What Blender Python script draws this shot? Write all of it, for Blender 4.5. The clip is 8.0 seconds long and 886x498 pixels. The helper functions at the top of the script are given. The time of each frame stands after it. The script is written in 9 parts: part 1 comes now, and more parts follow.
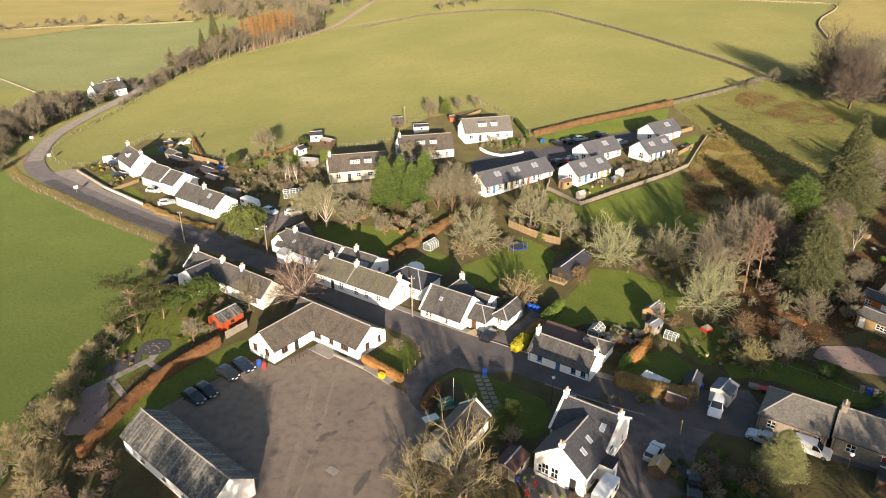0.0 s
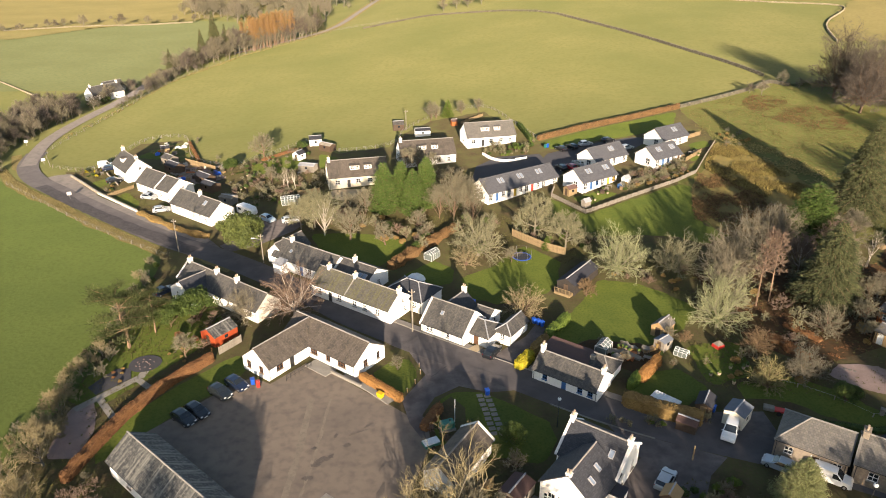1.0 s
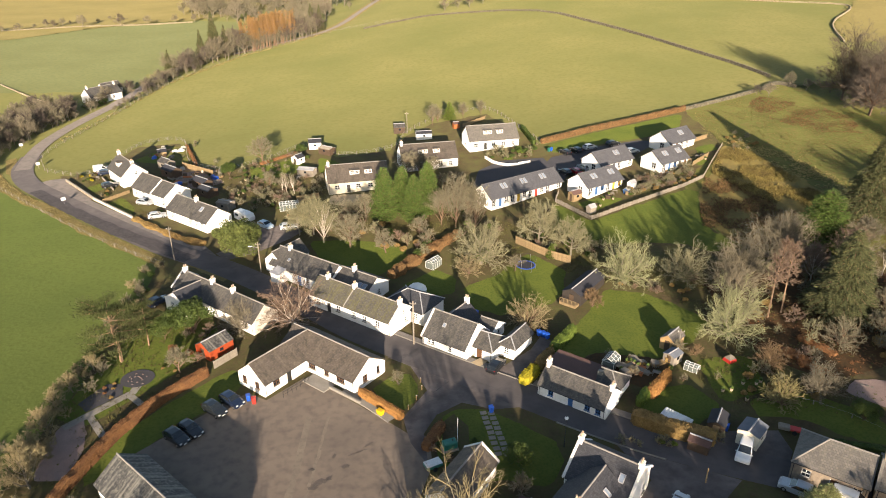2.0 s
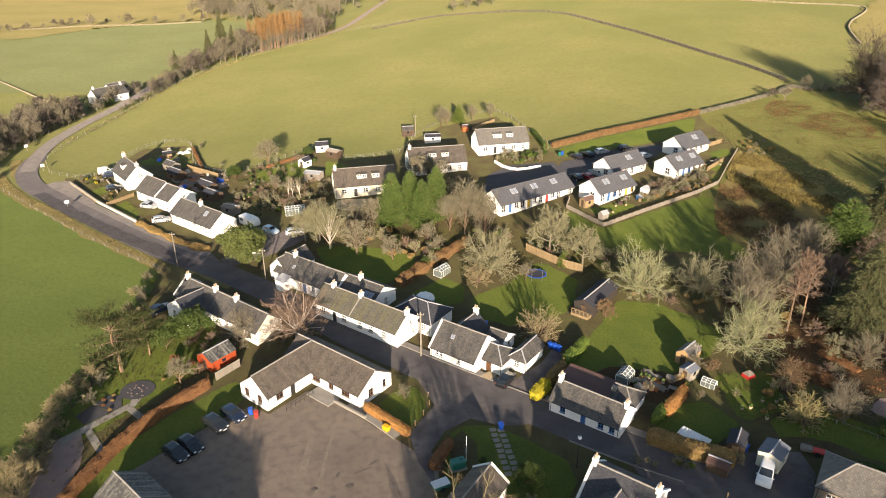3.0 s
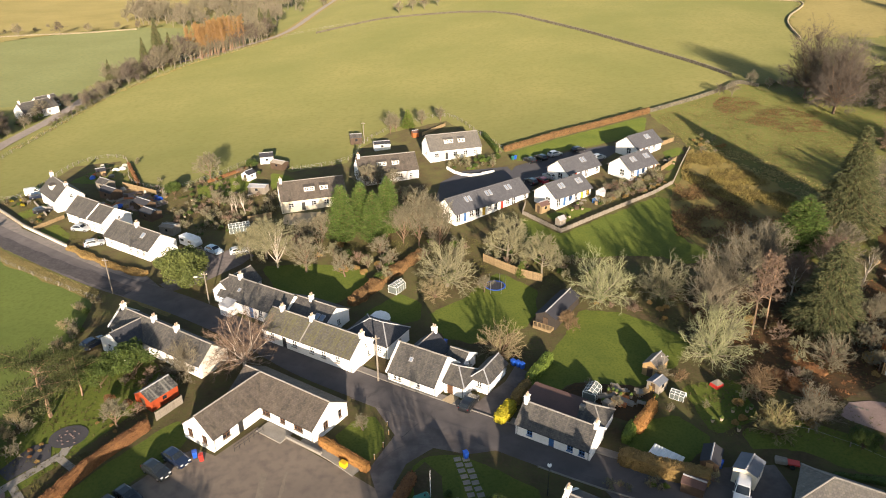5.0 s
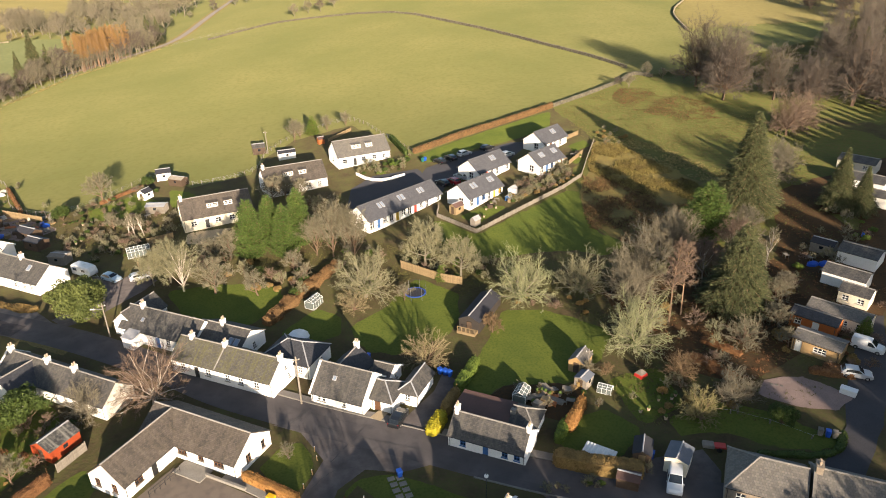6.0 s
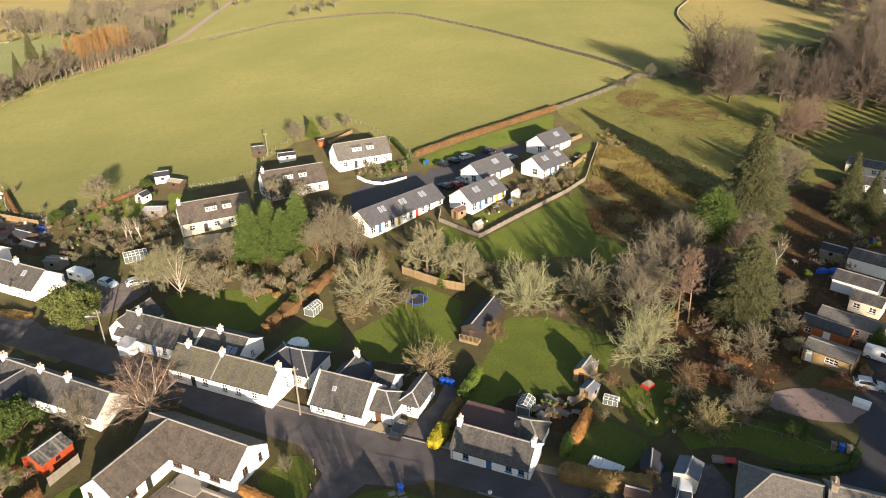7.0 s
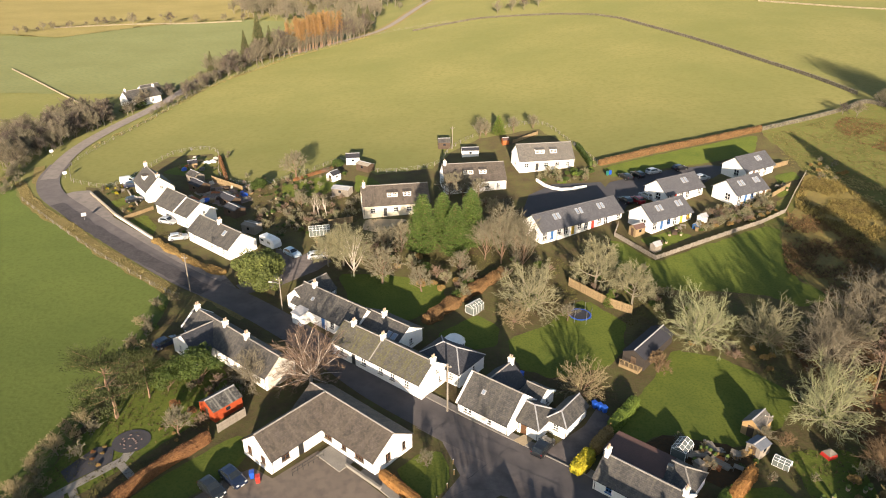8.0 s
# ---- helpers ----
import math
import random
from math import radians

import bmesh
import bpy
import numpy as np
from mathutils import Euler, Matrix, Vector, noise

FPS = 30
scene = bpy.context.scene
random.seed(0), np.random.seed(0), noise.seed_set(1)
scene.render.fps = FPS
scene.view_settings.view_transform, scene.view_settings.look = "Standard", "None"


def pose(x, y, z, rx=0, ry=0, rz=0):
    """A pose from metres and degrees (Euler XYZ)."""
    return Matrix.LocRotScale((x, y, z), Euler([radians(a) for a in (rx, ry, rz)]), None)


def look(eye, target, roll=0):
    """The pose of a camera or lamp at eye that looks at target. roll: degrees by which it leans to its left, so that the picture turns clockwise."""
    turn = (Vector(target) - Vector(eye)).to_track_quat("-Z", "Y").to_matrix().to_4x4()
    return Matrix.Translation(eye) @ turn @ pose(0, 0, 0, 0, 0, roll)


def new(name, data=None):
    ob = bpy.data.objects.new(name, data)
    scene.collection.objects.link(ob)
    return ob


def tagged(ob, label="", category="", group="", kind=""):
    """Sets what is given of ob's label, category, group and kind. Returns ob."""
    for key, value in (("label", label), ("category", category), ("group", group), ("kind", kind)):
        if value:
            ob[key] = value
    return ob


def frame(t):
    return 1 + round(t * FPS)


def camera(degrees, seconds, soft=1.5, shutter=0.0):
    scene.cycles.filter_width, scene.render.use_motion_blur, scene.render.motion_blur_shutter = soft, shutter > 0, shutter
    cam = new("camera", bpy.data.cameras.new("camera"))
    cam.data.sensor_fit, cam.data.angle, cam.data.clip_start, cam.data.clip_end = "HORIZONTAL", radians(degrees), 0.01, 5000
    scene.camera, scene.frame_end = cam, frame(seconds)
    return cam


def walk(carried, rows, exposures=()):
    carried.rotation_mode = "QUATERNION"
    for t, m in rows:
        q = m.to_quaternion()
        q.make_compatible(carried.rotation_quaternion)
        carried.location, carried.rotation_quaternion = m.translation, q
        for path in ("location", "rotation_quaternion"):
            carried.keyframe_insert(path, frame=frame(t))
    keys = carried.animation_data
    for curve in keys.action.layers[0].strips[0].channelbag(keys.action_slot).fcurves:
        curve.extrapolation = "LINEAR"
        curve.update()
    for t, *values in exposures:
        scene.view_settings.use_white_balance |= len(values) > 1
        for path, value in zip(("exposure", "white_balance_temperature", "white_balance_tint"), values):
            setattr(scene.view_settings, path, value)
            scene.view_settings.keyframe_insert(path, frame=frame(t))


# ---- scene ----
cam = camera(65.5, 8.0, soft=1.0)

PATH = [
    (0, (1.4, -1.138, 62.602), (1.326, 0.669, 61.749), -0.0),
    (0.5, (1.334, 1.362, 62.704), (1.269, 3.17, 61.851), -0.0),
    (1, (1.326, 3.544, 62.715), (1.246, 5.351, 61.861), -0.0),
    (1.5, (1.185, 5.604, 62.87), (1.109, 7.409, 62.014), -0.1),
    (3, (0.612, 11.072, 62.818), (0.507, 12.876, 61.961), -0.0),
    (3.5, (0.341, 12.674, 62.811), (0.237, 14.478, 61.954), 0.0),
    (4, (0.204, 14.178, 62.779), (0.103, 15.982, 61.922), -0.0),
    (4.5, (0.404, 15.69, 62.768), (0.31, 17.495, 61.911), -0.2),
    (5, (0.555, 17.205, 62.622), (0.58, 19.013, 61.766), -0.6),
    (5.2, (0.737, 17.891, 62.622), (0.851, 19.694, 61.765), -1.0),
    (6.3, (0.168, 21.189, 62.448), (0.452, 22.972, 61.589), -1.3),
    (6.5, (0.49, 21.612, 62.384), (0.778, 23.396, 61.526), -1.3),
    (7, (0.506, 22.986, 62.42), (0.776, 24.772, 61.561), -1.3),
    (7.5, (0.023, 24.199, 62.67), (0.101, 26.004, 61.811), -0.5),
    (8, (0.38, 25.074, 62.995), (0.166, 26.867, 62.134), 0.1),
]
walk(cam, [(t, look(e, g, r)) for t, e, g, r in PATH])

# ---- light ----
SUN_EL, SUN_AZ = 12.2, 172.1
world = bpy.data.worlds.new("sky")
scene.world = world
world.use_nodes = True
wn = world.node_tree.nodes
sky = wn.new("ShaderNodeTexSky")
sky.sky_type = "NISHITA"
sky.sun_disc = False
sky.sun_elevation, sky.sun_rotation = radians(SUN_EL), radians(SUN_AZ)
sky.air_density, sky.dust_density = 1.0, 1.2
wn["Background"].inputs["Strength"].default_value = 0.1
world.node_tree.links.new(sky.outputs["Color"], wn["Background"].inputs["Color"])
sun_data = bpy.data.lights.new("sun", "SUN")
sun_data.energy, sun_data.angle, sun_data.color = 5.0, radians(0.6), (1.0, 0.82, 0.63)
sun = new("sun", sun_data)
sun_way = Vector((math.sin(radians(SUN_AZ)) * math.cos(radians(SUN_EL)), math.cos(radians(SUN_AZ)) * math.cos(radians(SUN_EL)), math.sin(radians(SUN_EL))))
sun.matrix_world = look(sun_way * 300, (0, 0, 0))
scene.view_settings.exposure = 1.08


# ---- materials ----
MATS = {}


def mat(name, c1, c2=None, rough=0.85, scale=1.0, bump=0.3, metal=0.0, c3=None, fine=14.0, bump_scale=None, random_tint=0.0, island=False, coat=0.0, spec=0.5):
    """Two or three colours mixed by broad and fine noise, with relief; scale in features a metre."""
    if name in MATS:
        return MATS[name]
    m = bpy.data.materials.new(name)
    m.use_nodes = True
    MATS[name] = m
    nt = m.node_tree
    n, ln = nt.nodes, nt.links
    b = n["Principled BSDF"]
    b.inputs["Roughness"].default_value = rough
    b.inputs["Metallic"].default_value = metal
    b.inputs["Specular IOR Level"].default_value = spec
    b.inputs["Coat Weight"].default_value = coat
    b.inputs["Diffuse Roughness"].default_value = 1.0 if rough >= 0.85 else 0.3
    tc = n.new("ShaderNodeTexCoord")
    big = n.new("ShaderNodeTexNoise")
    big.inputs["Scale"].default_value = scale
    big.inputs["Detail"].default_value = 5
    big.inputs["Roughness"].default_value = 0.62
    small = n.new("ShaderNodeTexNoise")
    small.inputs["Scale"].default_value = scale * fine
    small.inputs["Detail"].default_value = 3
    ln.new(tc.outputs["Object"], big.inputs["Vector"])
    ln.new(tc.outputs["Object"], small.inputs["Vector"])
    c2 = c2 or tuple(0.72 * v for v in c1)
    ramp = n.new("ShaderNodeValToRGB")
    ramp.color_ramp.elements[0].position, ramp.color_ramp.elements[1].position = 0.34, 0.66
    ramp.color_ramp.elements[0].color, ramp.color_ramp.elements[1].color = (*c2, 1), (*c1, 1)
    ln.new(big.outputs["Fac"], ramp.inputs["Fac"])
    mix = n.new("ShaderNodeMix")
    mix.data_type = "RGBA"
    mix.inputs["B"].default_value = (*(c3 or tuple(0.8 * v for v in c2)), 1)
    fr = n.new("ShaderNodeMapRange")
    fr.inputs["From Min"].default_value, fr.inputs["From Max"].default_value = 0.45, 0.75
    fr.inputs["To Max"].default_value = 0.75
    ln.new(small.outputs["Fac"], fr.inputs["Value"])
    ln.new(fr.outputs["Result"], mix.inputs["Factor"])
    ln.new(ramp.outputs["Color"], mix.inputs["A"])
    out = mix.outputs["Result"]
    if random_tint > 0:
        hsv = n.new("ShaderNodeHueSaturation")
        mr = n.new("ShaderNodeMapRange")
        mr.inputs["To Min"].default_value, mr.inputs["To Max"].default_value = 1 - random_tint, 1 + random_tint
        if island:
            src = n.new("ShaderNodeNewGeometry").outputs["Random Per Island"]
        else:
            src = n.new("ShaderNodeObjectInfo").outputs["Random"]
        ln.new(src, mr.inputs["Value"])
        ln.new(mr.outputs["Result"], hsv.inputs["Value"])
        ln.new(out, hsv.inputs["Color"])
        out = hsv.outputs["Color"]
    ln.new(out, b.inputs["Base Color"])
    if bump > 0:
        bm_ = n.new("ShaderNodeBump")
        bm_.inputs["Strength"].default_value = bump
        bm_.inputs["Distance"].default_value = bump_scale or 0.04
        ln.new(small.outputs["Fac"], bm_.inputs["Height"])
        ln.new(bm_.outputs["Normal"], b.inputs["Normal"])
    return m


def slate(name, c1, c2, moss, course=0.22, width=0.32, moss_amount=0.45, rough=0.7):
    """Slate or tile roof: courses along local x, lichen and moss stains."""
    m = mat(name, c1, c2, rough=rough, scale=0.55, bump=0.0, c3=moss, fine=5.0, spec=0.35)
    nt = m.node_tree
    n, ln = nt.nodes, nt.links
    b = n["Principled BSDF"]
    tc = [x for x in n if x.type == "TEX_COORD"][0]
    sx = n.new("ShaderNodeMapping")
    sx.inputs["Scale"].default_value = (1, 1.2, 1)
    ln.new(tc.outputs["Object"], sx.inputs["Vector"])
    br = n.new("ShaderNodeTexBrick")
    br.inputs["Scale"].default_value = 1.0
    br.inputs["Brick Width"].default_value, br.inputs["Row Height"].default_value = width, course
    br.inputs["Mortar Size"].default_value = 0.018
    br.inputs["Color1"].default_value, br.inputs["Color2"].default_value = (0.74, 0.74, 0.74, 1), (1.2, 1.18, 1.16, 1)
    br.inputs["Mortar"].default_value = (0.62, 0.62, 0.62, 1)
    ln.new(sx.outputs["Vector"], br.inputs["Vector"])
    mul = n.new("ShaderNodeMix")
    mul.data_type, mul.blend_type = "RGBA", "MULTIPLY"
    mul.inputs["Factor"].default_value = 0.85
    src = b.inputs["Base Color"].links[0].from_socket
    ln.new(src, mul.inputs["A"])
    ln.new(br.outputs["Color"], mul.inputs["B"])
    # streaks of moss that run down the slope
    st = n.new("ShaderNodeTexNoise")
    st.inputs["Scale"].default_value = 1.0
    st.inputs["Detail"].default_value = 4
    mp = n.new("ShaderNodeMapping")
    mp.inputs["Scale"].default_value = (2.4, 0.14, 0.14)
    ln.new(tc.outputs["Object"], mp.inputs["Vector"])
    ln.new(mp.outputs["Vector"], st.inputs["Vector"])
    mr = n.new("ShaderNodeMapRange")
    mr.inputs["From Min"].default_value, mr.inputs["From Max"].default_value = 0.5, 0.72
    mr.inputs["To Max"].default_value = moss_amount
    ln.new(st.outputs["Fac"], mr.inputs["Value"])
    mo = n.new("ShaderNodeMix")
    mo.data_type = "RGBA"
    mo.inputs["B"].default_value = (*moss, 1)
    ln.new(mr.outputs["Result"], mo.inputs["Factor"])
    ln.new(mul.outputs["Result"], mo.inputs["A"])
    ln.new(mo.outputs["Result"], b.inputs["Base Color"])
    bp = n.new("ShaderNodeBump")
    bp.inputs["Strength"].default_value, bp.inputs["Distance"].default_value = 0.6, 0.02
    ln.new(br.outputs["Color"], bp.inputs["Height"])
    ln.new(bp.outputs["Normal"], b.inputs["Normal"])
    return m


def plain(name, c, rough=0.5, metal=0.0, spec=0.5, coat=0.0):
    return mat(name, c, tuple(0.9 * v for v in c), rough=rough, scale=2.0, bump=0.05, metal=metal, spec=spec, coat=coat)


GRASS_FIELD = mat("field_grass", (0.154, 0.146, 0.0549), (0.115, 0.121, 0.0413), rough=0.95, scale=0.022, c3=(0.109, 0.109, 0.0343), fine=30, bump=0.5, bump_scale=0.12, spec=0.15)
GRASS_GREEN = mat("pasture_grass", (0.101, 0.129, 0.0331), (0.0814, 0.108, 0.028), rough=0.95, scale=0.05, c3=(0.0716, 0.0904, 0.0221), fine=30, bump=0.5, bump_scale=0.1, spec=0.15)
TAN_FIELD = mat("tan_field_grass", (0.189, 0.159, 0.0642), (0.151, 0.132, 0.0504), rough=0.95, scale=0.03, c3=(0.138, 0.119, 0.0458), fine=20, bump=0.5, bump_scale=0.1, spec=0.15)
LAWN = mat("lawn_grass", (0.111, 0.131, 0.0253), (0.0832, 0.106, 0.0219), rough=0.95, scale=0.15, c3=(0.051, 0.0823, 0.0153), fine=20, bump=0.5, bump_scale=0.06, spec=0.15)
ROUGH_GRASS = mat("rough_grass", (0.113, 0.119, 0.0346), (0.0837, 0.0936, 0.0259), rough=0.95, scale=0.07, c3=(0.14, 0.101, 0.0432), fine=14, bump=0.9, bump_scale=0.2, spec=0.15)
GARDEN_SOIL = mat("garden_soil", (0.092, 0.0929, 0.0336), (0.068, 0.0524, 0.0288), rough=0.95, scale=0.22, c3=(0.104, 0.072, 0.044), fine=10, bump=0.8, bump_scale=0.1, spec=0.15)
WOOD_FLOOR = mat("leaf_litter", (0.081, 0.0502, 0.0259), (0.0486, 0.0365, 0.0203), rough=0.95, scale=0.2, c3=(0.108, 0.054, 0.0225), fine=12, bump=0.9, bump_scale=0.1, spec=0.15)
BRACKEN_SOIL = mat("bracken_ground", (0.213, 0.161, 0.0525), (0.125, 0.0952, 0.042), rough=0.95, scale=0.2, c3=(0.15, 0.147, 0.0525), fine=12, bump=0.9, bump_scale=0.2, spec=0.15)
VERGE = mat("verge_grass", (0.203, 0.158, 0.0665), (0.154, 0.122, 0.049), rough=0.95, scale=0.3, c3=(0.07, 0.07, 0.021), fine=12, bump=0.8, bump_scale=0.12, spec=0.15)
ASPHALT = mat("asphalt", (0.161, 0.139, 0.133), (0.086, 0.0752, 0.0734), rough=0.9, scale=0.3, c3=(0.0734, 0.0645, 0.0636), fine=2.6, bump=0.15, bump_scale=0.02, spec=0.3)
CARPARK = mat("car_park_asphalt", (0.206, 0.167, 0.134), (0.153, 0.126, 0.105), rough=0.9, scale=0.09, c3=(0.114, 0.0948, 0.0828), fine=9.0, bump=0.1, bump_scale=0.02, spec=0.3)
FAR_ASPHALT = mat("pale_worn_asphalt", (0.177, 0.154, 0.141), (0.134, 0.12, 0.111), rough=0.9, scale=0.3, c3=(0.101, 0.0898, 0.0855), fine=3, bump=0.1, bump_scale=0.02)
ROAD_DARK = mat("dark_road_asphalt", (0.118, 0.106, 0.106), (0.082, 0.074, 0.075), rough=0.9, scale=0.25, c3=(0.068, 0.062, 0.064), fine=4.0, bump=0.15, bump_scale=0.02, spec=0.3)
STAIN = mat("damp_tarmac", (0.148, 0.118, 0.0949), (0.105, 0.0863, 0.0719), rough=0.8, scale=0.8, bump=0.1, bump_scale=0.02)
WORN = mat("worn_tarmac", (0.207, 0.172, 0.134), (0.167, 0.138, 0.11), rough=0.9, scale=0.5, c3=(0.132, 0.11, 0.0924), fine=5, bump=0.1, bump_scale=0.02)
LANE_DARK = mat("dark_lane_asphalt", (0.0562, 0.0504, 0.0533), (0.0396, 0.036, 0.0385), rough=0.85, scale=0.5, c3=(0.072, 0.0648, 0.0651), fine=4.0, bump=0.12, bump_scale=0.02, spec=0.3)
NEW_ASPHALT = mat("fresh_asphalt", (0.055, 0.053, 0.06), (0.045, 0.044, 0.05), rough=0.9, scale=0.4, bump=0.2, bump_scale=0.02)
TAR = mat("road_tar", (0.085, 0.078, 0.076), (0.07, 0.064, 0.062), rough=0.8, scale=0.5, bump=0.1, bump_scale=0.01)
PAVING = mat("pavement_slabs", (0.20, 0.185, 0.17), (0.15, 0.135, 0.125), rough=0.9, scale=0.6, bump=0.3, bump_scale=0.02)
CONCRETE = mat("concrete", (0.27, 0.25, 0.22), (0.2, 0.185, 0.165), rough=0.9, scale=0.5, bump=0.3)
GRAVEL = mat("pink_gravel", (0.27, 0.20, 0.18), (0.21, 0.155, 0.14), rough=0.95, scale=0.5, bump=0.6)
SANDY = mat("sandy_gravel", (0.42, 0.33, 0.21), (0.34, 0.27, 0.17), rough=0.95, scale=0.5, bump=0.5)
WHITE = mat("white_render", (0.82, 0.80, 0.77), (0.76, 0.74, 0.71), rough=0.85, scale=0.6, c3=(0.68, 0.66, 0.61), fine=6, bump=0.25, bump_scale=0.012)
OLD_WHITE = mat("weathered_white_render", (0.60, 0.57, 0.51), (0.42, 0.39, 0.34), rough=0.9, scale=0.7, c3=(0.34, 0.31, 0.26), fine=5, bump=0.3, bump_scale=0.015)
CREAM = mat("cream_render", (0.74, 0.68, 0.55), (0.66, 0.60, 0.48), rough=0.85, scale=0.6, bump=0.25, bump_scale=0.012)
STONE = mat("sandstone_rubble", (0.33, 0.27, 0.20), (0.22, 0.18, 0.14), rough=0.9, scale=2.2, c3=(0.16, 0.13, 0.11), fine=4, bump=0.8, bump_scale=0.04)
DRYSTONE = mat("dry_stone", (0.152, 0.133, 0.0972), (0.08, 0.0702, 0.0504), rough=0.95, scale=1.6, c3=(0.10, 0.10, 0.07), fine=5, bump=0.9, bump_scale=0.06, random_tint=0.25, island=True)
PALESTONE = mat("pale_field_stone", (0.33, 0.28, 0.19), (0.24, 0.2, 0.14), rough=0.95, scale=1.2, c3=(0.2, 0.18, 0.12), fine=5, bump=0.6, bump_scale=0.05, random_tint=0.2, island=True)
SLATE_GREY = slate("grey_slate", (0.09, 0.0857, 0.0842), (0.0576, 0.0554, 0.0569), (0.144, 0.133, 0.108))
SLATE_MOSS = slate("mossy_slate", (0.116, 0.109, 0.095), (0.088, 0.0831, 0.0774), (0.148, 0.137, 0.0528), moss_amount=0.6)
SLATE_BROWN = slate("brown_slate", (0.118, 0.099, 0.085), (0.066, 0.057, 0.051), (0.15, 0.125, 0.094))
# pale streaks: lichen, plus sunlight between branch shadows painted into the colour
SLATE_OLD = slate("weathered_sunstreak_slate", (0.0811, 0.0811, 0.0796), (0.0468, 0.0468, 0.0487), (0.25, 0.24, 0.21), moss_amount=0.85)
SLATE_NEW = slate("blue_slate", (0.055, 0.057, 0.068), (0.045, 0.047, 0.056), (0.075, 0.075, 0.08), moss_amount=0.2)
COURT_SLATE = slate("court_slate", (0.105, 0.106, 0.12), (0.088, 0.089, 0.102), (0.12, 0.118, 0.12), moss_amount=0.15)
TILE_GREY = slate("grey_roof_tile", (0.158, 0.148, 0.137), (0.13, 0.122, 0.115), (0.173, 0.158, 0.13), course=0.3, width=0.3, moss_amount=0.3)
FELT = mat("dark_felt", (0.032, 0.033, 0.044), (0.026, 0.027, 0.034), rough=0.9, scale=0.7)
FELT_BROWN = mat("red_brown_felt", (0.125, 0.07, 0.06), (0.10, 0.06, 0.052), rough=0.9, scale=0.5)
LEAD = mat("lead_grey", (0.405, 0.405, 0.419), (0.324, 0.324, 0.338), rough=0.55, scale=1.5, bump=0.1)
RIDGE = mat("ridge_tile", (0.297, 0.279, 0.261), (0.225, 0.211, 0.198), rough=0.85, scale=1.5)
GLASS = mat("window_glass", (0.025, 0.03, 0.038), (0.02, 0.024, 0.03), rough=0.06, bump=0.0, spec=0.8)
# pane base colour is paled and blued to stand in for reflected sky
SKYGLASS = mat("sky_toned_glass", (0.26, 0.312, 0.39), (0.234, 0.286, 0.364), rough=0.04, bump=0.0, spec=1.0)
GREENHOUSE_GLASS = mat("greenhouse_glass", (0.16, 0.18, 0.17), (0.12, 0.14, 0.13), rough=0.08, bump=0.0, spec=0.8)
FRAME_WHITE = plain("white_window_paint", (0.82, 0.82, 0.80), 0.45)
FRAME_BLUE = plain("blue_paint", (0.04, 0.13, 0.33), 0.5)
FRAME_BROWN = plain("brown_paint", (0.12, 0.06, 0.03), 0.5)
YELLOW_PAINT = plain("yellow_paint", (0.65, 0.42, 0.05), 0.5)
RED_PAINT = plain("red_paint", (0.45, 0.05, 0.03), 0.5)
DARK_PAINT = plain("dark_paint", (0.03, 0.03, 0.03), 0.5)
GUTTER = plain("black_gutter", (0.03, 0.03, 0.033), 0.4)
POT = mat("clay_pot", (0.46, 0.36, 0.27), (0.38, 0.28, 0.2), rough=0.85, scale=3)
ORANGE_WOOD = mat("orange_stained_timber", (0.42, 0.13, 0.03), (0.33, 0.095, 0.022), rough=0.7, scale=1.2)
RED_WOOD = mat("red_stained_timber", (0.383, 0.0638, 0.017), (0.306, 0.051, 0.0136), rough=0.7, scale=1.2)
TAN_WOOD = mat("tan_timber", (0.42, 0.28, 0.13), (0.34, 0.22, 0.10), rough=0.75, scale=1.2)
FENCE_WOOD = mat("fence_timber", (0.31, 0.225, 0.12), (0.241, 0.171, 0.09), rough=0.8, scale=1.5, random_tint=0.12)
GREY_WOOD = mat("silvered_timber", (0.26, 0.23, 0.19), (0.19, 0.165, 0.135), rough=0.85, scale=1.5, random_tint=0.12)
DARK_WOOD = mat("dark_timber", (0.10, 0.065, 0.04), (0.07, 0.045, 0.03), rough=0.8, scale=1.5)
FELT_BLUE = mat("blue_grey_felt", (0.16, 0.175, 0.21), (0.125, 0.14, 0.17), rough=0.85, scale=0.8)
BLACK_WOOD = mat("black_stained_timber", (0.045, 0.036, 0.03), (0.03, 0.025, 0.022), rough=0.8, scale=1.5)
METAL = plain("galvanised_steel", (0.42, 0.43, 0.44), 0.45, metal=0.7)
SHEET = mat("pale_corrugated_sheet", (0.806, 0.793, 0.78), (0.65, 0.637, 0.611), rough=0.6, scale=0.8)
BLUE_PLASTIC = plain("blue_plastic", (0.02, 0.10, 0.52), 0.4)
GREEN_PLASTIC = plain("green_plastic", (0.03, 0.17, 0.12), 0.45)
YELLOW_PLASTIC = plain("yellow_plastic", (0.85, 0.50, 0.01), 0.45)
RED_PLASTIC = plain("red_plastic", (0.55, 0.04, 0.03), 0.45)
WHITE_PLASTIC = plain("white_gloss", (0.82, 0.82, 0.81), 0.35)
RUBBER = plain("tyre_rubber", (0.02, 0.02, 0.02), 0.85)
RIM = plain("alloy_rim", (0.45, 0.45, 0.46), 0.35, metal=0.8)
CAR_GLASS = plain("car_glass", (0.02, 0.025, 0.03), 0.05, spec=0.9)
LAMP_GLASS = plain("headlamp_glass", (0.7, 0.7, 0.68), 0.1)
TAIL_GLASS = plain("tail_lamp", (0.35, 0.02, 0.02), 0.2)
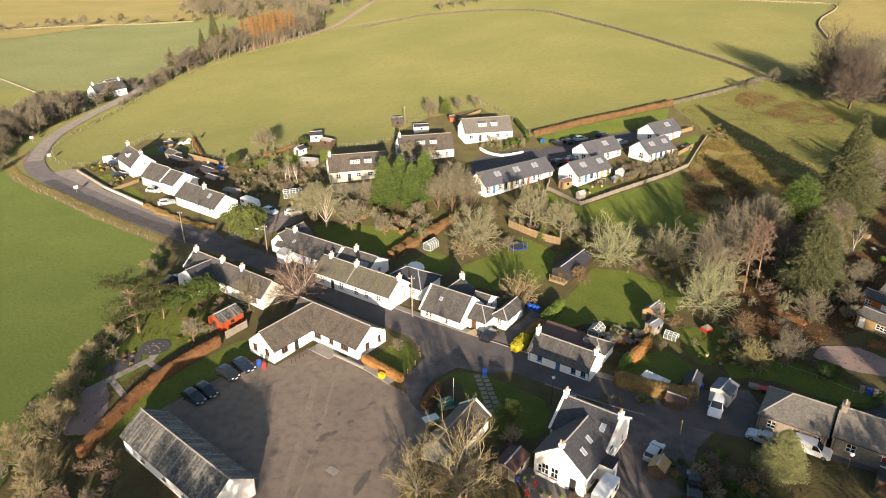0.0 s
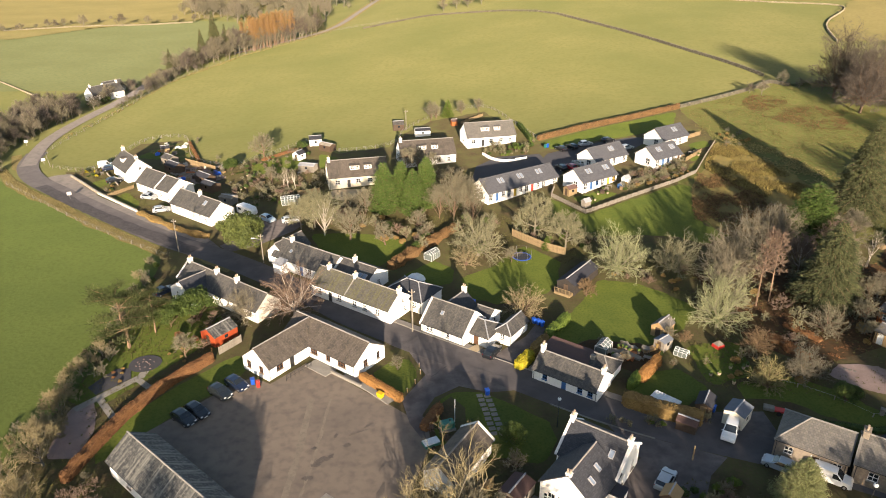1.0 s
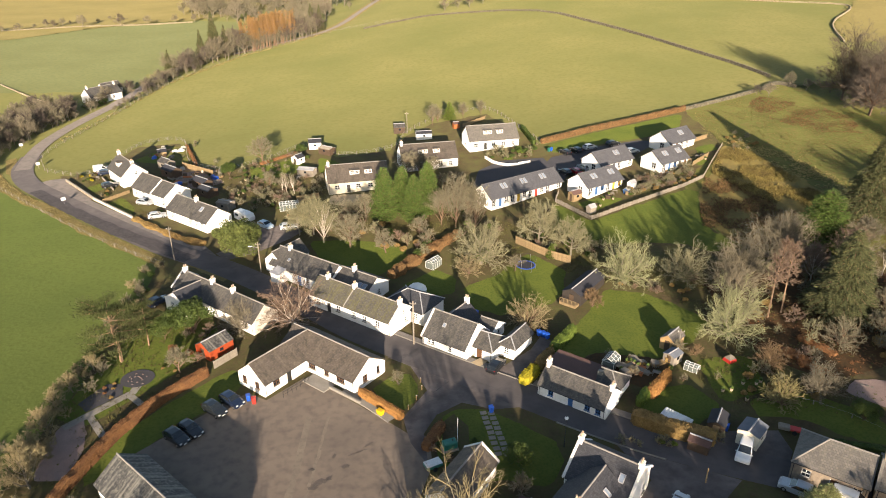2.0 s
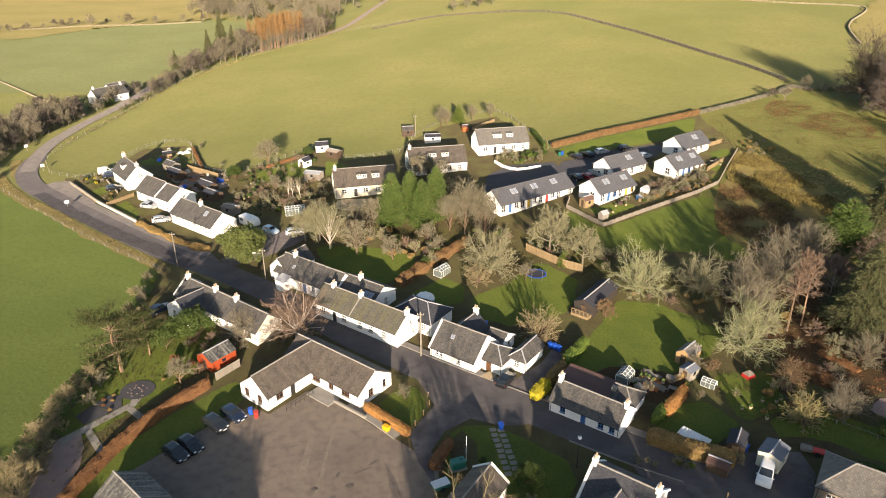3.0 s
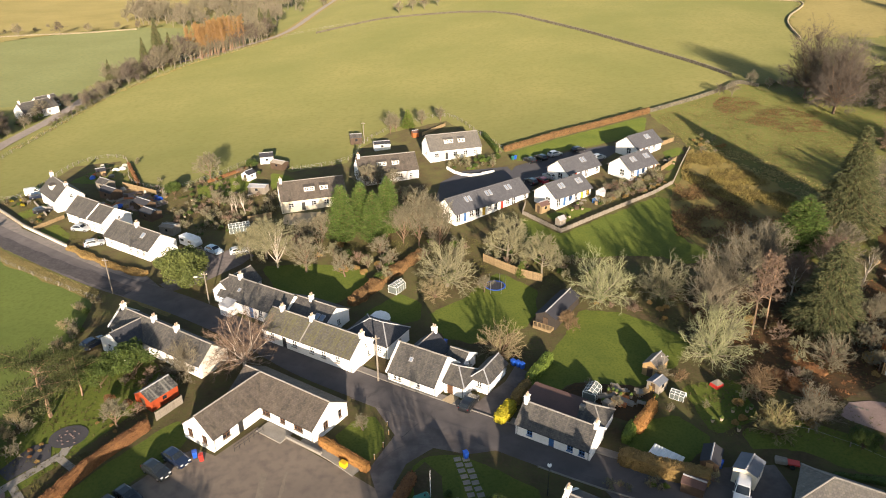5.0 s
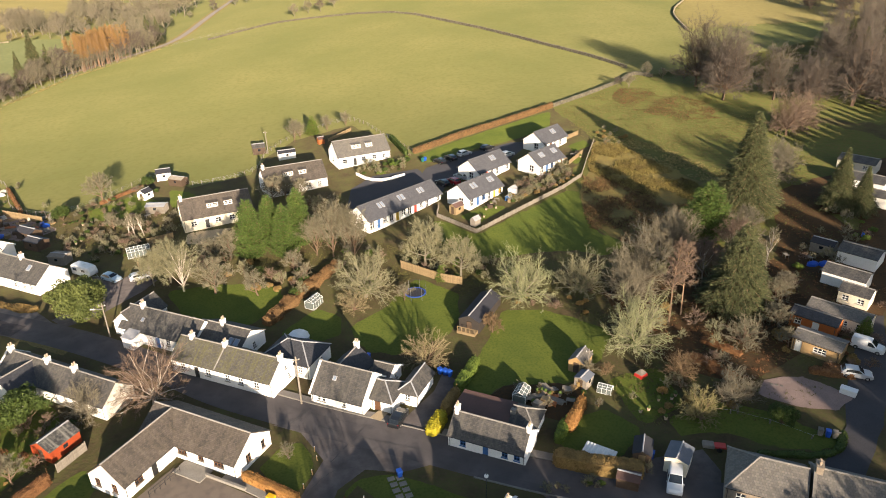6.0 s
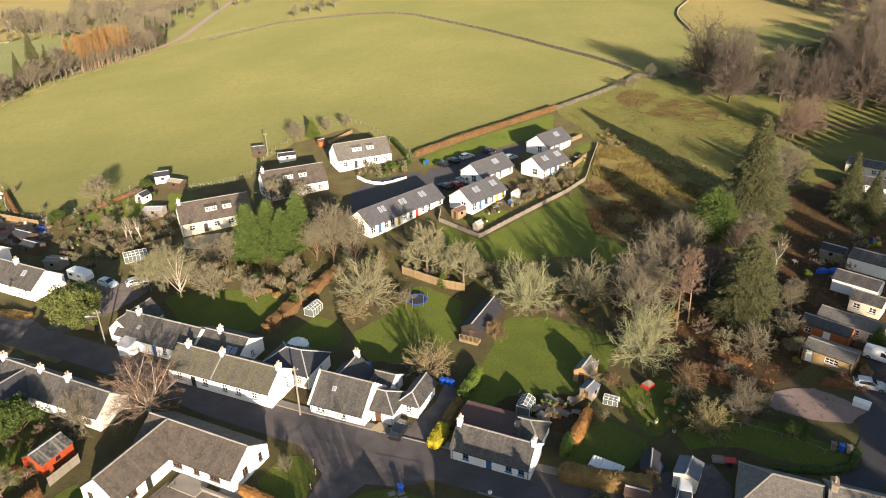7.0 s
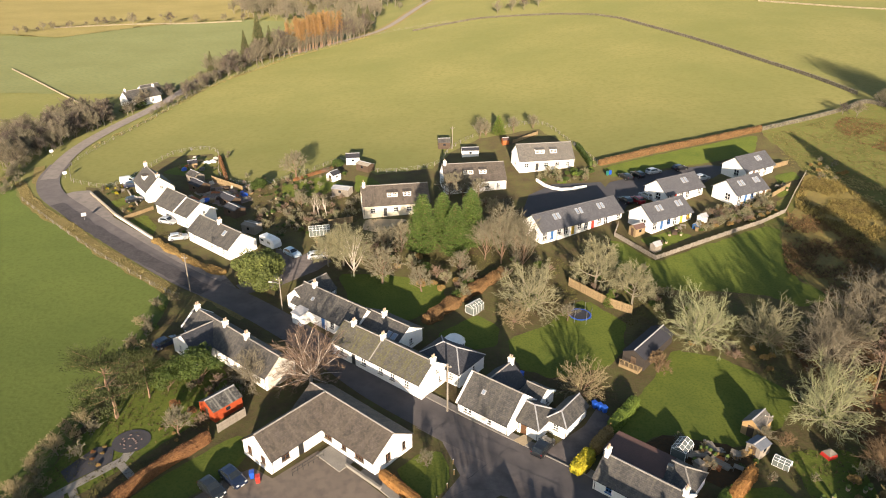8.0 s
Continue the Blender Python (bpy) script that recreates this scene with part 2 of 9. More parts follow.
TWIG_WOOD = mat("wood_twigs", (0.172, 0.144, 0.11), (0.121, 0.102, 0.08), rough=0.9, scale=1.0, bump=0, random_tint=0.25, island=True)
TWIG_LICHEN = mat("lichened_twigs", (0.269, 0.277, 0.146), (0.197, 0.204, 0.106), rough=0.9, scale=1.0, bump=0, random_tint=0.25, island=True)
LEAF_OLIVE = mat("olive_evergreen_leaves", (0.123, 0.143, 0.0402), (0.074, 0.0918, 0.0253), rough=0.7, scale=0.6, bump=0, random_tint=0.35, island=True, spec=0.25)
BARK_BIRCH = mat("birch_bark", (0.52, 0.47, 0.41), (0.36, 0.31, 0.26), rough=0.85, scale=2.5)
BARK = mat("grey_bark", (0.235, 0.205, 0.15), (0.16, 0.14, 0.105), rough=0.9, scale=2.0)
BARK_BROWN = mat("brown_bark", (0.20, 0.13, 0.085), (0.14, 0.09, 0.06), rough=0.9, scale=2.0)
BARK_PINE = mat("pine_bark", (0.30, 0.20, 0.13), (0.22, 0.14, 0.09), rough=0.9, scale=2.0)
TWIG_PALE = mat("pale_twigs", (0.233, 0.22, 0.129), (0.175, 0.164, 0.0935), rough=0.9, scale=1.0, bump=0, random_tint=0.25, island=True)
TWIG_GREY = mat("grey_twigs", (0.211, 0.183, 0.126), (0.155, 0.134, 0.0944), rough=0.9, scale=1.0, bump=0, random_tint=0.25, island=True)
TWIG_DARK = mat("dark_twigs", (0.125, 0.101, 0.081), (0.09, 0.0721, 0.0594), rough=0.9, scale=1.0, bump=0, random_tint=0.25, island=True)
TWIG_RED = mat("reddish_twigs", (0.203, 0.142, 0.103), (0.149, 0.103, 0.0735), rough=0.9, scale=1.0, bump=0, random_tint=0.25, island=True)
TWIG_BROWN = mat("brown_twigs", (0.194, 0.174, 0.115), (0.14, 0.124, 0.0816), rough=0.9, scale=1.0, bump=0, random_tint=0.25, island=True)
LARCH_FAR = mat("orange_larch_twigs", (0.30, 0.175, 0.062), (0.22, 0.13, 0.05), rough=0.9, scale=1.0, bump=0, random_tint=0.3, island=True)
LARCH = mat("larch_twigs", (0.215, 0.144, 0.0748), (0.155, 0.104, 0.0546), rough=0.9, scale=1.0, bump=0, random_tint=0.25, island=True)
NEEDLE = mat("spruce_needles", (0.114, 0.119, 0.0528), (0.0652, 0.0747, 0.0344), rough=0.85, scale=0.6, bump=0, random_tint=0.35, island=True, spec=0.2)
NEEDLE_BRIGHT = mat("cypress_foliage", (0.0952, 0.14, 0.0321), (0.056, 0.0904, 0.0222), rough=0.85, scale=0.6, bump=0, random_tint=0.3, island=True, spec=0.2)
NEEDLE_GREY = mat("grey_green_foliage", (0.326, 0.333, 0.144), (0.202, 0.216, 0.0893), rough=0.85, scale=0.6, bump=0, random_tint=0.3, island=True, spec=0.2)
NEEDLE_PINE = mat("pine_needles", (0.0769, 0.0907, 0.0316), (0.0501, 0.0583, 0.0211), rough=0.85, scale=0.6, bump=0, random_tint=0.35, island=True, spec=0.2)
LEAF_DARK = mat("evergreen_leaves", (0.075, 0.105, 0.022), (0.045, 0.07, 0.016), rough=0.7, scale=0.6, bump=0, random_tint=0.35, island=True, spec=0.25)
LEAF_YELLOW = mat("golden_leaves", (0.46, 0.38, 0.025), (0.30, 0.26, 0.022), rough=0.75, scale=0.6, bump=0, random_tint=0.25, island=True, spec=0.2)
LEAF_LIME = mat("lime_leaves", (0.128, 0.173, 0.03), (0.0825, 0.12, 0.0225), rough=0.75, scale=0.6, bump=0, random_tint=0.3, island=True, spec=0.2)
HEDGE_BROWN = mat("brown_hedge_leaves", (0.20, 0.115, 0.05), (0.13, 0.078, 0.036), rough=0.85, scale=0.7, bump=0, random_tint=0.35, island=True, spec=0.2)
TWIG_OLIVE = mat("olive_twigs", (0.27, 0.235, 0.10), (0.19, 0.165, 0.07), rough=0.9, scale=1.0, bump=0, random_tint=0.25, island=True)
TWIG_TAN = mat("tan_twigs", (0.255, 0.212, 0.114), (0.195, 0.159, 0.0838), rough=0.9, scale=1.0, bump=0, random_tint=0.25, island=True)
FAR_GREEN = mat("far_pasture_grass", (0.135, 0.143, 0.0631), (0.113, 0.122, 0.051), rough=0.95, scale=0.03, c3=(0.0851, 0.104, 0.0485), fine=20, bump=0.5, bump_scale=0.1, spec=0.15)
BEECH_ORANGE = mat("orange_beech_leaves", (0.36, 0.19, 0.06), (0.25, 0.125, 0.045), rough=0.85, scale=0.7, bump=0, random_tint=0.25, island=True, spec=0.2)
BEECH = mat("dead_beech_leaves", (0.235, 0.118, 0.05), (0.15, 0.075, 0.036), rough=0.85, scale=0.7, bump=0, random_tint=0.3, island=True, spec=0.2)
BEECH_TAN = mat("tan_beech_leaves", (0.284, 0.194, 0.0712), (0.206, 0.135, 0.0522), rough=0.85, scale=0.7, bump=0, random_tint=0.3, island=True, spec=0.2)
BRACKEN = mat("dead_bracken", (0.29, 0.236, 0.0726), (0.177, 0.131, 0.0528), rough=0.9, scale=0.3, bump=0, random_tint=0.35, island=True, spec=0.15)
TUSSOCK = mat("tussock_grass", (0.20, 0.175, 0.065), (0.13, 0.115, 0.045), rough=0.9, scale=0.3, bump=0, random_tint=0.3, island=True, spec=0.15)
BRACKEN_DARK = mat("brown_bracken", (0.20, 0.125, 0.055), (0.13, 0.085, 0.042), rough=0.9, scale=0.3, bump=0, random_tint=0.35, island=True, spec=0.15)
STRAW = mat("dry_grass", (0.34, 0.28, 0.12), (0.24, 0.20, 0.08), rough=0.9, scale=0.3, bump=0, random_tint=0.3, island=True, spec=0.15)


# ---- ground shape ----
def softplus(v, s):
    v = v / s
    return s * (v if v > 30 else math.log1p(math.exp(v)))


def terrain(x, y):
    """Height of the land: level by the street, rising to the hill field in the north and gently to the east."""
    k = min(0.064, max(0.0, 0.05 + 0.0004 * x))
    return 0.05 * min(softplus(x - 12, 10), 90) + k * softplus(y - 112, 12)


# ---- mesh helpers ----
def mesh_of(bm, name, material, smooth=False):
    me = bpy.data.meshes.new(name)
    bm.normal_update()
    bm.to_mesh(me)
    bm.free()
    me.materials.append(material)
    if smooth:
        for p in me.polygons:
            p.use_smooth = True
    return me


def pydata(name, verts, faces, material, smooth=False):
    me = bpy.data.meshes.new(name)
    me.from_pydata(verts, [], faces)
    me.materials.append(material)
    me.update()
    if smooth:
        for p in me.polygons:
            p.use_smooth = True
    return me


def attach(name, me, parent, m=None, label=""):
    ob = new(name, me)
    ob.parent = parent
    if m is not None:
        ob.matrix_basis = m
    if label:
        ob["label"] = label
    return ob


def part(name, bm, material, parent, label="", m=None, smooth=False):
    return attach(name, mesh_of(bm, name, material, smooth), parent, m, label)


def thing(name, x, y, rz, label, category, group="", z=None, scale=1.0, lift=0.0, kind=""):
    e = new(name)
    e.empty_display_size = 0.5
    zz = terrain(x, y) if z is None else z
    e.matrix_basis = pose(x, y, zz + lift, 0, 0, rz) @ Matrix.Scale(scale, 4)
    return tagged(e, label, category, group, kind)


def box(bm, cx, cy, cz, sx, sy, sz, bevel=0.0):
    """A box by its centre and full sizes, in an open bmesh."""
    r = bmesh.ops.create_cube(bm, size=1.0, matrix=Matrix.Translation((cx, cy, cz)) @ Matrix.Diagonal((sx, sy, sz, 1)))
    if bevel > 0:
        edges = list({e for v in r["verts"] for e in v.link_edges})
        bmesh.ops.bevel(bm, geom=edges, offset=bevel, segments=1, affect="EDGES")
    return bm


def boxes(*rows, bevel=0.0):
    bm = bmesh.new()
    for r in rows:
        box(bm, *r, bevel=bevel)
    return bm


def cyl(bm, x, y, z0, z1, r0, r1=None, seg=10, m=None):
    r1 = r0 if r1 is None else r1
    mm = Matrix.Translation((x, y, (z0 + z1) / 2))
    bmesh.ops.create_cone(bm, cap_ends=True, segments=seg, radius1=r0, radius2=r1, depth=z1 - z0, matrix=(m @ mm) if m else mm)
    return bm


def prism(bm, outline, z0, z1):
    """An upright prism over a plan outline."""
    lo = [bm.verts.new((x, y, z0)) for x, y in outline]
    hi = [bm.verts.new((x, y, z1)) for x, y in outline]
    bm.faces.new(hi)
    bm.faces.new(lo[::-1])
    for i in range(len(lo)):
        j = (i + 1) % len(lo)
        bm.faces.new((lo[i], lo[j], hi[j], hi[i]))
    return bm


def slab(bm, corners, thick):
    """A flat plate given by its top corners, hanging down by thick."""
    hi = [bm.verts.new(c) for c in corners]
    lo = [bm.verts.new((c[0], c[1], c[2] - thick)) for c in corners]
    bm.faces.new(hi)
    bm.faces.new(lo[::-1])
    for i in range(len(hi)):
        j = (i + 1) % len(hi)
        bm.faces.new((hi[j], hi[i], lo[i], lo[j]))
    bmesh.ops.recalc_face_normals(bm, faces=bm.faces)
    return bm


def rod(bm, a, b, r, seg=6, r2=None):
    a, b = Vector(a), Vector(b)
    m = Matrix.Translation((a + b) / 2) @ (b - a).to_track_quat("Z", "Y").to_matrix().to_4x4()
    bmesh.ops.create_cone(bm, cap_ends=True, segments=seg, radius1=r, radius2=r if r2 is None else r2, depth=(b - a).length, matrix=m)
    return bm


# ---- the land ----
def axis_lines(lo, hi, a, b, fine, coarse):
    out, v = [], lo
    while v < hi:
        out.append(v)
        v += fine if a <= v < b else coarse
    out.append(hi)
    return out


def build_ground():
    xs = axis_lines(-900, 900, -170, 140, 2.5, 12.5)
    ys = axis_lines(-200, 1500, 30, 300, 2.5, 12.5)
    verts = [(x, y, terrain(x, y)) for y in ys for x in xs]
    w = len(xs)
    faces = [(j * w + i, j * w + i + 1, (j + 1) * w + i + 1, (j + 1) * w + i) for j in range(len(ys) - 1) for i in range(w - 1)]
    tagged(new("ground", pydata("ground", verts, faces, GRASS_FIELD, True)), "olive winter pasture rising gently to the hill", "ground", kind="structure")


def ragged(outline, amount, seed, step=3.0):
    """The outline with more corners, each moved a little."""
    rnd = random.Random(seed)
    out = []
    for i, a in enumerate(outline):
        b = outline[(i + 1) % len(outline)]
        n = max(1, int(math.dist(a, b) / step))
        for k in range(n):
            f = k / n
            out.append((a[0] + (b[0] - a[0]) * f + rnd.uniform(-amount, amount), a[1] + (b[1] - a[1]) * f + rnd.uniform(-amount, amount)))
    return out


def rounded(outline):
    """The outline with its corners cut."""
    out = []
    for i, a in enumerate(outline):
        b = outline[(i + 1) % len(outline)]
        out += [(a[0] * 0.88 + b[0] * 0.12, a[1] * 0.88 + b[1] * 0.12), (a[0] * 0.12 + b[0] * 0.88, a[1] * 0.12 + b[1] * 0.88)]
    return out


def patch(name, outline, material, lift, label, category="ground", rag=0.0, cell=5.0, kind="structure"):
    """A sheet of other ground laid on the land."""
    soft = rounded(rounded(outline)) if material in (LAWN, GRAVEL, SANDY) else outline
    pts = ragged(soft, rag, len(outline) + int(abs(outline[0][0]) * 10), 1.2 if soft is not outline else 2.5) if rag else outline
    bm = bmesh.new()
    vs = [bm.verts.new((x, y, 0)) for x, y in pts]
    f = bm.faces.new(vs)
    bmesh.ops.triangulate(bm, faces=[f])
    x0, x1 = min(p[0] for p in pts), max(p[0] for p in pts)
    y0, y1 = min(p[1] for p in pts), max(p[1] for p in pts)
    cuts = [((v, 0, 0), (1, 0, 0)) for v in np.arange(x0 + cell, x1, cell)] + [((0, v, 0), (0, 1, 0)) for v in np.arange(y0 + cell, y1, cell)]
    for co, no in cuts:
        bmesh.ops.bisect_plane(bm, geom=bm.verts[:] + bm.edges[:] + bm.faces[:], plane_co=co, plane_no=no)
    for v in bm.verts:
        v.co.z = terrain(v.co.x, v.co.y) + lift
    bmesh.ops.recalc_face_normals(bm, faces=bm.faces)
    if sum(f.normal.z for f in bm.faces) < 0:
        bmesh.ops.reverse_faces(bm, faces=bm.faces)
    return tagged(new(name, mesh_of(bm, name, material)), label, category, kind=kind)


def smooth_line(points, step=2.0):
    """A smooth line through the points (Catmull-Rom), resampled."""
    p = [Vector((*q, 0)) for q in points]
    p = [2 * p[0] - p[1]] + p + [2 * p[-1] - p[-2]]
    out = []
    for i in range(1, len(p) - 2):
        n = max(1, int((p[i + 1] - p[i]).length / step))
        for k in range(n):
            t = k / n
            a, b, c, d = p[i - 1], p[i], p[i + 1], p[i + 2]
            out.append(0.5 * ((2 * b) + (c - a) * t + (2 * a - 5 * b + 4 * c - d) * t * t + (3 * b - a - 3 * c + d) * t ** 3))
    out.append(p[-2])
    return [(v.x, v.y) for v in out]


def offset_line(line, d):
    out = []
    for i, (x, y) in enumerate(line):
        a, b = line[max(0, i - 1)], line[min(len(line) - 1, i + 1)]
        l = math.dist(a, b) or 1
        out.append((x - (b[1] - a[1]) / l * d, y + (b[0] - a[0]) / l * d))
    return out


def ribbon(name, points, width, material, lift, label, category, thick=0.0, side=0.0, step=2.0, wobble=0.0, seed=0):
    """A strip along a line on the land; with thick it is a raised kerb or pavement."""
    line = smooth_line(points, step)
    rnd = random.Random(seed)
    a = offset_line(line, side + width / 2 + (rnd.uniform(-wobble, wobble) if wobble else 0))
    b = offset_line(line, side - width / 2)
    if wobble:
        a = [(x + rnd.uniform(-wobble, wobble), y + rnd.uniform(-wobble, wobble)) for x, y in a]
        b = [(x + rnd.uniform(-wobble, wobble), y + rnd.uniform(-wobble, wobble)) for x, y in b]
    verts, faces = [], []
    cols = 4 if width > 2 else 1
    for p, q in zip(a, b):
        for c in range(cols + 1):
            f = c / cols
            x, y = p[0] + (q[0] - p[0]) * f, p[1] + (q[1] - p[1]) * f
            verts.append((x, y, terrain(x, y) + lift))
    w = cols + 1
    n = len(a)
    faces = [(i * w + c, i * w + c + 1, (i + 1) * w + c + 1, (i + 1) * w + c) for i in range(n - 1) for c in range(cols)]
    faces = [f[::-1] for f in faces]
    if thick > 0:
        base = len(verts)
        for i in range(n):
            for c in (0, cols):
                x, y, z = verts[i * w + c]
                verts.append((x, y, z - thick))
        for i in range(n - 1):
            faces.append((i * w, (i + 1) * w, base + (i + 1) * 2, base + i * 2))
            faces.append((i * w + cols, base + i * 2 + 1, base + (i + 1) * 2 + 1, (i + 1) * w + cols))
    me = pydata(name, verts, faces, material)
    bm = bmesh.new()
    bm.from_mesh(me)
    bmesh.ops.recalc_face_normals(bm, faces=bm.faces)
    if sum(f.normal.z for f in bm.faces) < 0:
        bmesh.ops.reverse_faces(bm, faces=bm.faces)
    bm.to_mesh(me)
    bm.free()
    return tagged(new(name, me), label, category, kind="structure")


MAIN_ROAD = [(75, 55), (62, 62.5), (50, 69.2), (40.9, 73.6), (30.8, 77.6), (22.1, 81.8), (14.6, 86.2), (6.2, 91.4), (-2.9, 96.7), (-11.0, 101.6), (-20.1, 107.5), (-30.2, 115.7), (-41.5, 123.6), (-51.2, 129.6), (-63.6, 136.3), (-77.1, 145.2), (-89.3, 153.8), (-103.3, 164.2), (-116.6, 174.8), (-125.4, 186.0), (-130.2, 198.5), (-133.9, 212.0), (-135.8, 228.0), (-136.2, 243.5), (-136.2, 262.0), (-138, 287), (-141, 318), (-137, 356), (-121, 384), (-103, 406), (-88, 428), (-82, 456), (-79, 504), (-75, 556), (-66, 640)]

build_ground()
patch("pasture_west", [(-122.6, 170.5), (-114.3, 164.4), (-99.5, 154.6), (-86.4, 144.6), (-68.2, 132.8), (-61, 127), (-59.5, 118), (-59, 108), (-57.5, 97), (-57, 85), (-56, 70), (-54, 55), (-50, 30), (-170, 30), (-230, 120), (-190, 200), (-150, 190), (-130, 178)], GRASS_GREEN, 0.03, "bright green pasture beside the road", rag=0.5, cell=8)
patch("gardens_ground", [(-112, 181), (-106.4, 180), (-101.8, 187), (-101.2, 206), (-89.5, 209), (-78.2, 190), (-67.2, 183), (-58.2, 190), (-47.8, 202), (-37.3, 193), (-22.8, 198), (-19.8, 210), (-12.3, 222), (4.6, 230), (14.2, 212), (20.2, 198), (48.5, 213), (66.5, 222), (69.6, 192), (64, 184), (52, 168), (50, 150), (60, 120), (110, 150), (150, 150), (150, 40), (-20, 30), (-54, 30), (-57, 85), (-59, 108), (-62, 130), (-66, 141), (-85, 155), (-106, 172)], GARDEN_SOIL, 0.075, "dark garden soil with thin winter grass", rag=0.4, cell=6)
patch("rough_pasture_east", [(66.5, 222), (93, 238), (107, 249), (124, 228), (131, 200), (142, 178), (155, 160), (150, 150), (110, 150), (60, 120), (50, 150), (52, 168), (64, 184), (69.6, 192)], ROUGH_GRASS, 0.08, "rough olive and brown pasture", rag=0.8, cell=6)
patch("court_yard", [(2.4, 180.5), (8.2, 187.2), (19.9, 188.2), (22, 180.0), (8.4, 169.4), (4.1, 165.5), (1.0, 170)], NEW_ASPHALT, 0.135, "dark new tarmac of the housing court", "road")
patch("bracken_bank", [(51.6, 153), (54.6, 163), (58.0, 170.5), (63.4, 180.5), (69.5, 192), (75, 186), (80, 168), (84, 155), (80, 142), (64, 134), (55, 138), (50.5, 146)], BRACKEN_SOIL, 0.12, "brown bank of dead bracken", rag=0.8)
patch("wood_floor", [(44, 121), (60, 127), (79, 124), (95, 150), (140, 165), (150, 120), (88, 105), (66, 97), (54, 92), (46, 101)], WOOD_FLOOR, 0.11, "leaf litter under the trees", rag=0.6)
patch("wood_floor_east", [(106, 244), (112, 226), (121, 206), (132, 194), (150, 184), (220, 186), (270, 240), (260, 300), (215, 290), (176, 250), (140, 232), (118, 242)], ROUGH_GRASS, 0.14, "rough olive grass under the eastern wood", rag=1.5, cell=8)
patch("far_tan_field", [(-275, 417), (-250, 470), (-222, 500), (-196, 512), (-150, 640), (-240, 900), (-700, 900), (-700, 500)], TAN_FIELD, 0.25, "tan winter field on the far hill", rag=2, cell=25)
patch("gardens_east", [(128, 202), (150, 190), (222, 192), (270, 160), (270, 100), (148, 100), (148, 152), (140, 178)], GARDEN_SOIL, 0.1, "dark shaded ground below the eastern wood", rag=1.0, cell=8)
patch("far_tan_field", [(156, 312), (164, 340), (173, 359), (197, 399), (300, 560), (520, 520), (480, 330), (270, 318)], TAN_FIELD, 0.25, "tan winter field beyond the wood", rag=2, cell=25)
patch("far_pasture", [(-141, 284), (-148, 322), (-143, 360), (-126, 390), (-104, 420), (-96, 450), (-130, 500), (-196, 508), (-250, 470), (-275, 417), (-420, 420), (-420, 300), (-260, 276), (-180, 282)], FAR_GREEN, 0.12, "grey-green pasture beyond the road", rag=1.5, cell=25)
patch("lawn_meadow", [(19.4, 157.6), (21.4, 157.2), (27.2, 148.6), (38.8, 156.3), (51.0, 164.2), (54.2, 163.0), (52.0, 154.3), (51.2, 143.0), (55.4, 137.6), (49.0, 133.2), (44.6, 137.5), (35.2, 138.2), (24.8, 138.5), (18.5, 145.8)], LAWN, 0.09, "mown green strip outside the garden wall", rag=0.3)
patch("lawn_trampoline", [(-0.6, 121.5), (5.6, 125.6), (9.6, 131.6), (12.6, 134.6), (17.0, 130.6), (19.2, 127.3), (18.2, 120.4), (15.6, 115.4), (7.0, 111.6), (1.6, 114)], LAWN, 0.09, "green lawn with a trampoline", rag=0.3)
patch("lawn_middle", [(14.9, 100.6), (18.6, 107.6), (22.6, 114.6), (25.9, 120.6), (33.2, 118.2), (37.9, 113.8), (41.2, 109.6), (37.4, 103.8), (33.0, 99.8), (29.0, 98.8), (22.2, 100.8), (17.4, 98.6)], LAWN, 0.09, "broad green lawn behind the cottages", rag=0.3)
patch("lawn_north", [(-34.0, 140.3), (-24, 141), (-13, 138), (-11.9, 131), (-18.4, 124.5), (-29.0, 130)], LAWN, 0.09, "shaded lawn behind the long cottage", rag=0.3)
patch("lawn_behind", [(-12.5, 121.5), (-6, 128.5), (-1.9, 125), (-2.0, 119), (-8.5, 117.5)], LAWN, 0.09, "small dark lawn by the greenhouse", rag=0.2)
patch("lawn_sheet", [(27.3, 91), (33.4, 92.5), (36.6, 87), (31.3, 82.5), (25, 86.5)], LAWN, 0.09, "small hedged lawn", rag=0.2)
patch("lawn_sheds", [(36, 98.7), (44.4, 99.2), (44.3, 90.5), (36.7, 87.8)], LAWN, 0.09, "shaded lawn near the sheds", rag=0.2)
patch("lawn_paddock", [(40.4, 88.4), (49.5, 90.2), (54.7, 86.2), (57.4, 82), (59.2, 79.0), (55.6, 78.3), (50.5, 80.6), (46.0, 84.2), (40.4, 85.2)], LAWN, 0.09, "long lawn behind the stone cottages", rag=0.3)
patch("lawn_hall_side", [(-48, 73), (-45.5, 80), (-41.5, 87.2), (-36, 94.5), (-33, 93), (-33.4, 88.5), (-40, 79.5), (-46, 69)], LAWN, 0.09, "grass strip between hedge and parked cars", rag=0.15)
patch("lawn_memorial", [(-57, 82), (-52, 80), (-46, 90), (-42, 97), (-42, 108), (-50, 110), (-56, 104)], LAWN, 0.09, "shaded lawn of the garden", rag=0.3)
patch("lawn_hall_front", [(-13.6, 90.2), (-10.5, 94.2), (-8.2, 94.6), (-6.4, 91.0), (-7.0, 87.4), (-8.6, 85.2)], LAWN, 0.12, "small lawn in front of the hall", rag=0.15)
patch("back_yard", [(16.6, 97.2), (21.0, 100.6), (29.2, 99.2), (31.4, 97.0), (29.6, 93.4), (26.6, 91.4), (23.6, 93.6)], WOOD_FLOOR, 0.1, "bare brown yard behind the low cottage", rag=0.25)
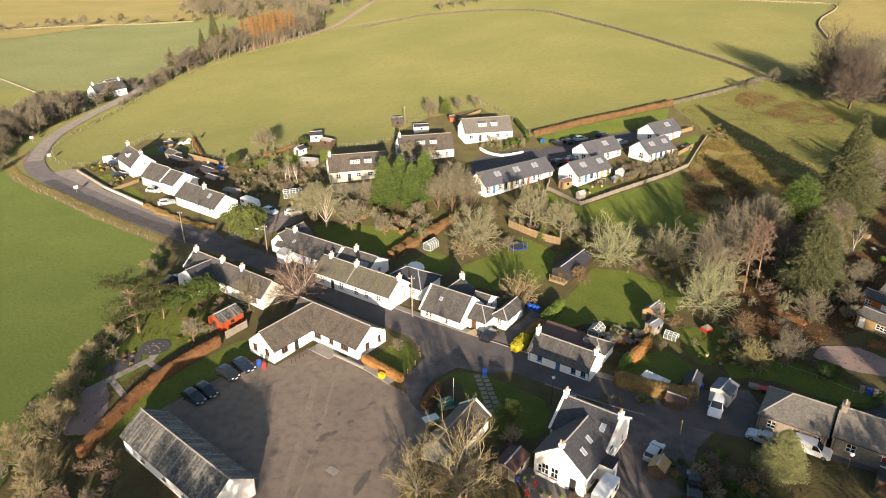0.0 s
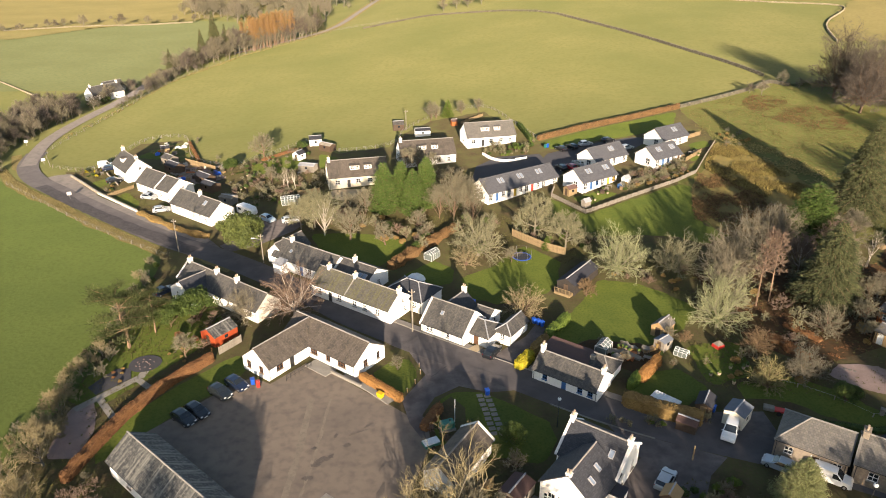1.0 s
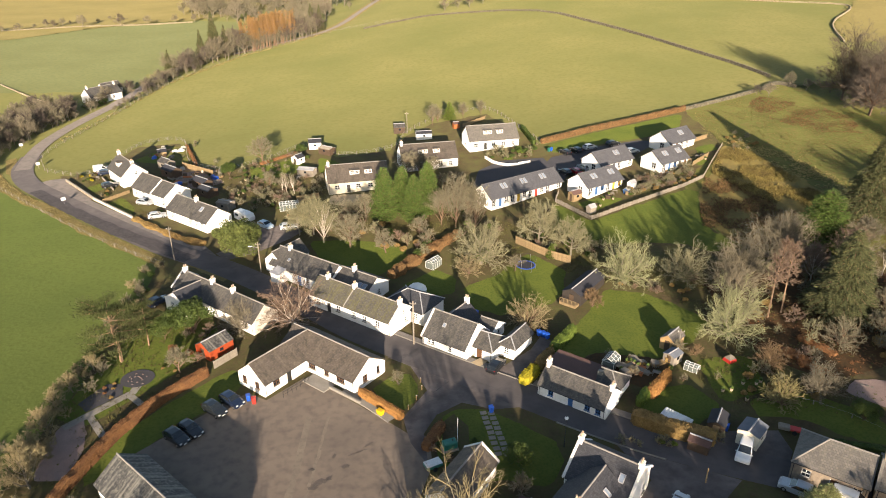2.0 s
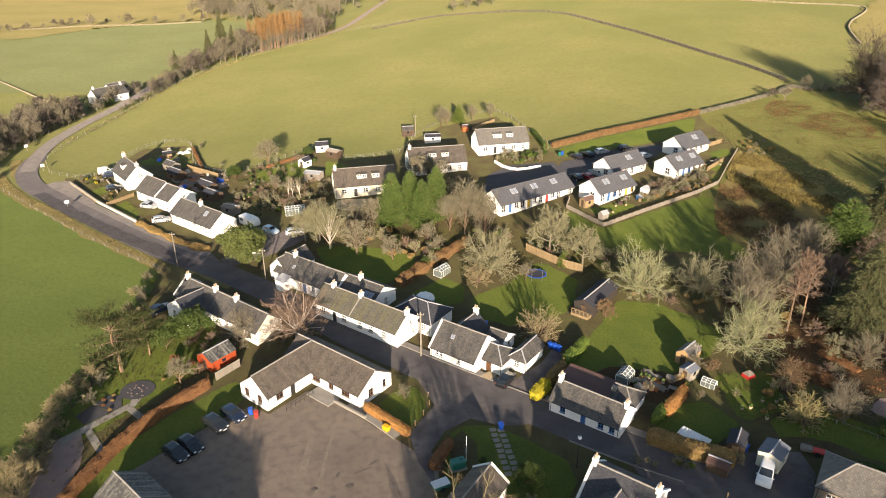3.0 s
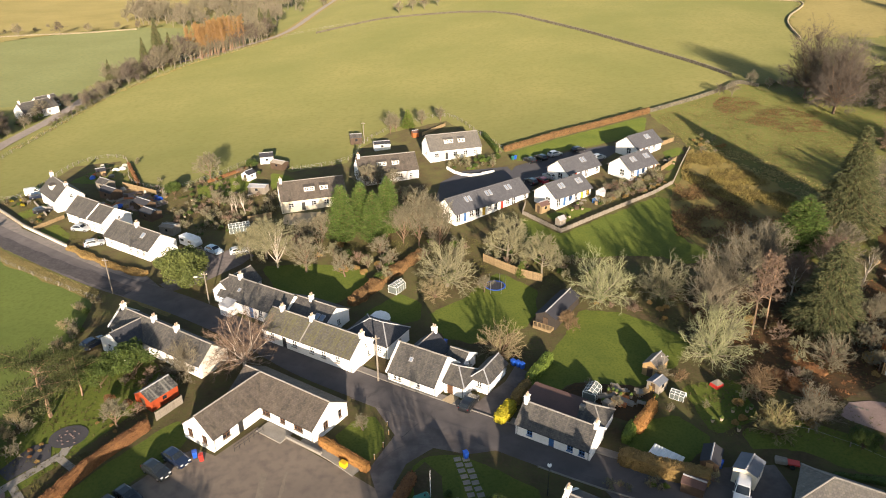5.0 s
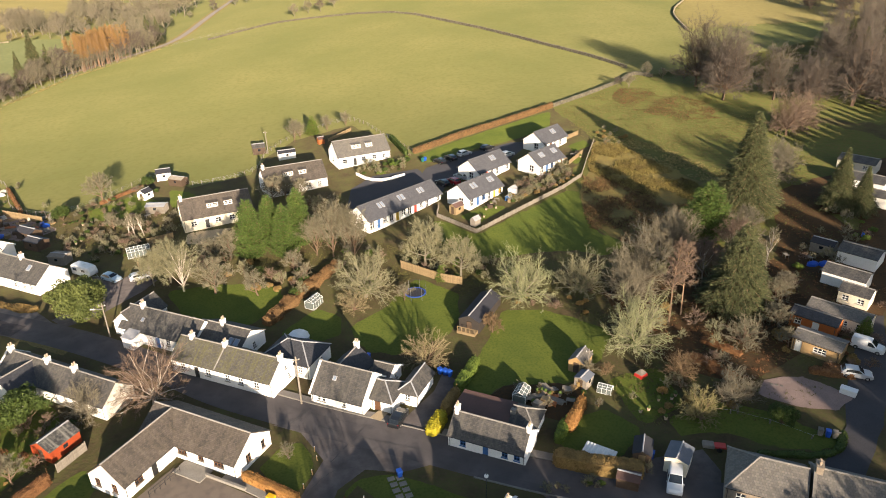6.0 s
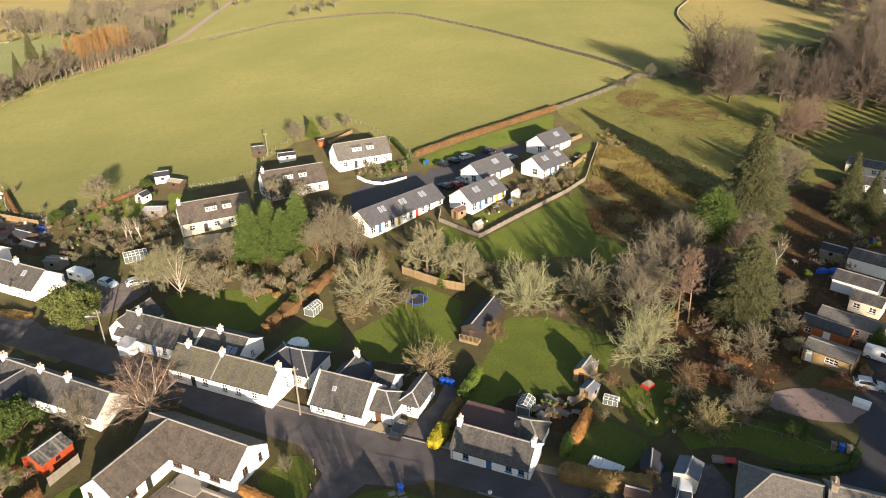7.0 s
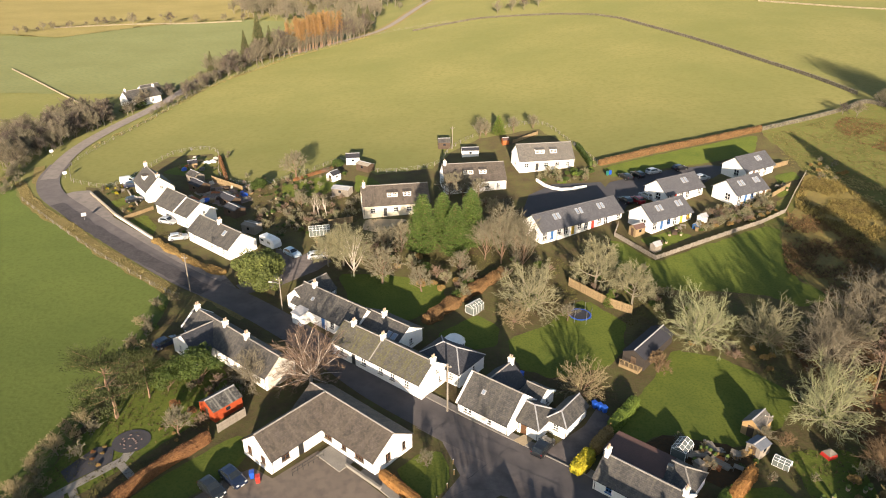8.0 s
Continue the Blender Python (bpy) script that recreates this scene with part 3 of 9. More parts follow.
patch("gravel_yard", [(57.3, 93.0), (62.4, 92.2), (64.5, 89.8), (66.4, 86.3), (62.5, 84.5), (58.7, 86.0), (54.4, 90.0)], GRAVEL, 0.14, "pinkish gravel yard", rag=0.2)
patch("lane_east", [(51, 73.5), (56.5, 77.5), (61.5, 81.5), (66, 87.5), (72, 94), (80, 104), (84, 103), (75, 91), (66, 80.5), (60, 75), (54.5, 70.5)], NEW_ASPHALT, 0.13, "dark lane between the cottages", "road", rag=0.2)
patch("car_park", [(-39.5, 79.5), (-34.2, 86.6), (-31.5, 88.8), (-28.4, 87.3), (-24.2, 92.8), (-19.5, 90.2), (-10.0, 83.2), (-6.6, 80.5), (-4.2, 80.6), (-3.5, 75), (-4.8, 69), (-6.5, 60.8), (-8, 45), (-28, 45), (-24.3, 60), (-39.6, 72.6), (-44.5, 73)], CARPARK, 0.09, "worn tarmac car park", "car park", cell=6)
patch("junction", [(-12.5, 99), (6, 91), (8.5, 87), (4.5, 86.4), (0.0, 87.8), (-3.5, 85), (-5, 81), (-4.0, 75), (-6.6, 79), (-8.2, 84.2), (-5.2, 90.5), (-8.2, 96.4)], ASPHALT, 0.11, "tarmac road junction", "road")
patch("forecourt", [(2.8, 97.4), (6.4, 97), (10.8, 101.5), (12.8, 105.5), (15, 103), (12, 97.5), (9, 93.3), (6.5, 93.4)], ASPHALT, 0.11, "tarmac forecourt beside the cottage", "road")
patch("yard_east", [(32.0, 79.5), (35, 82), (42.2, 82), (42.5, 78), (40.4, 74.5), (34.9, 74.4)], ASPHALT, 0.11, "tarmac yard with a garage", "road")
patch("yard_house", [(20.5, 79.4), (27.5, 76.0), (34.5, 73.0), (31.5, 69.8), (28, 62), (19.9, 60), (19.0, 66.3), (23.6, 73)], ASPHALT, 0.11, "tarmac drive beside the big house", "road")
patch("estate_road", [(1.0, 162), (3.5, 168), (10, 172), (17, 177), (22, 188), (33, 193.5), (47, 198), (55, 196), (48.5, 192), (44, 186.8), (30, 182.5), (24.5, 174), (22.5, 169.5), (12, 167), (3, 160.5)], NEW_ASPHALT, 0.13, "dark new tarmac of the housing court", "road")
patch("estate_verge", [(20.8, 197.3), (33, 204), (48.7, 212), (65, 220), (60, 205), (47, 199.2), (33, 195), (23, 191)], LAWN, 0.12, "green verge below the brown hedge", rag=0.2)
patch("side_road", [(-62, 139), (-55.7, 137.6), (-50.6, 132.0), (-46, 128.6), (-39.5, 123.6), (-39.7, 121.0), (-58.0, 132)], ASPHALT, 0.125, "worn tarmac where the lane joins the road", "road")
patch("cottage_drive", [(-49.7, 149.6), (-43.4, 146.9), (-40.6, 150.0), (-36.4, 145.0), (-38.1, 141.4), (-44.0, 134.2), (-49, 131.0), (-52, 134), (-46.1, 141.8)], ASPHALT, 0.12, "tarmac drive beside the evergreen", "drive")
BEND = MAIN_ROAD.index((-130.2, 198.5))
ribbon("main_road", MAIN_ROAD[:BEND + 1], 5.6, ROAD_DARK, 0.14, "grey tarmac village road", "road")
ribbon("damp_lane", [(-56.5, 131.4), (-63.9, 135.9), (-77.7, 144.3), (-90.0, 152.9), (-103.9, 163.2), (-111.5, 169.2)], 3.0, LANE_DARK, 0.17, "dark lane of the village road", "road", wobble=0.3)
ribbon("far_road_verge", MAIN_ROAD[BEND + 6:], 8.5, VERGE, 0.13, "straw-coloured verges of the far road", "verge", wobble=0.5)
ribbon("far_road", MAIN_ROAD[BEND - 1:], 4.3, FAR_ASPHALT, 0.2, "narrow grey tarmac road to the farm", "road")
patch("wall_layby", [(-114.6, 175.2), (-112.4, 177.4), (-108.9, 178.8), (-107.4, 176.4), (-100, 169.5), (-93.3, 163.2), (-94.6, 159.4), (-104, 166.5)], FAR_ASPHALT, 0.128, "worn tarmac lay-by before the garden wall", "road", rag=0.2)
ribbon("layby", [(-56, 134.4), (-66, 140.8), (-76.5, 148.0), (-86.6, 154.8), (-97.6, 162.8), (-106.4, 170.0), (-113, 175.8)], 4.8, FAR_ASPHALT, 0.13, "worn tarmac strip along the cottages", "road")
ribbon("verge", [(-46, 123.5), (-62, 134.2), (-75.6, 143.6), (-87.8, 152.2), (-101.9, 162.5), (-115.0, 172.6), (-127, 184), (-134.5, 196)], 2.2, VERGE, 0.12, "straw-coloured grass verge", "verge", wobble=0.4)
ribbon("pavement_north", [(-30.2, 115.7), (-20.1, 107.5), (-11.0, 101.6), (-2.9, 96.7), (3.4, 93.1)], 1.1, PAVING, 0.24, "narrow slab pavement with a kerb", "pavement", thick=0.2, side=3.45)
ribbon("kerb_north", [(-30.2, 115.7), (-20.1, 107.5), (-11.0, 101.6), (-2.9, 96.7), (6.2, 91.4), (14.6, 86.2), (22.1, 81.8), (24.6, 80.6)], 0.16, CONCRETE, 0.25, "pale kerbstones along the street", "kerb", thick=0.2, side=2.86)
ribbon("kerb_south", [(14.6, 86.2), (22.1, 81.8), (27.5, 79.1)], 0.16, CONCRETE, 0.25, "pale kerbstones along the street", "kerb", thick=0.2, side=-2.86)
ribbon("pavement_east", [(8.9, 89.8), (14.6, 86.2), (22.1, 81.8)], 1.1, PAVING, 0.24, "narrow slab pavement with a kerb", "pavement", thick=0.2, side=3.45)
ribbon("hall_pavement", [(-17.5, 90.0), (-13, 86.6), (-9.6, 83.6)], 1.6, CONCRETE, 0.24, "pale concrete path by the hall", "pavement", thick=0.2)
patch("garden_paving", [(-55.4, 80.4), (-53.0, 82.2), (-50.9, 79.4), (-49.4, 75.0), (-49.4, 70.4), (-53.4, 70.0)], GRAVEL, 0.135, "worn paved area in the garden", "paving", rag=0.12)
patch("house_patio", [(7.6, 64.6), (9.4, 60.4), (17.4, 60.6), (16.4, 62.0), (12.6, 63.6), (9.6, 66.4)], PAVING, 0.13, "grey slab patio before the white house", "patio")
patch("door_step", [(1.2, 97.5), (2.6, 98.8), (3.9, 98.0), (2.6, 96.5)], SANDY, 0.26, "pale step before the cottage door", "step")
patch("soil_bed", [(-2.6, 83.2), (-1.0, 85.0), (1.0, 82.5), (1.6, 77), (0.5, 73.5), (-2.4, 77)], GARDEN_SOIL, 0.19, "brown soil bed on the green", "flower bed", rag=0.25)
patch("green_island", [(-3.0, 84.0), (-0.8, 86.3), (3.5, 86.3), (6.8, 84.2), (12.6, 80.0), (13.5, 76), (11.0, 71.5), (5.7, 72.7), (0, 72), (-3.2, 77)], LAWN, 0.17, "small green with a path at the junction", rag=0.12)
ribbon("garden_path", [(-54.6, 80.0), (-53.0, 82.2), (-50.6, 85.5), (-48.6, 88.2), (-48.6, 90.0)], 1.3, CONCRETE, 0.14, "flagged garden path", "pavement")
ribbon("garden_path", [(-48.9, 87.6), (-45.0, 84.7)], 1.0, CONCRETE, 0.142, "flagged garden path", "pavement")
ribbon("garden_path", [(-52.2, 82.6), (-48.3, 78.6)], 1.0, CONCRETE, 0.142, "flagged garden path", "pavement")
patch("round_paving", [(-49.4 + 2.5 * math.cos(a * 0.2618), 91.6 + 2.3 * math.sin(a * 0.2618)) for a in range(24)], NEW_ASPHALT, 0.16, "dark round paved seat in the garden", "paving")
patch("planting_bed", [(-55.2, 85.2), (-53.2, 83.4), (-49.8, 87.6), (-51.0, 90.2), (-53.4, 90.0)], NEW_ASPHALT, 0.16, "planting bed with pale plants", "flower bed", rag=0.1)
patch("road_verge", [(-60.6, 130.9), (-67.0, 134.9), (-85.2, 146.7), (-98.3, 156.8), (-113.1, 166.9), (-121.8, 174.7), (-131, 184.5), (-133.0, 183), (-123.0, 171.6), (-114.6, 164.0), (-99.8, 154.2), (-86.7, 144.2), (-68.5, 132.4), (-62, 128.6)], VERGE, 0.06, "straw-coloured verge along the pasture", "verge", rag=0.4)
patch("scrap_yard", [(-80.5, 188), (-67.8, 181.2), (-63.6, 174), (-70.6, 169.8), (-78, 176)], GRAVEL, 0.1, "trodden gravel of the cluttered yard", "yard", rag=0.5)
patch("upper_garden_grass", [(-93, 206), (-84, 205), (-78.6, 191), (-82, 187.5), (-90, 195)], ROUGH_GRASS, 0.1, "rough grass of the upper garden", rag=0.4)
patch("court_lawn", [(25.2, 158.4), (32.6, 162.0), (36.4, 159.6), (28.0, 153.0)], LAWN, 0.12, "dark green lawn in the fenced court garden", rag=0.15)
patch("court_lawn", [(61.0, 191.0), (66.3, 193.6), (66.3, 188.8), (60.4, 186.2)], LAWN, 0.14, "small lawn beside the end house", rag=0.15)
patch("court_lawn", [(57.8, 180.5), (61.4, 182.8), (61.6, 180.9), (58.9, 178.2)], LAWN, 0.14, "small lawn behind the tan fence", rag=0.15)
patch("eastern_lawn", [(82, 127), (88, 137), (98, 140), (104, 134), (96, 126), (89, 121.5)], ROUGH_GRASS, 0.1, "rough lawn among the eastern gardens", rag=0.5)
patch("front_lawn", [(-88.4, 160.2), (-86.2, 164.4), (-80.2, 158.2), (-78.6, 153.2)], LAWN, 0.12, "small front lawn behind the white wall", rag=0.15)
patch("front_lawn", [(-99.4, 171.4), (-95.0, 177.3), (-92.0, 173.8), (-95.3, 167.7)], LAWN, 0.12, "front lawn of the end cottage", rag=0.15)
patch("upper_garden_lawn", [(-97, 192), (-92, 206), (-84, 203), (-80, 192), (-86, 190)], LAWN, 0.09, "green upper garden beside the field", rag=0.3)
patch("upper_garden_lawn", [(-60, 184), (-50, 193), (-44, 186), (-48, 178), (-57, 177)], LAWN, 0.09, "green garden above the cottages", rag=0.3)
patch("upper_garden_lawn", [(-43, 193), (-37, 190), (-33, 183), (-40, 180)], LAWN, 0.09, "small bright garden lawn", rag=0.3)
patch("sandy_drive", [(-33.5, 160), (-29, 158.5), (-24, 166), (-34, 165.5)], SANDY, 0.12, "pale sandy drive", "drive", rag=0.2)

for k, (x, y, w, h, a) in enumerate(((-17.2, 71.6, 1.9, 0.8, 35), (-18.0, 70.6, 1.3, 0.7, 15), (-18.4, 68.2, 1.2, 0.6, 10), (-13.4, 77.0, 2.6, 0.3, 30), (-12.2, 78.6, 1.6, 0.25, 40), (-16.2, 72.4, 0.9, 0.5, 50), (-14.6, 74.4, 1.2, 0.6, 0), (-16.4, 76.2, 0.9, 0.5, 60), (-18.8, 73.6, 0.8, 0.5, 20), (-11.2, 63.2, 4.0, 1.2, 70), (-9.0, 66.4, 3.0, 0.7, 80))):
    c_, s_ = math.cos(radians(a)), math.sin(radians(a))
    ring_ = [(0.5 * w * math.cos(i * 0.449) * (1 + 0.3 * math.sin(3 * i + k)), 0.5 * h * math.sin(i * 0.449) * (1 + 0.3 * math.cos(2 * i + k))) for i in range(14)]
    patch("damp_stain", [(x + c_ * p - s_ * q, y + s_ * p + c_ * q) for p, q in ring_], STAIN, 0.1 + 0.002 * k, "dark damp stain on worn tarmac", "stain", rag=0.16, cell=9)
for k, (xa, ya, xb, yb, w) in enumerate(((-21.4, 84.0, -20.6, 58.0, 0.8), (-18.6, 84.0, -18.8, 60.0, 0.5))):
    ribbon("worn_track", [(xa, ya), ((xa + xb) / 2 + 0.3, (ya + yb) / 2), (xb, yb)], w, WORN, 0.097 + 0.001 * k, "pale worn wheel track across the tarmac", "road", wobble=0.12, seed=k, step=1.0)

# tar seams and patched trenches in the street
for pts, w in (([(-5.9, 97.4), (-0.1, 93.8), (8.4, 89.3), (13.2, 85.1)], 0.28), ([(-12, 103.6), (-4, 98.6), (2, 95.4)], 0.22), ([(-9.6, 98.6), (-6.4, 102.2)], 0.5), ([(-4.2, 90.0), (-1.4, 93.6), (0.8, 96.4)], 0.25), ([(-8.0, 84.0), (-4.6, 88.0), (-1.2, 88.6)], 0.22), ([(16, 83.4), (24, 79.0), (33, 75.2)], 0.3), ([(-58, 134.4), (-70, 142.2), (-84, 151.6)], 0.4)):
    ribbon("tar_seam", pts, w * 0.6, TAR, 0.155, "dark tar seam across the worn tarmac", "road", step=0.7, wobble=0.09, seed=int(pts[0][0]))


# ---- buildings ----
CACHE = {}


def window_meshes(w, h, style):
    key = (round(w, 2), round(h, 2), style)
    if key not in CACHE:
        t, d = 0.075, 0.09
        nx = 3 if w > 1.5 else 2 if w > 0.7 else 1
        nz = 2 if h > 0.8 else 1
        pw, ph = (w - t * (nx + 1)) / nx, (h - t * (nz + 1)) / nz
        holes = [(-w / 2 + t + pw / 2 + i * (pw + t), -h / 2 + t + k * (ph + t), pw, ph) for i in range(nx) for k in range(nz)]
        bm = wall_mesh(w, d, [(-w / 2, h / 2), (w / 2, h / 2)], holes, base=-h / 2)
        bmesh.ops.translate(bm, verts=bm.verts, vec=(0, -d / 2, 0))
        paint = {"white": FRAME_WHITE, "blue": FRAME_BLUE, "brown": FRAME_BROWN, "yellow": YELLOW_PAINT, "red": RED_PAINT}[style]
        fr = mesh_of(bm, "window_frame", paint)
        pn = mesh_of(boxes((0, 0.03, 0, w - 2 * t + 0.02, 0.02, h - 2 * t + 0.02)), "pane", GLASS)
        sill = mesh_of(boxes((0, -0.12, -h / 2 - 0.04, w + 0.16, 0.26, 0.08), bevel=0.015), "window_sill", paint if style == "blue" else CONCRETE)
        CACHE[key] = (fr, pn, sill)
    return CACHE[key]


def door_meshes(w, h, style):
    key = ("door", round(w, 2), round(h, 2), style)
    if key not in CACHE:
        paint = {"white": FRAME_WHITE, "blue": FRAME_BLUE, "brown": FRAME_BROWN, "yellow": YELLOW_PAINT, "red": RED_PAINT, "dark": DARK_PAINT}[style]
        bm = boxes((0, 0, 0, w, 0.07, h))
        for zz in (-h * 0.24, h * 0.2):
            box(bm, 0, -0.04, zz, w * 0.62, 0.03, h * 0.28, bevel=0.01)
        leaf = mesh_of(bm, "door_leaf", paint)
        fr = mesh_of(boxes((-w / 2 - 0.04, 0, 0.03, 0.08, 0.12, h + 0.06), (w / 2 + 0.04, 0, 0.03, 0.08, 0.12, h + 0.06), (0, 0, h / 2 + 0.03, w, 0.12, 0.06)), "door_frame", FRAME_WHITE)
        hd = mesh_of(boxes((w * 0.36, -0.07, -0.02, 0.04, 0.06, 0.14), bevel=0.01), "handle", METAL)
        CACHE[key] = (leaf, fr, hd)
    return CACHE[key]


def wall_mesh(length, thick, top, openings, base=-0.4):
    """An upright wall along local x with openings cut right through. top: rows (x, z) of its upper edge; openings: (x, z0, w, h)."""
    def height(x):
        for (xa, za), (xb, zb) in zip(top, top[1:]):
            if xa - 1e-6 <= x <= xb + 1e-6:
                return za + (zb - za) * (x - xa) / max(xb - xa, 1e-6)
        return top[-1][1]

    bm = bmesh.new()
    cuts = sorted({round(v, 4) for v in [p[0] for p in top] + [o[0] - o[2] / 2 for o in openings] + [o[0] + o[2] / 2 for o in openings]})
    y0, y1 = 0.0, thick

    def quad(*c):
        bm.faces.new([bm.verts.new(p) for p in c])

    for a, b in zip(cuts, cuts[1:]):
        mid = (a + b) / 2
        holes = sorted((o[1], o[1] + o[3]) for o in openings if abs(mid - o[0]) < o[2] / 2)
        z = base
        spans = []
        for h0, h1 in holes:
            spans.append(((z, z), (h0, h0)))
            z = h1
        spans.append(((z, z), (height(a), height(b))))
        for (la, lb), (ha, hb) in spans:
            quad((a, y0, la), (b, y0, lb), (b, y0, hb), (a, y0, ha))
            quad((b, y1, lb), (a, y1, la), (a, y1, ha), (b, y1, hb))
        quad((a, y0, height(a)), (b, y0, height(b)), (b, y1, height(b)), (a, y1, height(a)))
    for x, z0, w, h in openings:
        l, r, t = x - w / 2, x + w / 2, z0 + h
        quad((l, y0, z0), (l, y0, t), (l, y1, t), (l, y1, z0))
        quad((r, y0, t), (r, y0, z0), (r, y1, z0), (r, y1, t))
        quad((l, y0, t), (r, y0, t), (r, y1, t), (l, y1, t))
        quad((r, y0, z0), (l, y0, z0), (l, y1, z0), (r, y1, z0))
    for x in (top[0][0], top[-1][0]):
        quad((x, y0, base), (x, y0, height(x)), (x, y1, height(x)), (x, y1, base))
    bmesh.ops.remove_doubles(bm, verts=bm.verts, dist=0.0005)
    bmesh.ops.recalc_face_normals(bm, faces=bm.faces)
    return bm


def fit_openings(parent, items, m, style):
    """Windows and doors in a wall whose frame is m. items: (x, z0, w, h) windows; a fifth entry names another style, 'door:red' a door."""
    for it in items:
        x, z0, w, h = it[:4]
        st = it[4] if len(it) > 4 else style
        if st.startswith("door"):
            leaf, fr, hd = door_meshes(w - 0.16, h - 0.06, st.split(":")[1])
            d = attach("door", leaf, parent, m @ pose(x, 0.12, z0 + h / 2 - 0.03))
            attach("door_frame", fr, d)
            attach("handle", hd, d)
        else:
            fr, pn, sill = window_meshes(w, h, st)
            e = attach("window", fr, parent, m @ pose(x, 0.12, z0 + h / 2))
            attach("pane", pn, e)
            attach("window_sill", sill, e)


def chimney(parent, x, y, z0, z1, sx, sy, material, pots=2):
    bm = boxes((x, y, (z0 + z1) / 2, sx, sy, z1 - z0), bevel=0.02)
    box(bm, x, y, z1 - 0.06, sx + 0.14, sy + 0.14, 0.16, bevel=0.02)
    c = part("chimney", bm, material, parent)
    for i in range(pots):
        f = (i - (pots - 1) / 2) * 0.34
        px, py = (x, y + f) if sy > sx else (x + f, y)
        bm = cyl(bmesh.new(), px, py, z1, z1 + 0.5, 0.12, 0.10, 8)
        cyl(bm, px, py, z1 + 0.44, z1 + 0.52, 0.13, 0.13, 8)
        part("chimney_pot", bm, POT, c)
    return c


def skylight(parent, xm, ys, he, hr, W, side, w=0.8, h=1.15):
    """A roof window on the slope at height fraction ys. side -1: front, 1: back."""
    half = W / 2
    a = math.atan2(hr - he, half)
    y = side * half * (1 - ys)
    z = he + (hr - he) * ys
    m = pose(xm, y, z, math.degrees(a) * (-side if side > 0 else 1), 0, 0)
    t = 0.09
    fr = part("skylight", boxes((-w / 2, 0, 0.08, t, h, 0.16), (w / 2, 0, 0.08, t, h, 0.16), (0, h / 2, 0.08, w + t, t, 0.16), (0, -h / 2, 0.08, w + t, t, 0.16)), LEAD, parent, m=m)
    part("pane", boxes((0, 0, 0.11, w - t, h - t, 0.02)), SKYGLASS, fr)


def gutters(house_, L, W, he, sides=(-1, 1), down=True):
    for s in sides:
        bm = bmesh.new()
        y = s * (W / 2 + 0.27)
        rod(bm, (-L / 2, y, he - 0.17), (L / 2, y, he - 0.17), 0.06, 6)
        if down:
            for x in (-L / 2 + 0.25, L / 2 - 0.25):
                rod(bm, (x, s * (W / 2 + 0.06), -0.1), (x, s * (W / 2 + 0.06), he - 0.3), 0.04, 5)
                rod(bm, (x, s * (W / 2 + 0.06), he - 0.32), (x, y, he - 0.18), 0.04, 5)
        part("gutter", bm, GUTTER, house_)


def roof_plates(parent, L, W, he, hr, material, over=0.28, verge=0.12, hips=(False, False), thick=0.14, ridge=RIDGE, name="roof", hip_run=None):
    """Two slopes, with a gable or a hip at each end, and the ridge along local x."""
    half = W / 2
    slope = (hr - he) / half
    xe = L / 2 + verge
    ye = half + over
    ze = he - over * slope + thick
    zr = hr + thick
    run = (hip_run or half) * 0.98
    xa = -xe + run if hips[0] else -xe
    xb = xe - run if hips[1] else xe
    for s in (-1, 1):
        bm = slab(bmesh.new(), [(-xe, s * ye, ze), (xe, s * ye, ze), (xb, 0.0, zr), (xa, 0.0, zr)], thick)
        part(name, bm, material, parent)
    for k, (hip, xr, sgn) in enumerate(((hips[0], xa, -1), (hips[1], xb, 1))):
        if hip:
            bm = slab(bmesh.new(), [(sgn * xe, -ye, ze), (sgn * xe, ye, ze), (xr, 0.0, zr)], thick)
            part(name, bm, material, parent)
            bm = bmesh.new()
            for s in (-1, 1):
                rod(bm, (sgn * xe, s * ye, ze + 0.03), (xr, 0, zr + 0.03), 0.1, 6)
            part("hip_ridge", bm, ridge, parent)
    bm = bmesh.new()
    n = max(2, int((xb - xa) / 0.45))
    for i in range(n):
        x0, x1 = xa + (xb - xa) * i / n, xa + (xb - xa) * (i + 1) / n
        rod(bm, (x0 + 0.01, 0, zr + 0.03), (x1 - 0.01, 0, zr + 0.03), 0.115, 6, 0.105)
    part("ridge_tiles", bm, ridge, parent)


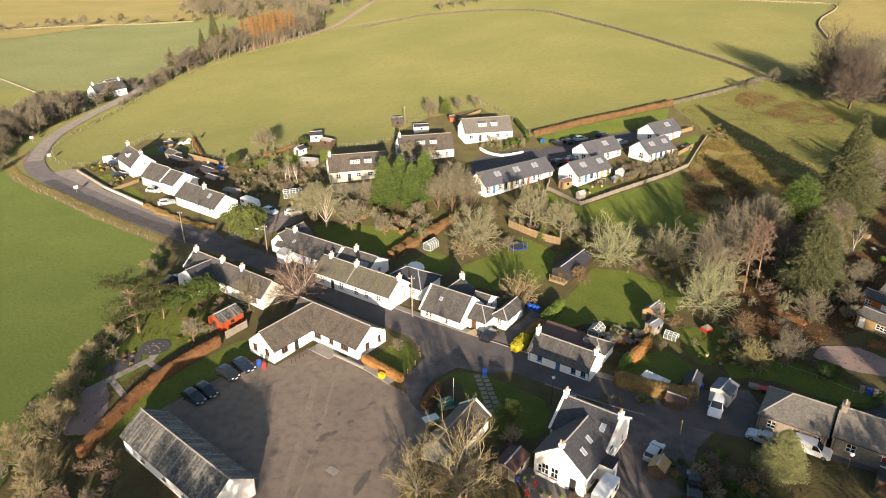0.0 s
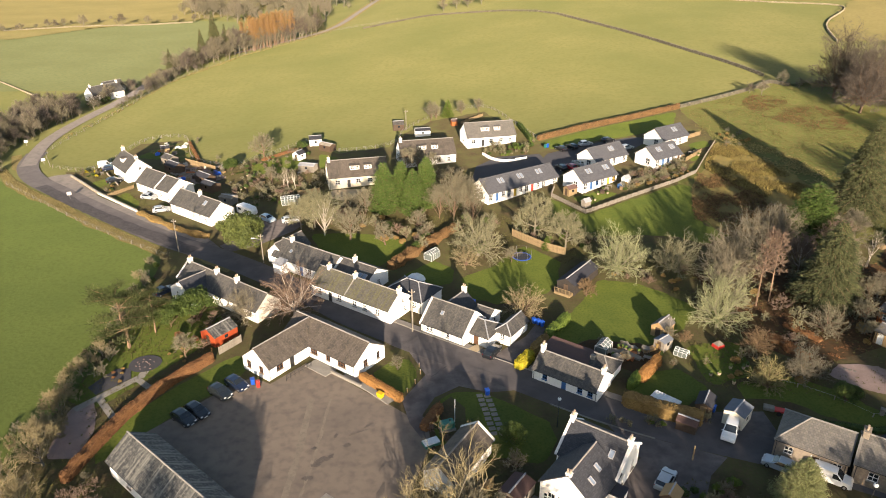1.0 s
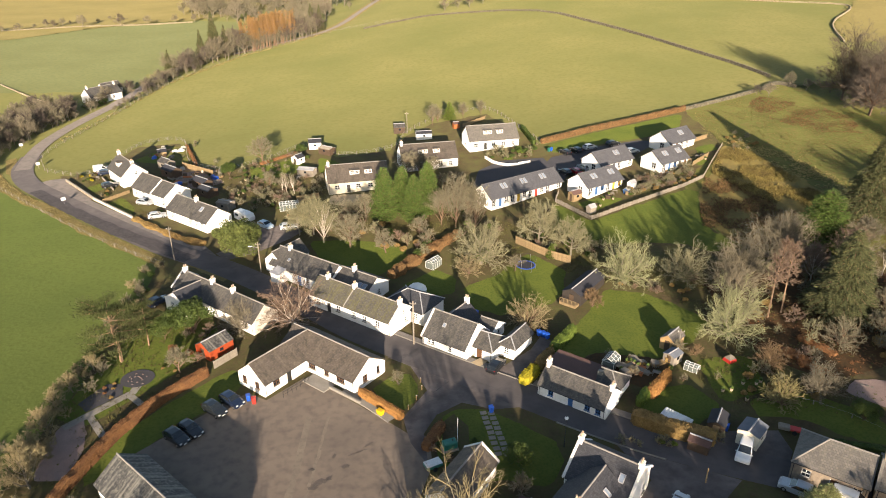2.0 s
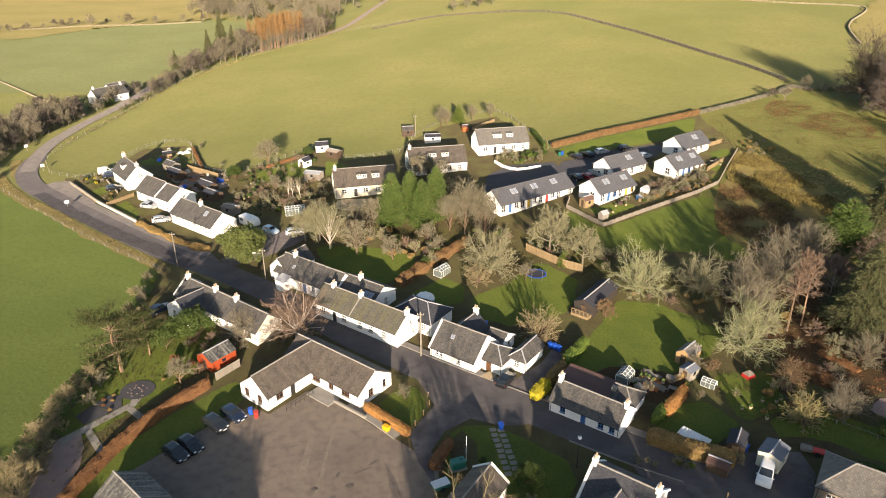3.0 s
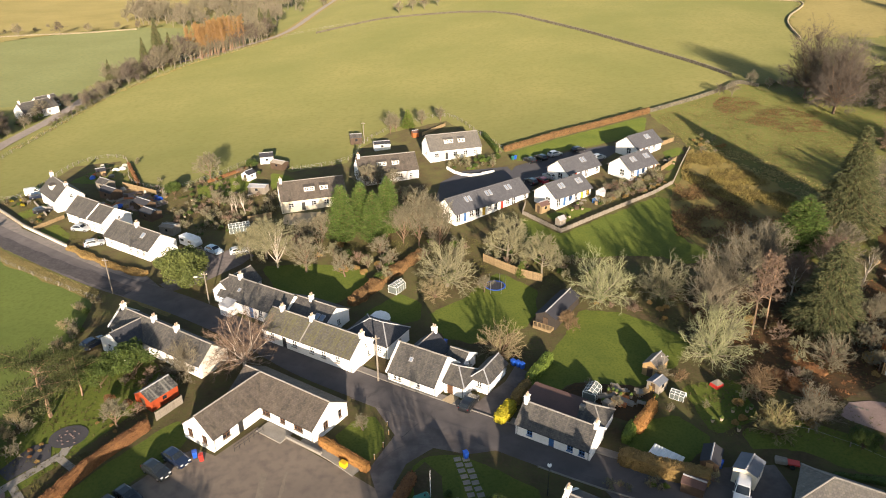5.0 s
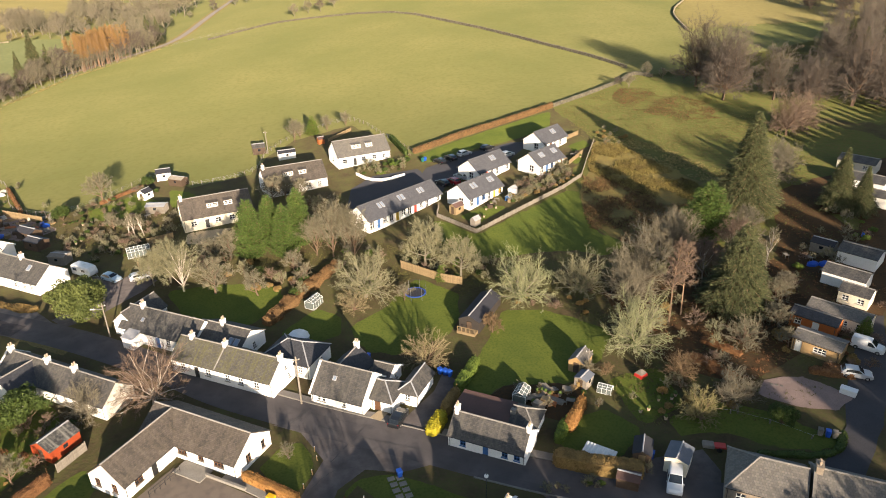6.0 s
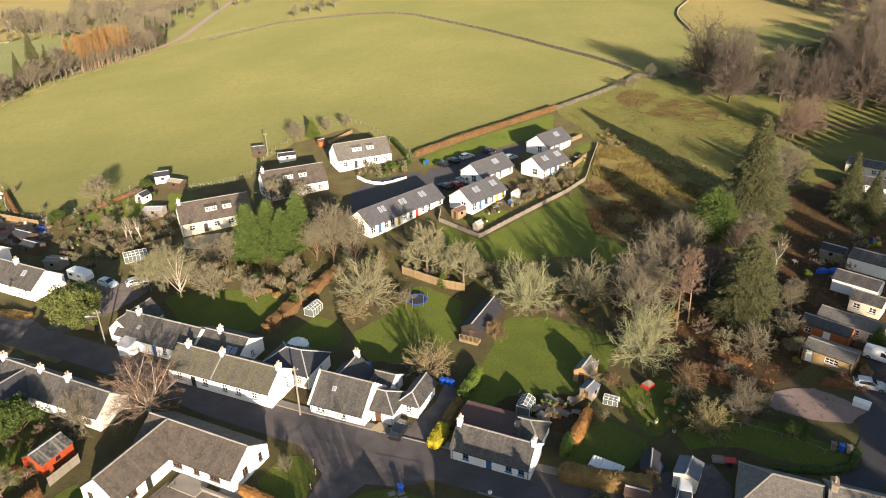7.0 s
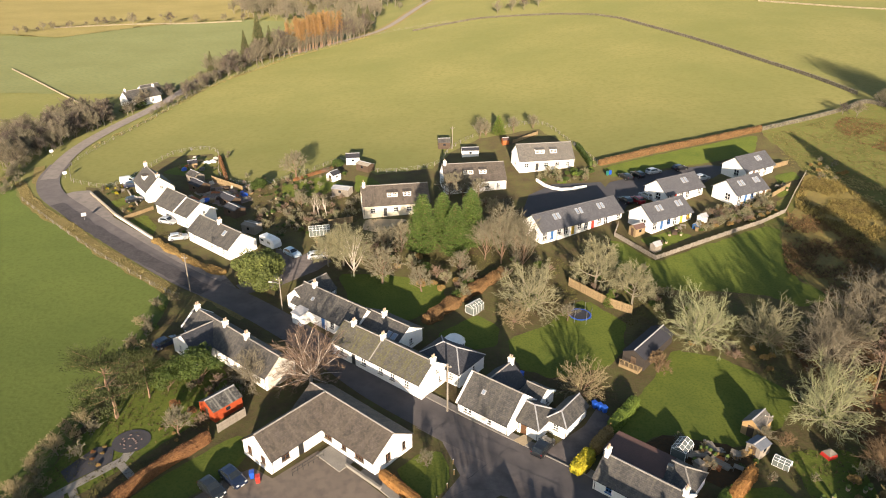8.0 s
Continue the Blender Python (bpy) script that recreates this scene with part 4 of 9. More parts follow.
def house(name, cx, cy, ang, L, W, he, hr, wall, roof, label, front=(), back=(), left=(), right=(), chimneys=(), skews=(), hips=(False, False), sky_front=(), sky_back=(), style="white", category="house", group="", ridge=RIDGE, base_z=None, eaves=0.28, chim_mat=None, verge=0.12, hip_run=None, gutter=True, right_wall=None):
    """A house with its ridge along local x; front is local -y. Ground stands at local z = 0."""
    e = thing(name, cx, cy, ang, label, category, group, z=base_z)
    th = 0.3
    hl = L / 2
    flat = [(-hl, he), (hl, he)]
    plain4 = lambda items: [i[:4] for i in items]
    specs = (
        (flat, front, pose(0, -W / 2, 0, 0, 0, 0)),
        (flat, back, pose(0, W / 2, 0, 0, 0, 180)),
    )
    for top, items, m in specs:
        part("wall", wall_mesh(L, th, top, plain4(items)), wall, e, m=m)
        fit_openings(e, items, m, style)
    wi = W / 2 - th
    for sgn, items, hip in ((-1, left, hips[0]), (1, right, hips[1])):
        zi = he + (hr - he) * (th / (W / 2))
        top = [(-wi, he), (wi, he)] if hip else [(-wi, zi), (0, hr), (wi, zi)]
        m = pose(sgn * hl, 0, 0, 0, 0, 90 * sgn)
        part("gable_wall" if not hip else "wall", wall_mesh(W, th, top, plain4(items)), right_wall if right_wall and sgn > 0 else wall, e, m=m)
        fit_openings(e, items, m, style)
    roof_plates(e, L, W, he, hr, roof, over=eaves, verge=verge, hips=hips, ridge=ridge, hip_run=hip_run)
    for sgn in skews:
        half = W / 2
        bm = bmesh.new()
        for s in (-1, 1):
            p = [(sgn * (hl - 0.12), s * (half + 0.3), he - 0.3 * (hr - he) / half + 0.26), (sgn * (hl - 0.12), 0, hr + 0.28)]
            q = [(sgn * (hl + 0.2), *v[1:]) for v in p]
            slab(bm, [p[0], q[0], q[1], p[1]], 0.3)
        part("skew_coping", bm, CONCRETE if wall not in (WHITE, CREAM) else wall, e)
    for c in chimneys:
        x, top = c[0], c[1]
        sx, sy = (c[2], c[3]) if len(c) > 3 else (0.5, 0.8)
        y = c[4] if len(c) > 4 else 0.0
        chimney(e, x, y, hr - 0.7 if len(c) < 6 else c[5], hr + top, sx, sy, chim_mat or wall)
    for x, f, *size in sky_front:
        skylight(e, x, f, he + 0.14, hr + 0.14, W, -1, *size)
    for x, f in sky_back:
        skylight(e, x, f, he + 0.14, hr + 0.14, W, 1)
    if gutter:
        gutters(e, L, W, he)
    return e


def dormer(parent, x, W, he, hr, w, roof, wall, style="white", panes=2, f=0.35):
    """A box dormer on the front slope."""
    half = W / 2
    y0 = -half * (1 - f)
    z0 = he + (hr - he) * f
    h = 1.25
    y1 = min(-0.05, y0 + h / ((hr - he) / half))
    m = pose(x, y0, z0 - 0.05)
    ops = [((i - (panes - 1) / 2) * (w / panes), 0.3, w / panes - 0.25, 0.85) for i in range(panes)]
    d = part("dormer", wall_mesh(w, 0.12, [(-w / 2, h), (w / 2, h)], ops, base=0.0), wall, parent, m=m)
    for o in ops:
        fr, pn, sill = window_meshes(o[2], o[3], style)
        e = attach("window", fr, d, pose(o[0], 0.05, o[1] + o[3] / 2))
    for s in (-1, 1):
        bm = bmesh.new()
        vs = [bm.verts.new(p) for p in ((s * w / 2, 0.12, 0), (s * w / 2, 0.12, h), (s * w / 2, y1 - y0, h))]
        ws = [bm.verts.new((p.co.x - s * 0.1, p.co.y, p.co.z)) for p in vs]
        bm.faces.new(vs), bm.faces.new(ws[::-1])
        for i in range(3):
            j = (i + 1) % 3
            bm.faces.new((vs[j], vs[i], ws[i], ws[j]))
        bmesh.ops.recalc_face_normals(bm, faces=bm.faces)
        part("dormer_cheek", bm, wall, d)
    part("dormer_roof", slab(bmesh.new(), [(-w / 2 - 0.12, -0.15, h + 0.1), (w / 2 + 0.12, -0.15, h + 0.1), (w / 2 + 0.12, y1 - y0 + 0.2, h + 0.18), (-w / 2 - 0.12, y1 - y0 + 0.2, h + 0.18)], 0.12), roof, d)


def lean_to(parent, x, y, w, d, h0, h1, wall, roof, name="porch"):
    """A low extension in local coordinates: walls, and a roof falling from h1 at the back to h0 at the front."""
    b = part(name, boxes((x, y, h0 / 2 - 0.2, w, d, h0 + 0.4)), wall, parent)
    part("roof", slab(bmesh.new(), [(x - w / 2 - 0.12, y - d / 2 - 0.15, h0 + 0.12), (x + w / 2 + 0.12, y - d / 2 - 0.15, h0 + 0.12), (x + w / 2 + 0.12, y + d / 2, h1 + 0.12), (x - w / 2 - 0.12, y + d / 2, h1 + 0.12)], 0.12), roof, b)
    return b


W1 = lambda *xs, z=0.85, w=0.95, h=1.15, s=None: [(x, z, w, h) + ((s,) if s else ()) for x in xs]

# the hall: two white wings meeting at a corner
hall = house("village_hall", -20.55, 96.55, -33.8, 16.0, 6.85, 2.3, 4.55, WHITE, SLATE_BROWN, "white L-shaped village hall with brown slate roofs", front=[(-0.8, 0.9, 1.6, 1.1, "brown"), (2.3, 0.9, 1.0, 1.1, "brown"), (5.2, 0.9, 1.7, 1.1, "brown")], right=[(-1.0, 0.8, 1.0, 1.3, "brown"), (1.9, 0.8, 0.7, 1.3, "brown")], style="brown", category="hall", verge=0.05)
wing = house("hall_wing", -27.94, 94.3, 56.2, 11.45, 5.8, 2.3, 4.65, WHITE, SLATE_BROWN, "white gabled wing of the village hall", left=[(-1.5, 0.8, 1.0, 1.35, "brown"), (1.3, 0.8, 1.0, 1.35, "brown")], front=[(-3.4, 0.9, 1.3, 1.2, "brown"), (-0.9, 0.0, 1.0, 2.0, "door:dark")], style="brown", category="hall", verge=0.05)
# the long slate barn
house("barn", -33.55, 64.28, -37.5, 19.75, 6.25, 2.55, 4.75, WHITE, SLATE_OLD, "long white barn with a weathered slate roof", front=[(-5, 0.9, 0.9, 1.0), (0, 0.9, 0.9, 1.0), (4.5, 0.9, 0.9, 1.0)], category="barn", verge=0.06)
# cottages on the north side of the street
a_main = house("cottage", -29.97, 124.27, -32.0, 15.3, 6.4, 2.5, 4.9, WHITE, SLATE_GREY, "white cottage with a grey slate roof and porch", front=[(-4.6, 0.9, 0.9, 1.1), (0.2, 0.0, 1.0, 2.0, "door:blue"), (2.4, 0.9, 0.9, 1.1), (4.8, 0.9, 0.9, 1.1)], left=[(-1.9, 0.9, 0.7, 1.0)], chimneys=[(-4.9, 0.9)], sky_front=[(-3.6, 0.45, 0.5, 0.6)], gutter=True)
lean_to(a_main, -4.2, -4.25, 2.2, 2.0, 2.0, 2.5, WHITE, LEAD)
house("rear_extension", -35.7, 129.4, 59.0, 7.4, 4.6, 2.4, 4.4, WHITE, SLATE_GREY, "slated rear wing of the white cottage", left=[(-0.3, 0.9, 0.8, 1.0)], right=[(0, 0.9, 0.8, 1.0)], category="extension")
house("cottage", -19.94, 119.36, -31.5, 9.2, 6.6, 2.5, 4.3, WHITE, SLATE_GREY, "white rear cottage with mossy slate roof", right=[(0.5, 0.9, 0.8, 1.0)], chimneys=[(-0.6, 1.0)], back=W1(-3, 0, 3), sky_front=[(2.4, 0.3), (3.5, 0.3)])
b_main = house("cottage", -18.5, 112.2, -31.9, 18.6, 6.1, 2.6, 4.75, WHITE, SLATE_MOSS, "long white cottage with a mossy slate roof", front=[(-7.2, 0.9, 0.9, 1.1), (-4.6, 0.0, 1.0, 2.0, "door:dark"), (-2.4, 0.9, 1.0, 1.15), (1.2, 0.9, 0.9, 1.1), (3.6, 0.9, 0.9, 1.1), (6.4, 0.9, 0.9, 1.1)], right=[(1.2, 0.9, 0.6, 0.9), (0.6, 2.8, 0.5, 0.6)], chimneys=[(-7.2, 0.85), (-0.9, 0.85), (9.0, 0.85)], skews=(1,))
def party_seam(parent, x, W, he, hr):
    """A raised mortared seam down the front slope, where two roofs meet."""
    half = W / 2 + 0.26
    z0 = he - 0.26 * (hr - he) / (W / 2) + 0.2
    part("roof_seam", slab(bmesh.new(), [(x - 0.09, -half, z0), (x + 0.09, -half, z0), (x + 0.09, 0, hr + 0.24), (x - 0.09, 0, hr + 0.24)], 0.12), RIDGE, parent)


party_seam(b_main, -0.9, 6.1, 2.6, 4.75)
house("rear_extension", -9.0, 112.9, -31.0, 8.4, 6.2, 2.5, 4.2, WHITE, SLATE_NEW, "hip-roofed grey slate extension with white walls", hips=(True, True), front=[(2.5, 0.9, 0.8, 1.0)], right=[(0.5, 1.0, 0.7, 0.9)], category="extension", ridge=LEAD)
house("cottage", -1.3, 103.5, -31.8, 8.55, 6.9, 1.85, 4.85, WHITE, SLATE_GREY, "white cottage with brown slate roof and stone skews", front=[(-3.0, 0.6, 0.6, 1.0), (-2.25, 0.6, 0.6, 1.0), (1.1, 0.6, 0.6, 1.0)], skews=(-1, 1), sky_front=[(-1.2, 0.55, 0.5, 0.6)])
house("cottage_wing", -1.2, 107.0, 57.6, 6.3, 5.0, 2.0, 4.2, WHITE, SLATE_NEW, "dark-slated rear wing with a white chimney", right=[(0.6, 0.9, 0.8, 1.0)], chimneys=[(2.9, 0.9)], category="extension")
house("cottage_annex", 4.3, 100.7, -31.0, 3.4, 4.8, 2.1, 3.45, WHITE, SLATE_GREY, "white annex with a hipped slate roof", hips=(False, True), front=[(-0.7, 0.0, 1.1, 2.0, "door:brown")], category="annex", ridge=LEAD)
house("cottage_annex", 8.35, 101.8, 57.5, 6.0, 2.8, 2.1, 3.2, WHITE, SLATE_GREY, "narrow white annex with a slate roof", left=[(0, 0.9, 0.8, 0.9)], hips=(True, False), category="annex", ridge=LEAD)
house("rear_extension", 4.3, 105.9, -32.0, 3.4, 3.4, 1.9, 2.9, WHITE, SLATE_GREY, "small slated corner behind the white cottage", right=[(0, 0.8, 0.7, 0.8)], skews=(1,), category="extension", gutter=False)
# the low cottage across the junction
house("cottage", 16.75, 89.2, -33.2, 10.5, 4.9, 1.85, 3.75, WHITE, SLATE_GREY, "low white cottage with blue windows and door", front=[(-3.2, 0.55, 0.8, 1.0, "blue"), (-0.1, 0.0, 0.9, 1.75, "door:blue"), (2.5, 0.55, 0.8, 1.0, "blue"), (4.1, 0.55, 0.8, 1.0, "blue")], style="blue", chimneys=[(-4.9, 1.1), (4.9, 0.8)], skews=(1,))
house("rear_extension", 21.9, 91.2, -33.2, 3.6, 4.4, 1.75, 3.1, WHITE, SLATE_GREY, "grey-slated rear corner of the low cottage", hips=(False, True), category="extension")
fx = thing("flat_extension", 16.9, 94.2, -33.2, "flat extension with a red-brown felt roof", "extension")
part("wall", boxes((0, 0, 0.9, 7.6, 4.2, 2.6)), WHITE, fx)
part("roof", boxes((0, 0, 2.27, 7.9, 4.5, 0.14)), FELT_BROWN, fx)
part("chimney", boxes((4.2, -0.6, 1.6, 0.7, 0.6, 3.6), bevel=0.03), CONCRETE, fx)
# the big white house south of the street
j_main = house("white_house", 17.7, 71.1, -32.8, 7.8, 7.3, 3.4, 6.0, WHITE, SLATE_NEW, "big white house with blue-grey slate roof", right=[(-1.8, 0.9, 1.0, 1.3), (1.6, 0.9, 1.0, 1.3)], left=[(0, 0.9, 1.0, 1.3)], back=W1(-2.5, 0, 2.5, h=1.3), skews=(-1, 1), chimneys=[(-3.7, 0.9), (3.8, 0.7)], sky_front=[(2.3, 0.5, 0.6, 1.0)])
house("white_house_wing", 14.8, 66.2, 55.0, 7.0, 6.8, 3.3, 6.0, WHITE, SLATE_NEW, "gabled front wing of the white house", left=[(-1.9, 0.7, 1.0, 1.6), (-0.6, 0.7, 1.0, 1.6), (1.9, 0.0, 1.0, 2.1, "door:dark"), (-2.6, 0.7, 0.6, 1.2)], chimneys=[(-3.3, 0.35, 0.5, 0.6)], sky_front=[(-1.2, 0.45, 0.5, 0.95), (0.9, 0.55, 0.5, 0.95)], front=[(-1.0, 0.8, 1.0, 1.3)], verge=0.08)
lean_to(j_main, 4.4, -4.6, 1.9, 1.9, 2.6, 2.7, WHITE, FELT, "bay")
# small white building at the car park corner
house("cottage", 0.35, 70.6, 60.5, 9.4, 4.4, 2.5, 4.1, WHITE, SLATE_BROWN, "small white outbuilding with a slate roof", left=[(0.5, 0.9, 0.8, 1.0)], front=[(-2, 0.9, 0.8, 1.0), (1.8, 0.9, 0.8, 1.0)], category="outbuilding", skews=(1,))
# stone cottages at the east end
house("stone_cottage", 45.25, 74.0, -32.0, 8.2, 6.6, 2.7, 4.9, STONE, TILE_GREY, "sandstone cottage with a hipped grey roof", hips=(True, False), front=[(-2.4, 0.9, 1.0, 1.1), (0.6, 0.0, 1.0, 2.0, "door:brown"), (3.0, 0.9, 1.0, 1.1)], ridge=RIDGE)
house("stone_cottage", 53.9, 68.6, -32.5, 11.0, 6.6, 2.7, 4.9, STONE, TILE_GREY, "rubble stone cottage with a grey roof and stack", front=[(-3.4, 0.9, 1.1, 1.2), (0.4, 0.0, 1.0, 2.0, "door:red"), (3.2, 0.9, 1.1, 1.2)], chimneys=[(-5.2, 0.7, 0.7, 1.3)], skews=(-1,))
# the white cottage beside the pasture
house("cottage", -42.9, 112.45, -33.2, 22.0, 5.4, 2.4, 4.6, WHITE, SLATE_GREY, "long white cottage with grey slate roof", front=[(1.0, 0.9, 0.9, 1.1), (3.2, 0.9, 0.9, 1.1), (6.5, 0.9, 0.9, 1.1), (9.0, 0.9, 0.9, 1.1)], chimneys=[(-10.3, 0.9), (-2.4, 0.9), (3.2, 0.9)], skews=(-1,), right_wall=OLD_WHITE)
house("cottage_wing", -49.0, 113.2, 55.0, 6.4, 6.6, 2.4, 4.3, WHITE, SLATE_NEW, "slated front wing of the white cottage", left=[(-1.1, 0.8, 1.0, 1.2), (0.4, 0.8, 1.0, 1.2)], category="extension")
# three cottages at the bend
house("cottage", -61.5, 150.6, -33.6, 14.9, 6.7, 2.4, 4.8, WHITE, SLATE_GREY, "white cottage with a slate roof by the bend", front=[(-5.2, 0.9, 0.9, 1.1), (-2.6, 0.0, 1.0, 2.0, "door:white"), (1.2, 0.9, 0.9, 1.1), (3.6, 0.9, 0.9, 1.1), (5.6, 0.9, 0.9, 1.1)], chimneys=[(0.0, 1.0)], sky_front=[(3.4, 0.62)])
house("cottage", -78.7, 166.4, -34.0, 8.2, 7.0, 2.4, 5.1, WHITE, SLATE_GREY, "white cottage joined to its neighbour", front=[(-2.4, 0.9, 0.9, 1.1), (0.6, 0.9, 0.9, 1.1)])
house("cottage", -72.2, 161.4, -33.6, 5.8, 6.8, 2.9, 5.1, WHITE, SLATE_GREY, "raised white cottage with a small slate roof", front=[(-1.2, 0.9, 0.9, 1.1), (1.6, 0.9, 0.9, 1.1)], right=[(0.5, 2.6, 0.8, 0.8)], skews=(-1, 1))
h1 = house("cottage", -90.4, 177.3, -46.0, 10.6, 6.7, 3.0, 6.0, WHITE, SLATE_GREY, "tall white cottage with a steep slate roof", front=[(-3.6, 0.9, 0.9, 1.1), (2.6, 0.9, 0.9, 1.1)], right=[(0.4, 2.9, 0.8, 0.9)], chimneys=[(-4.9, 0.9), (4.9, 0.5)])
dormer(h1, -0.6, 6.7, 3.0, 6.0, 2.0, SLATE_BROWN, WHITE, panes=1)
# three dormer bungalows below the hill field
for (gx, gy, ga, gl, lab, rm) in ((-28.4, 171.7, 17.0, 15.2, "pale dormer bungalow with brown slate roof", SLATE_BROWN), (-11.5, 186.2, 15.7, 15.2, "white dormer bungalow with grey slate roof", SLATE_BROWN), (5.7, 200.4, 16.5, 14.6, "white dormer bungalow with a light grey roof", TILE_GREY)):
    g = house("bungalow", gx, gy, ga, gl, 8.0, 2.8, 5.9, WHITE if gx > -20 else CREAM, rm, lab, front=[(-5.4, 0.9, 1.2, 1.1), (-2.6, 0.0, 1.0, 2.0, "door:dark"), (-0.2, 0.9, 1.2, 1.1), (2.8, 0.9, 1.2, 1.1), (5.6, 0.9, 0.9, 1.0)], right=[(0, 0.9, 1.0, 1.1)], left=[(0, 0.9, 1.0, 1.1)], group="dormer bungalows")
    dormer(g, -1.6 if gx > -20 else -0.8, 8.0, 2.8, 5.9, 2.4, rm, WHITE)
    dormer(g, 2.0 if gx > -20 else 2.6, 8.0, 2.8, 5.9, 1.8, rm, WHITE)
    if gx < 0:
        chimney(g, -gl / 2 + 0.6, 0, 5.0, 6.8, 0.6, 0.9, WHITE)
# the new housing court
fs = [(11.95, 164.4, 37.0, 21.9, 3), (30.5, 166.6, 36.6, 11.5, 2), (35.5, 179.7, 36.0, 11.4, 1), (49.9, 179.2, 35.6, 9.8, 2), (55.1, 192.9, 36.6, 10.2, 1)]
cols = [("blue", "yellow", "red", "white"), ("blue", "yellow"), ("red", "white"), ("blue", "brown"), ("brown", "white")]
for k, (fx_, fy, fa, fl, nsky) in enumerate(fs):
    nwin = int(fl / 1.75)
    fr = []
    for i in range(nwin):
        x = -fl / 2 + (i + 0.5) * fl / nwin
        if i % 3 == 1:
            fr.append((x, 0.0, 1.0, 2.0, "door:" + cols[k][(i // 3) % len(cols[k])]))
        else:
            fr.append((x, 0.4 if i % 3 == 0 else 0.8, 1.1, 1.6 if i % 3 == 0 else 1.2, "blue" if k in (1, 3) and i == 2 else "yellow" if k == 1 and i == 5 else "white"))
    sk = []
    for i in range(nsky):
        x = -fl / 2 + (i + 0.62) * fl / nsky if nsky < 3 else (-fl / 2 + 5.2 + i * 6.0)
        sk += [(x - 0.5, 0.6, 0.56, 1.35), (x + 0.5, 0.6, 0.56, 1.35)]
    house("terrace_house", fx_, fy, fa, fl, 6.8, 2.45, 4.8, WHITE, COURT_SLATE, "modern white terraced house with dark slate roof" if fl > 15 else "modern white house with dark slate roof and skylights", front=fr, left=[(0.8, 0.5, 1.4, 1.5)], sky_front=sk, group="modern white houses", ridge=COURT_SLATE, verge=0.3, eaves=0.4)
# houses among the trees in the east
house("chalet", 71.7, 102.6, -52.5, 6.8, 3.0, 2.4, 3.0, ORANGE_WOOD, SLATE_NEW, "orange timber chalet with a dark felt roof", front=[(-2.2, 0.8, 1.0, 1.0), (0.4, 0.0, 1.0, 1.9, "door:white")], category="chalet", left=[(0, 0.8, 1.0, 1.0)])
house("chalet", 68.4, 97.0, -52.5, 6.6, 3.6, 2.3, 2.8, TAN_WOOD, TILE_GREY, "tan timber chalet with a flat grey roof", front=[(-2.4, 0.0, 0.9, 1.9, "door:white"), (0.6, 0.8, 1.8, 0.9)], category="chalet")
for hx, hy, hl_, hw, lab in ((74.6, 104.8, 4.2, 3.6, "low hut with a pale green roof"), (77.4, 101.2, 4.4, 3.6, "grey-roofed hut with a pale skylight"), (84.8, 113.2, 6.8, 4.2, "pale blue-white cabin with a grey roof"), (82.4, 107.6, 4.6, 3.4, "low grey-roofed cabin among trees"), (92.0, 119.2, 6.5, 5.0, "white cabin with a grey roof"), (115.0, 148.6, 9.5, 6.0, "white bungalow with a grey roof"), (112, 139.5, 5.0, 4.0, "small white hut with grey roof"), (121, 158, 8, 5, "grey-roofed hut among trees")):
    house("cabin", hx, hy, -54, hl_, hw, 2.3, 3.1, WHITE if "white" in lab else CREAM, TILE_GREY if hx < 80 else SLATE_GREY, lab, front=[] if "white" in lab else [(-hl_ / 4, 0.8, 1.0, 0.9), (hl_ / 4, 0.8, 1.0, 0.9)], category="cabin", gutter=False)
# the distant farmhouses
house("farmhouse", -144.4, 270.0, 58.0, 13, 6.4, 2.8, 5.4, WHITE, SLATE_GREY, "distant white farmhouse with a slate roof", front=W1(-3, 0, 3), left=[(0, 0.9, 1, 1.1)], chimneys=[(-5.6, 0.9), (5.6, 0.9)])
house("farmhouse", -148.0, 283.5, 58.0, 8, 5.5, 2.4, 4.2, WHITE, SLATE_GREY, "distant low white farm building", front=W1(-2, 2), category="barn")


# ---- trees and shrubs ----
def tube_mesh(name, segs, material, tips):
    """Tapered three-sided tubes from rows (a, b, ra, rb), and needle-like twigs from tips (a, b, r)."""
    verts, faces = [], []
    for a, b, ra, rb in segs:
        d = (b - a)
        side = d.orthogonal().normalized()
        up = d.cross(side).normalized()
        k = len(verts)
        for p, r in ((a, ra), (b, rb)):
            for i in range(3):
                c, s = math.cos(2.0944 * i), math.sin(2.0944 * i)
                verts.append(tuple(p + side * (r * c) + up * (r * s)))
        faces += [(k, k + 1, k + 4, k + 3), (k + 1, k + 2, k + 5, k + 4), (k + 2, k, k + 3, k + 5)]
    for a, b, r in tips:
        d = (b - a)
        side = d.orthogonal().normalized()
        up = d.cross(side).normalized()
        k = len(verts)
        for i in range(3):
            c, s = math.cos(2.0944 * i), math.sin(2.0944 * i)
            verts.append(tuple(a + side * (r * c) + up * (r * s)))
        verts.append(tuple(b))
        faces += [(k, k + 1, k + 3), (k + 1, k + 2, k + 3), (k + 2, k, k + 3)]
    return pydata(name, verts, faces, material)


def bent(rnd, d, angle):
    ax = d.orthogonal().normalized()
    ax.rotate(Matrix.Rotation(rnd.uniform(0, 6.283), 3, d))
    v = d.copy()
    v.rotate(Matrix.Rotation(angle, 3, ax))
    return v.normalized()


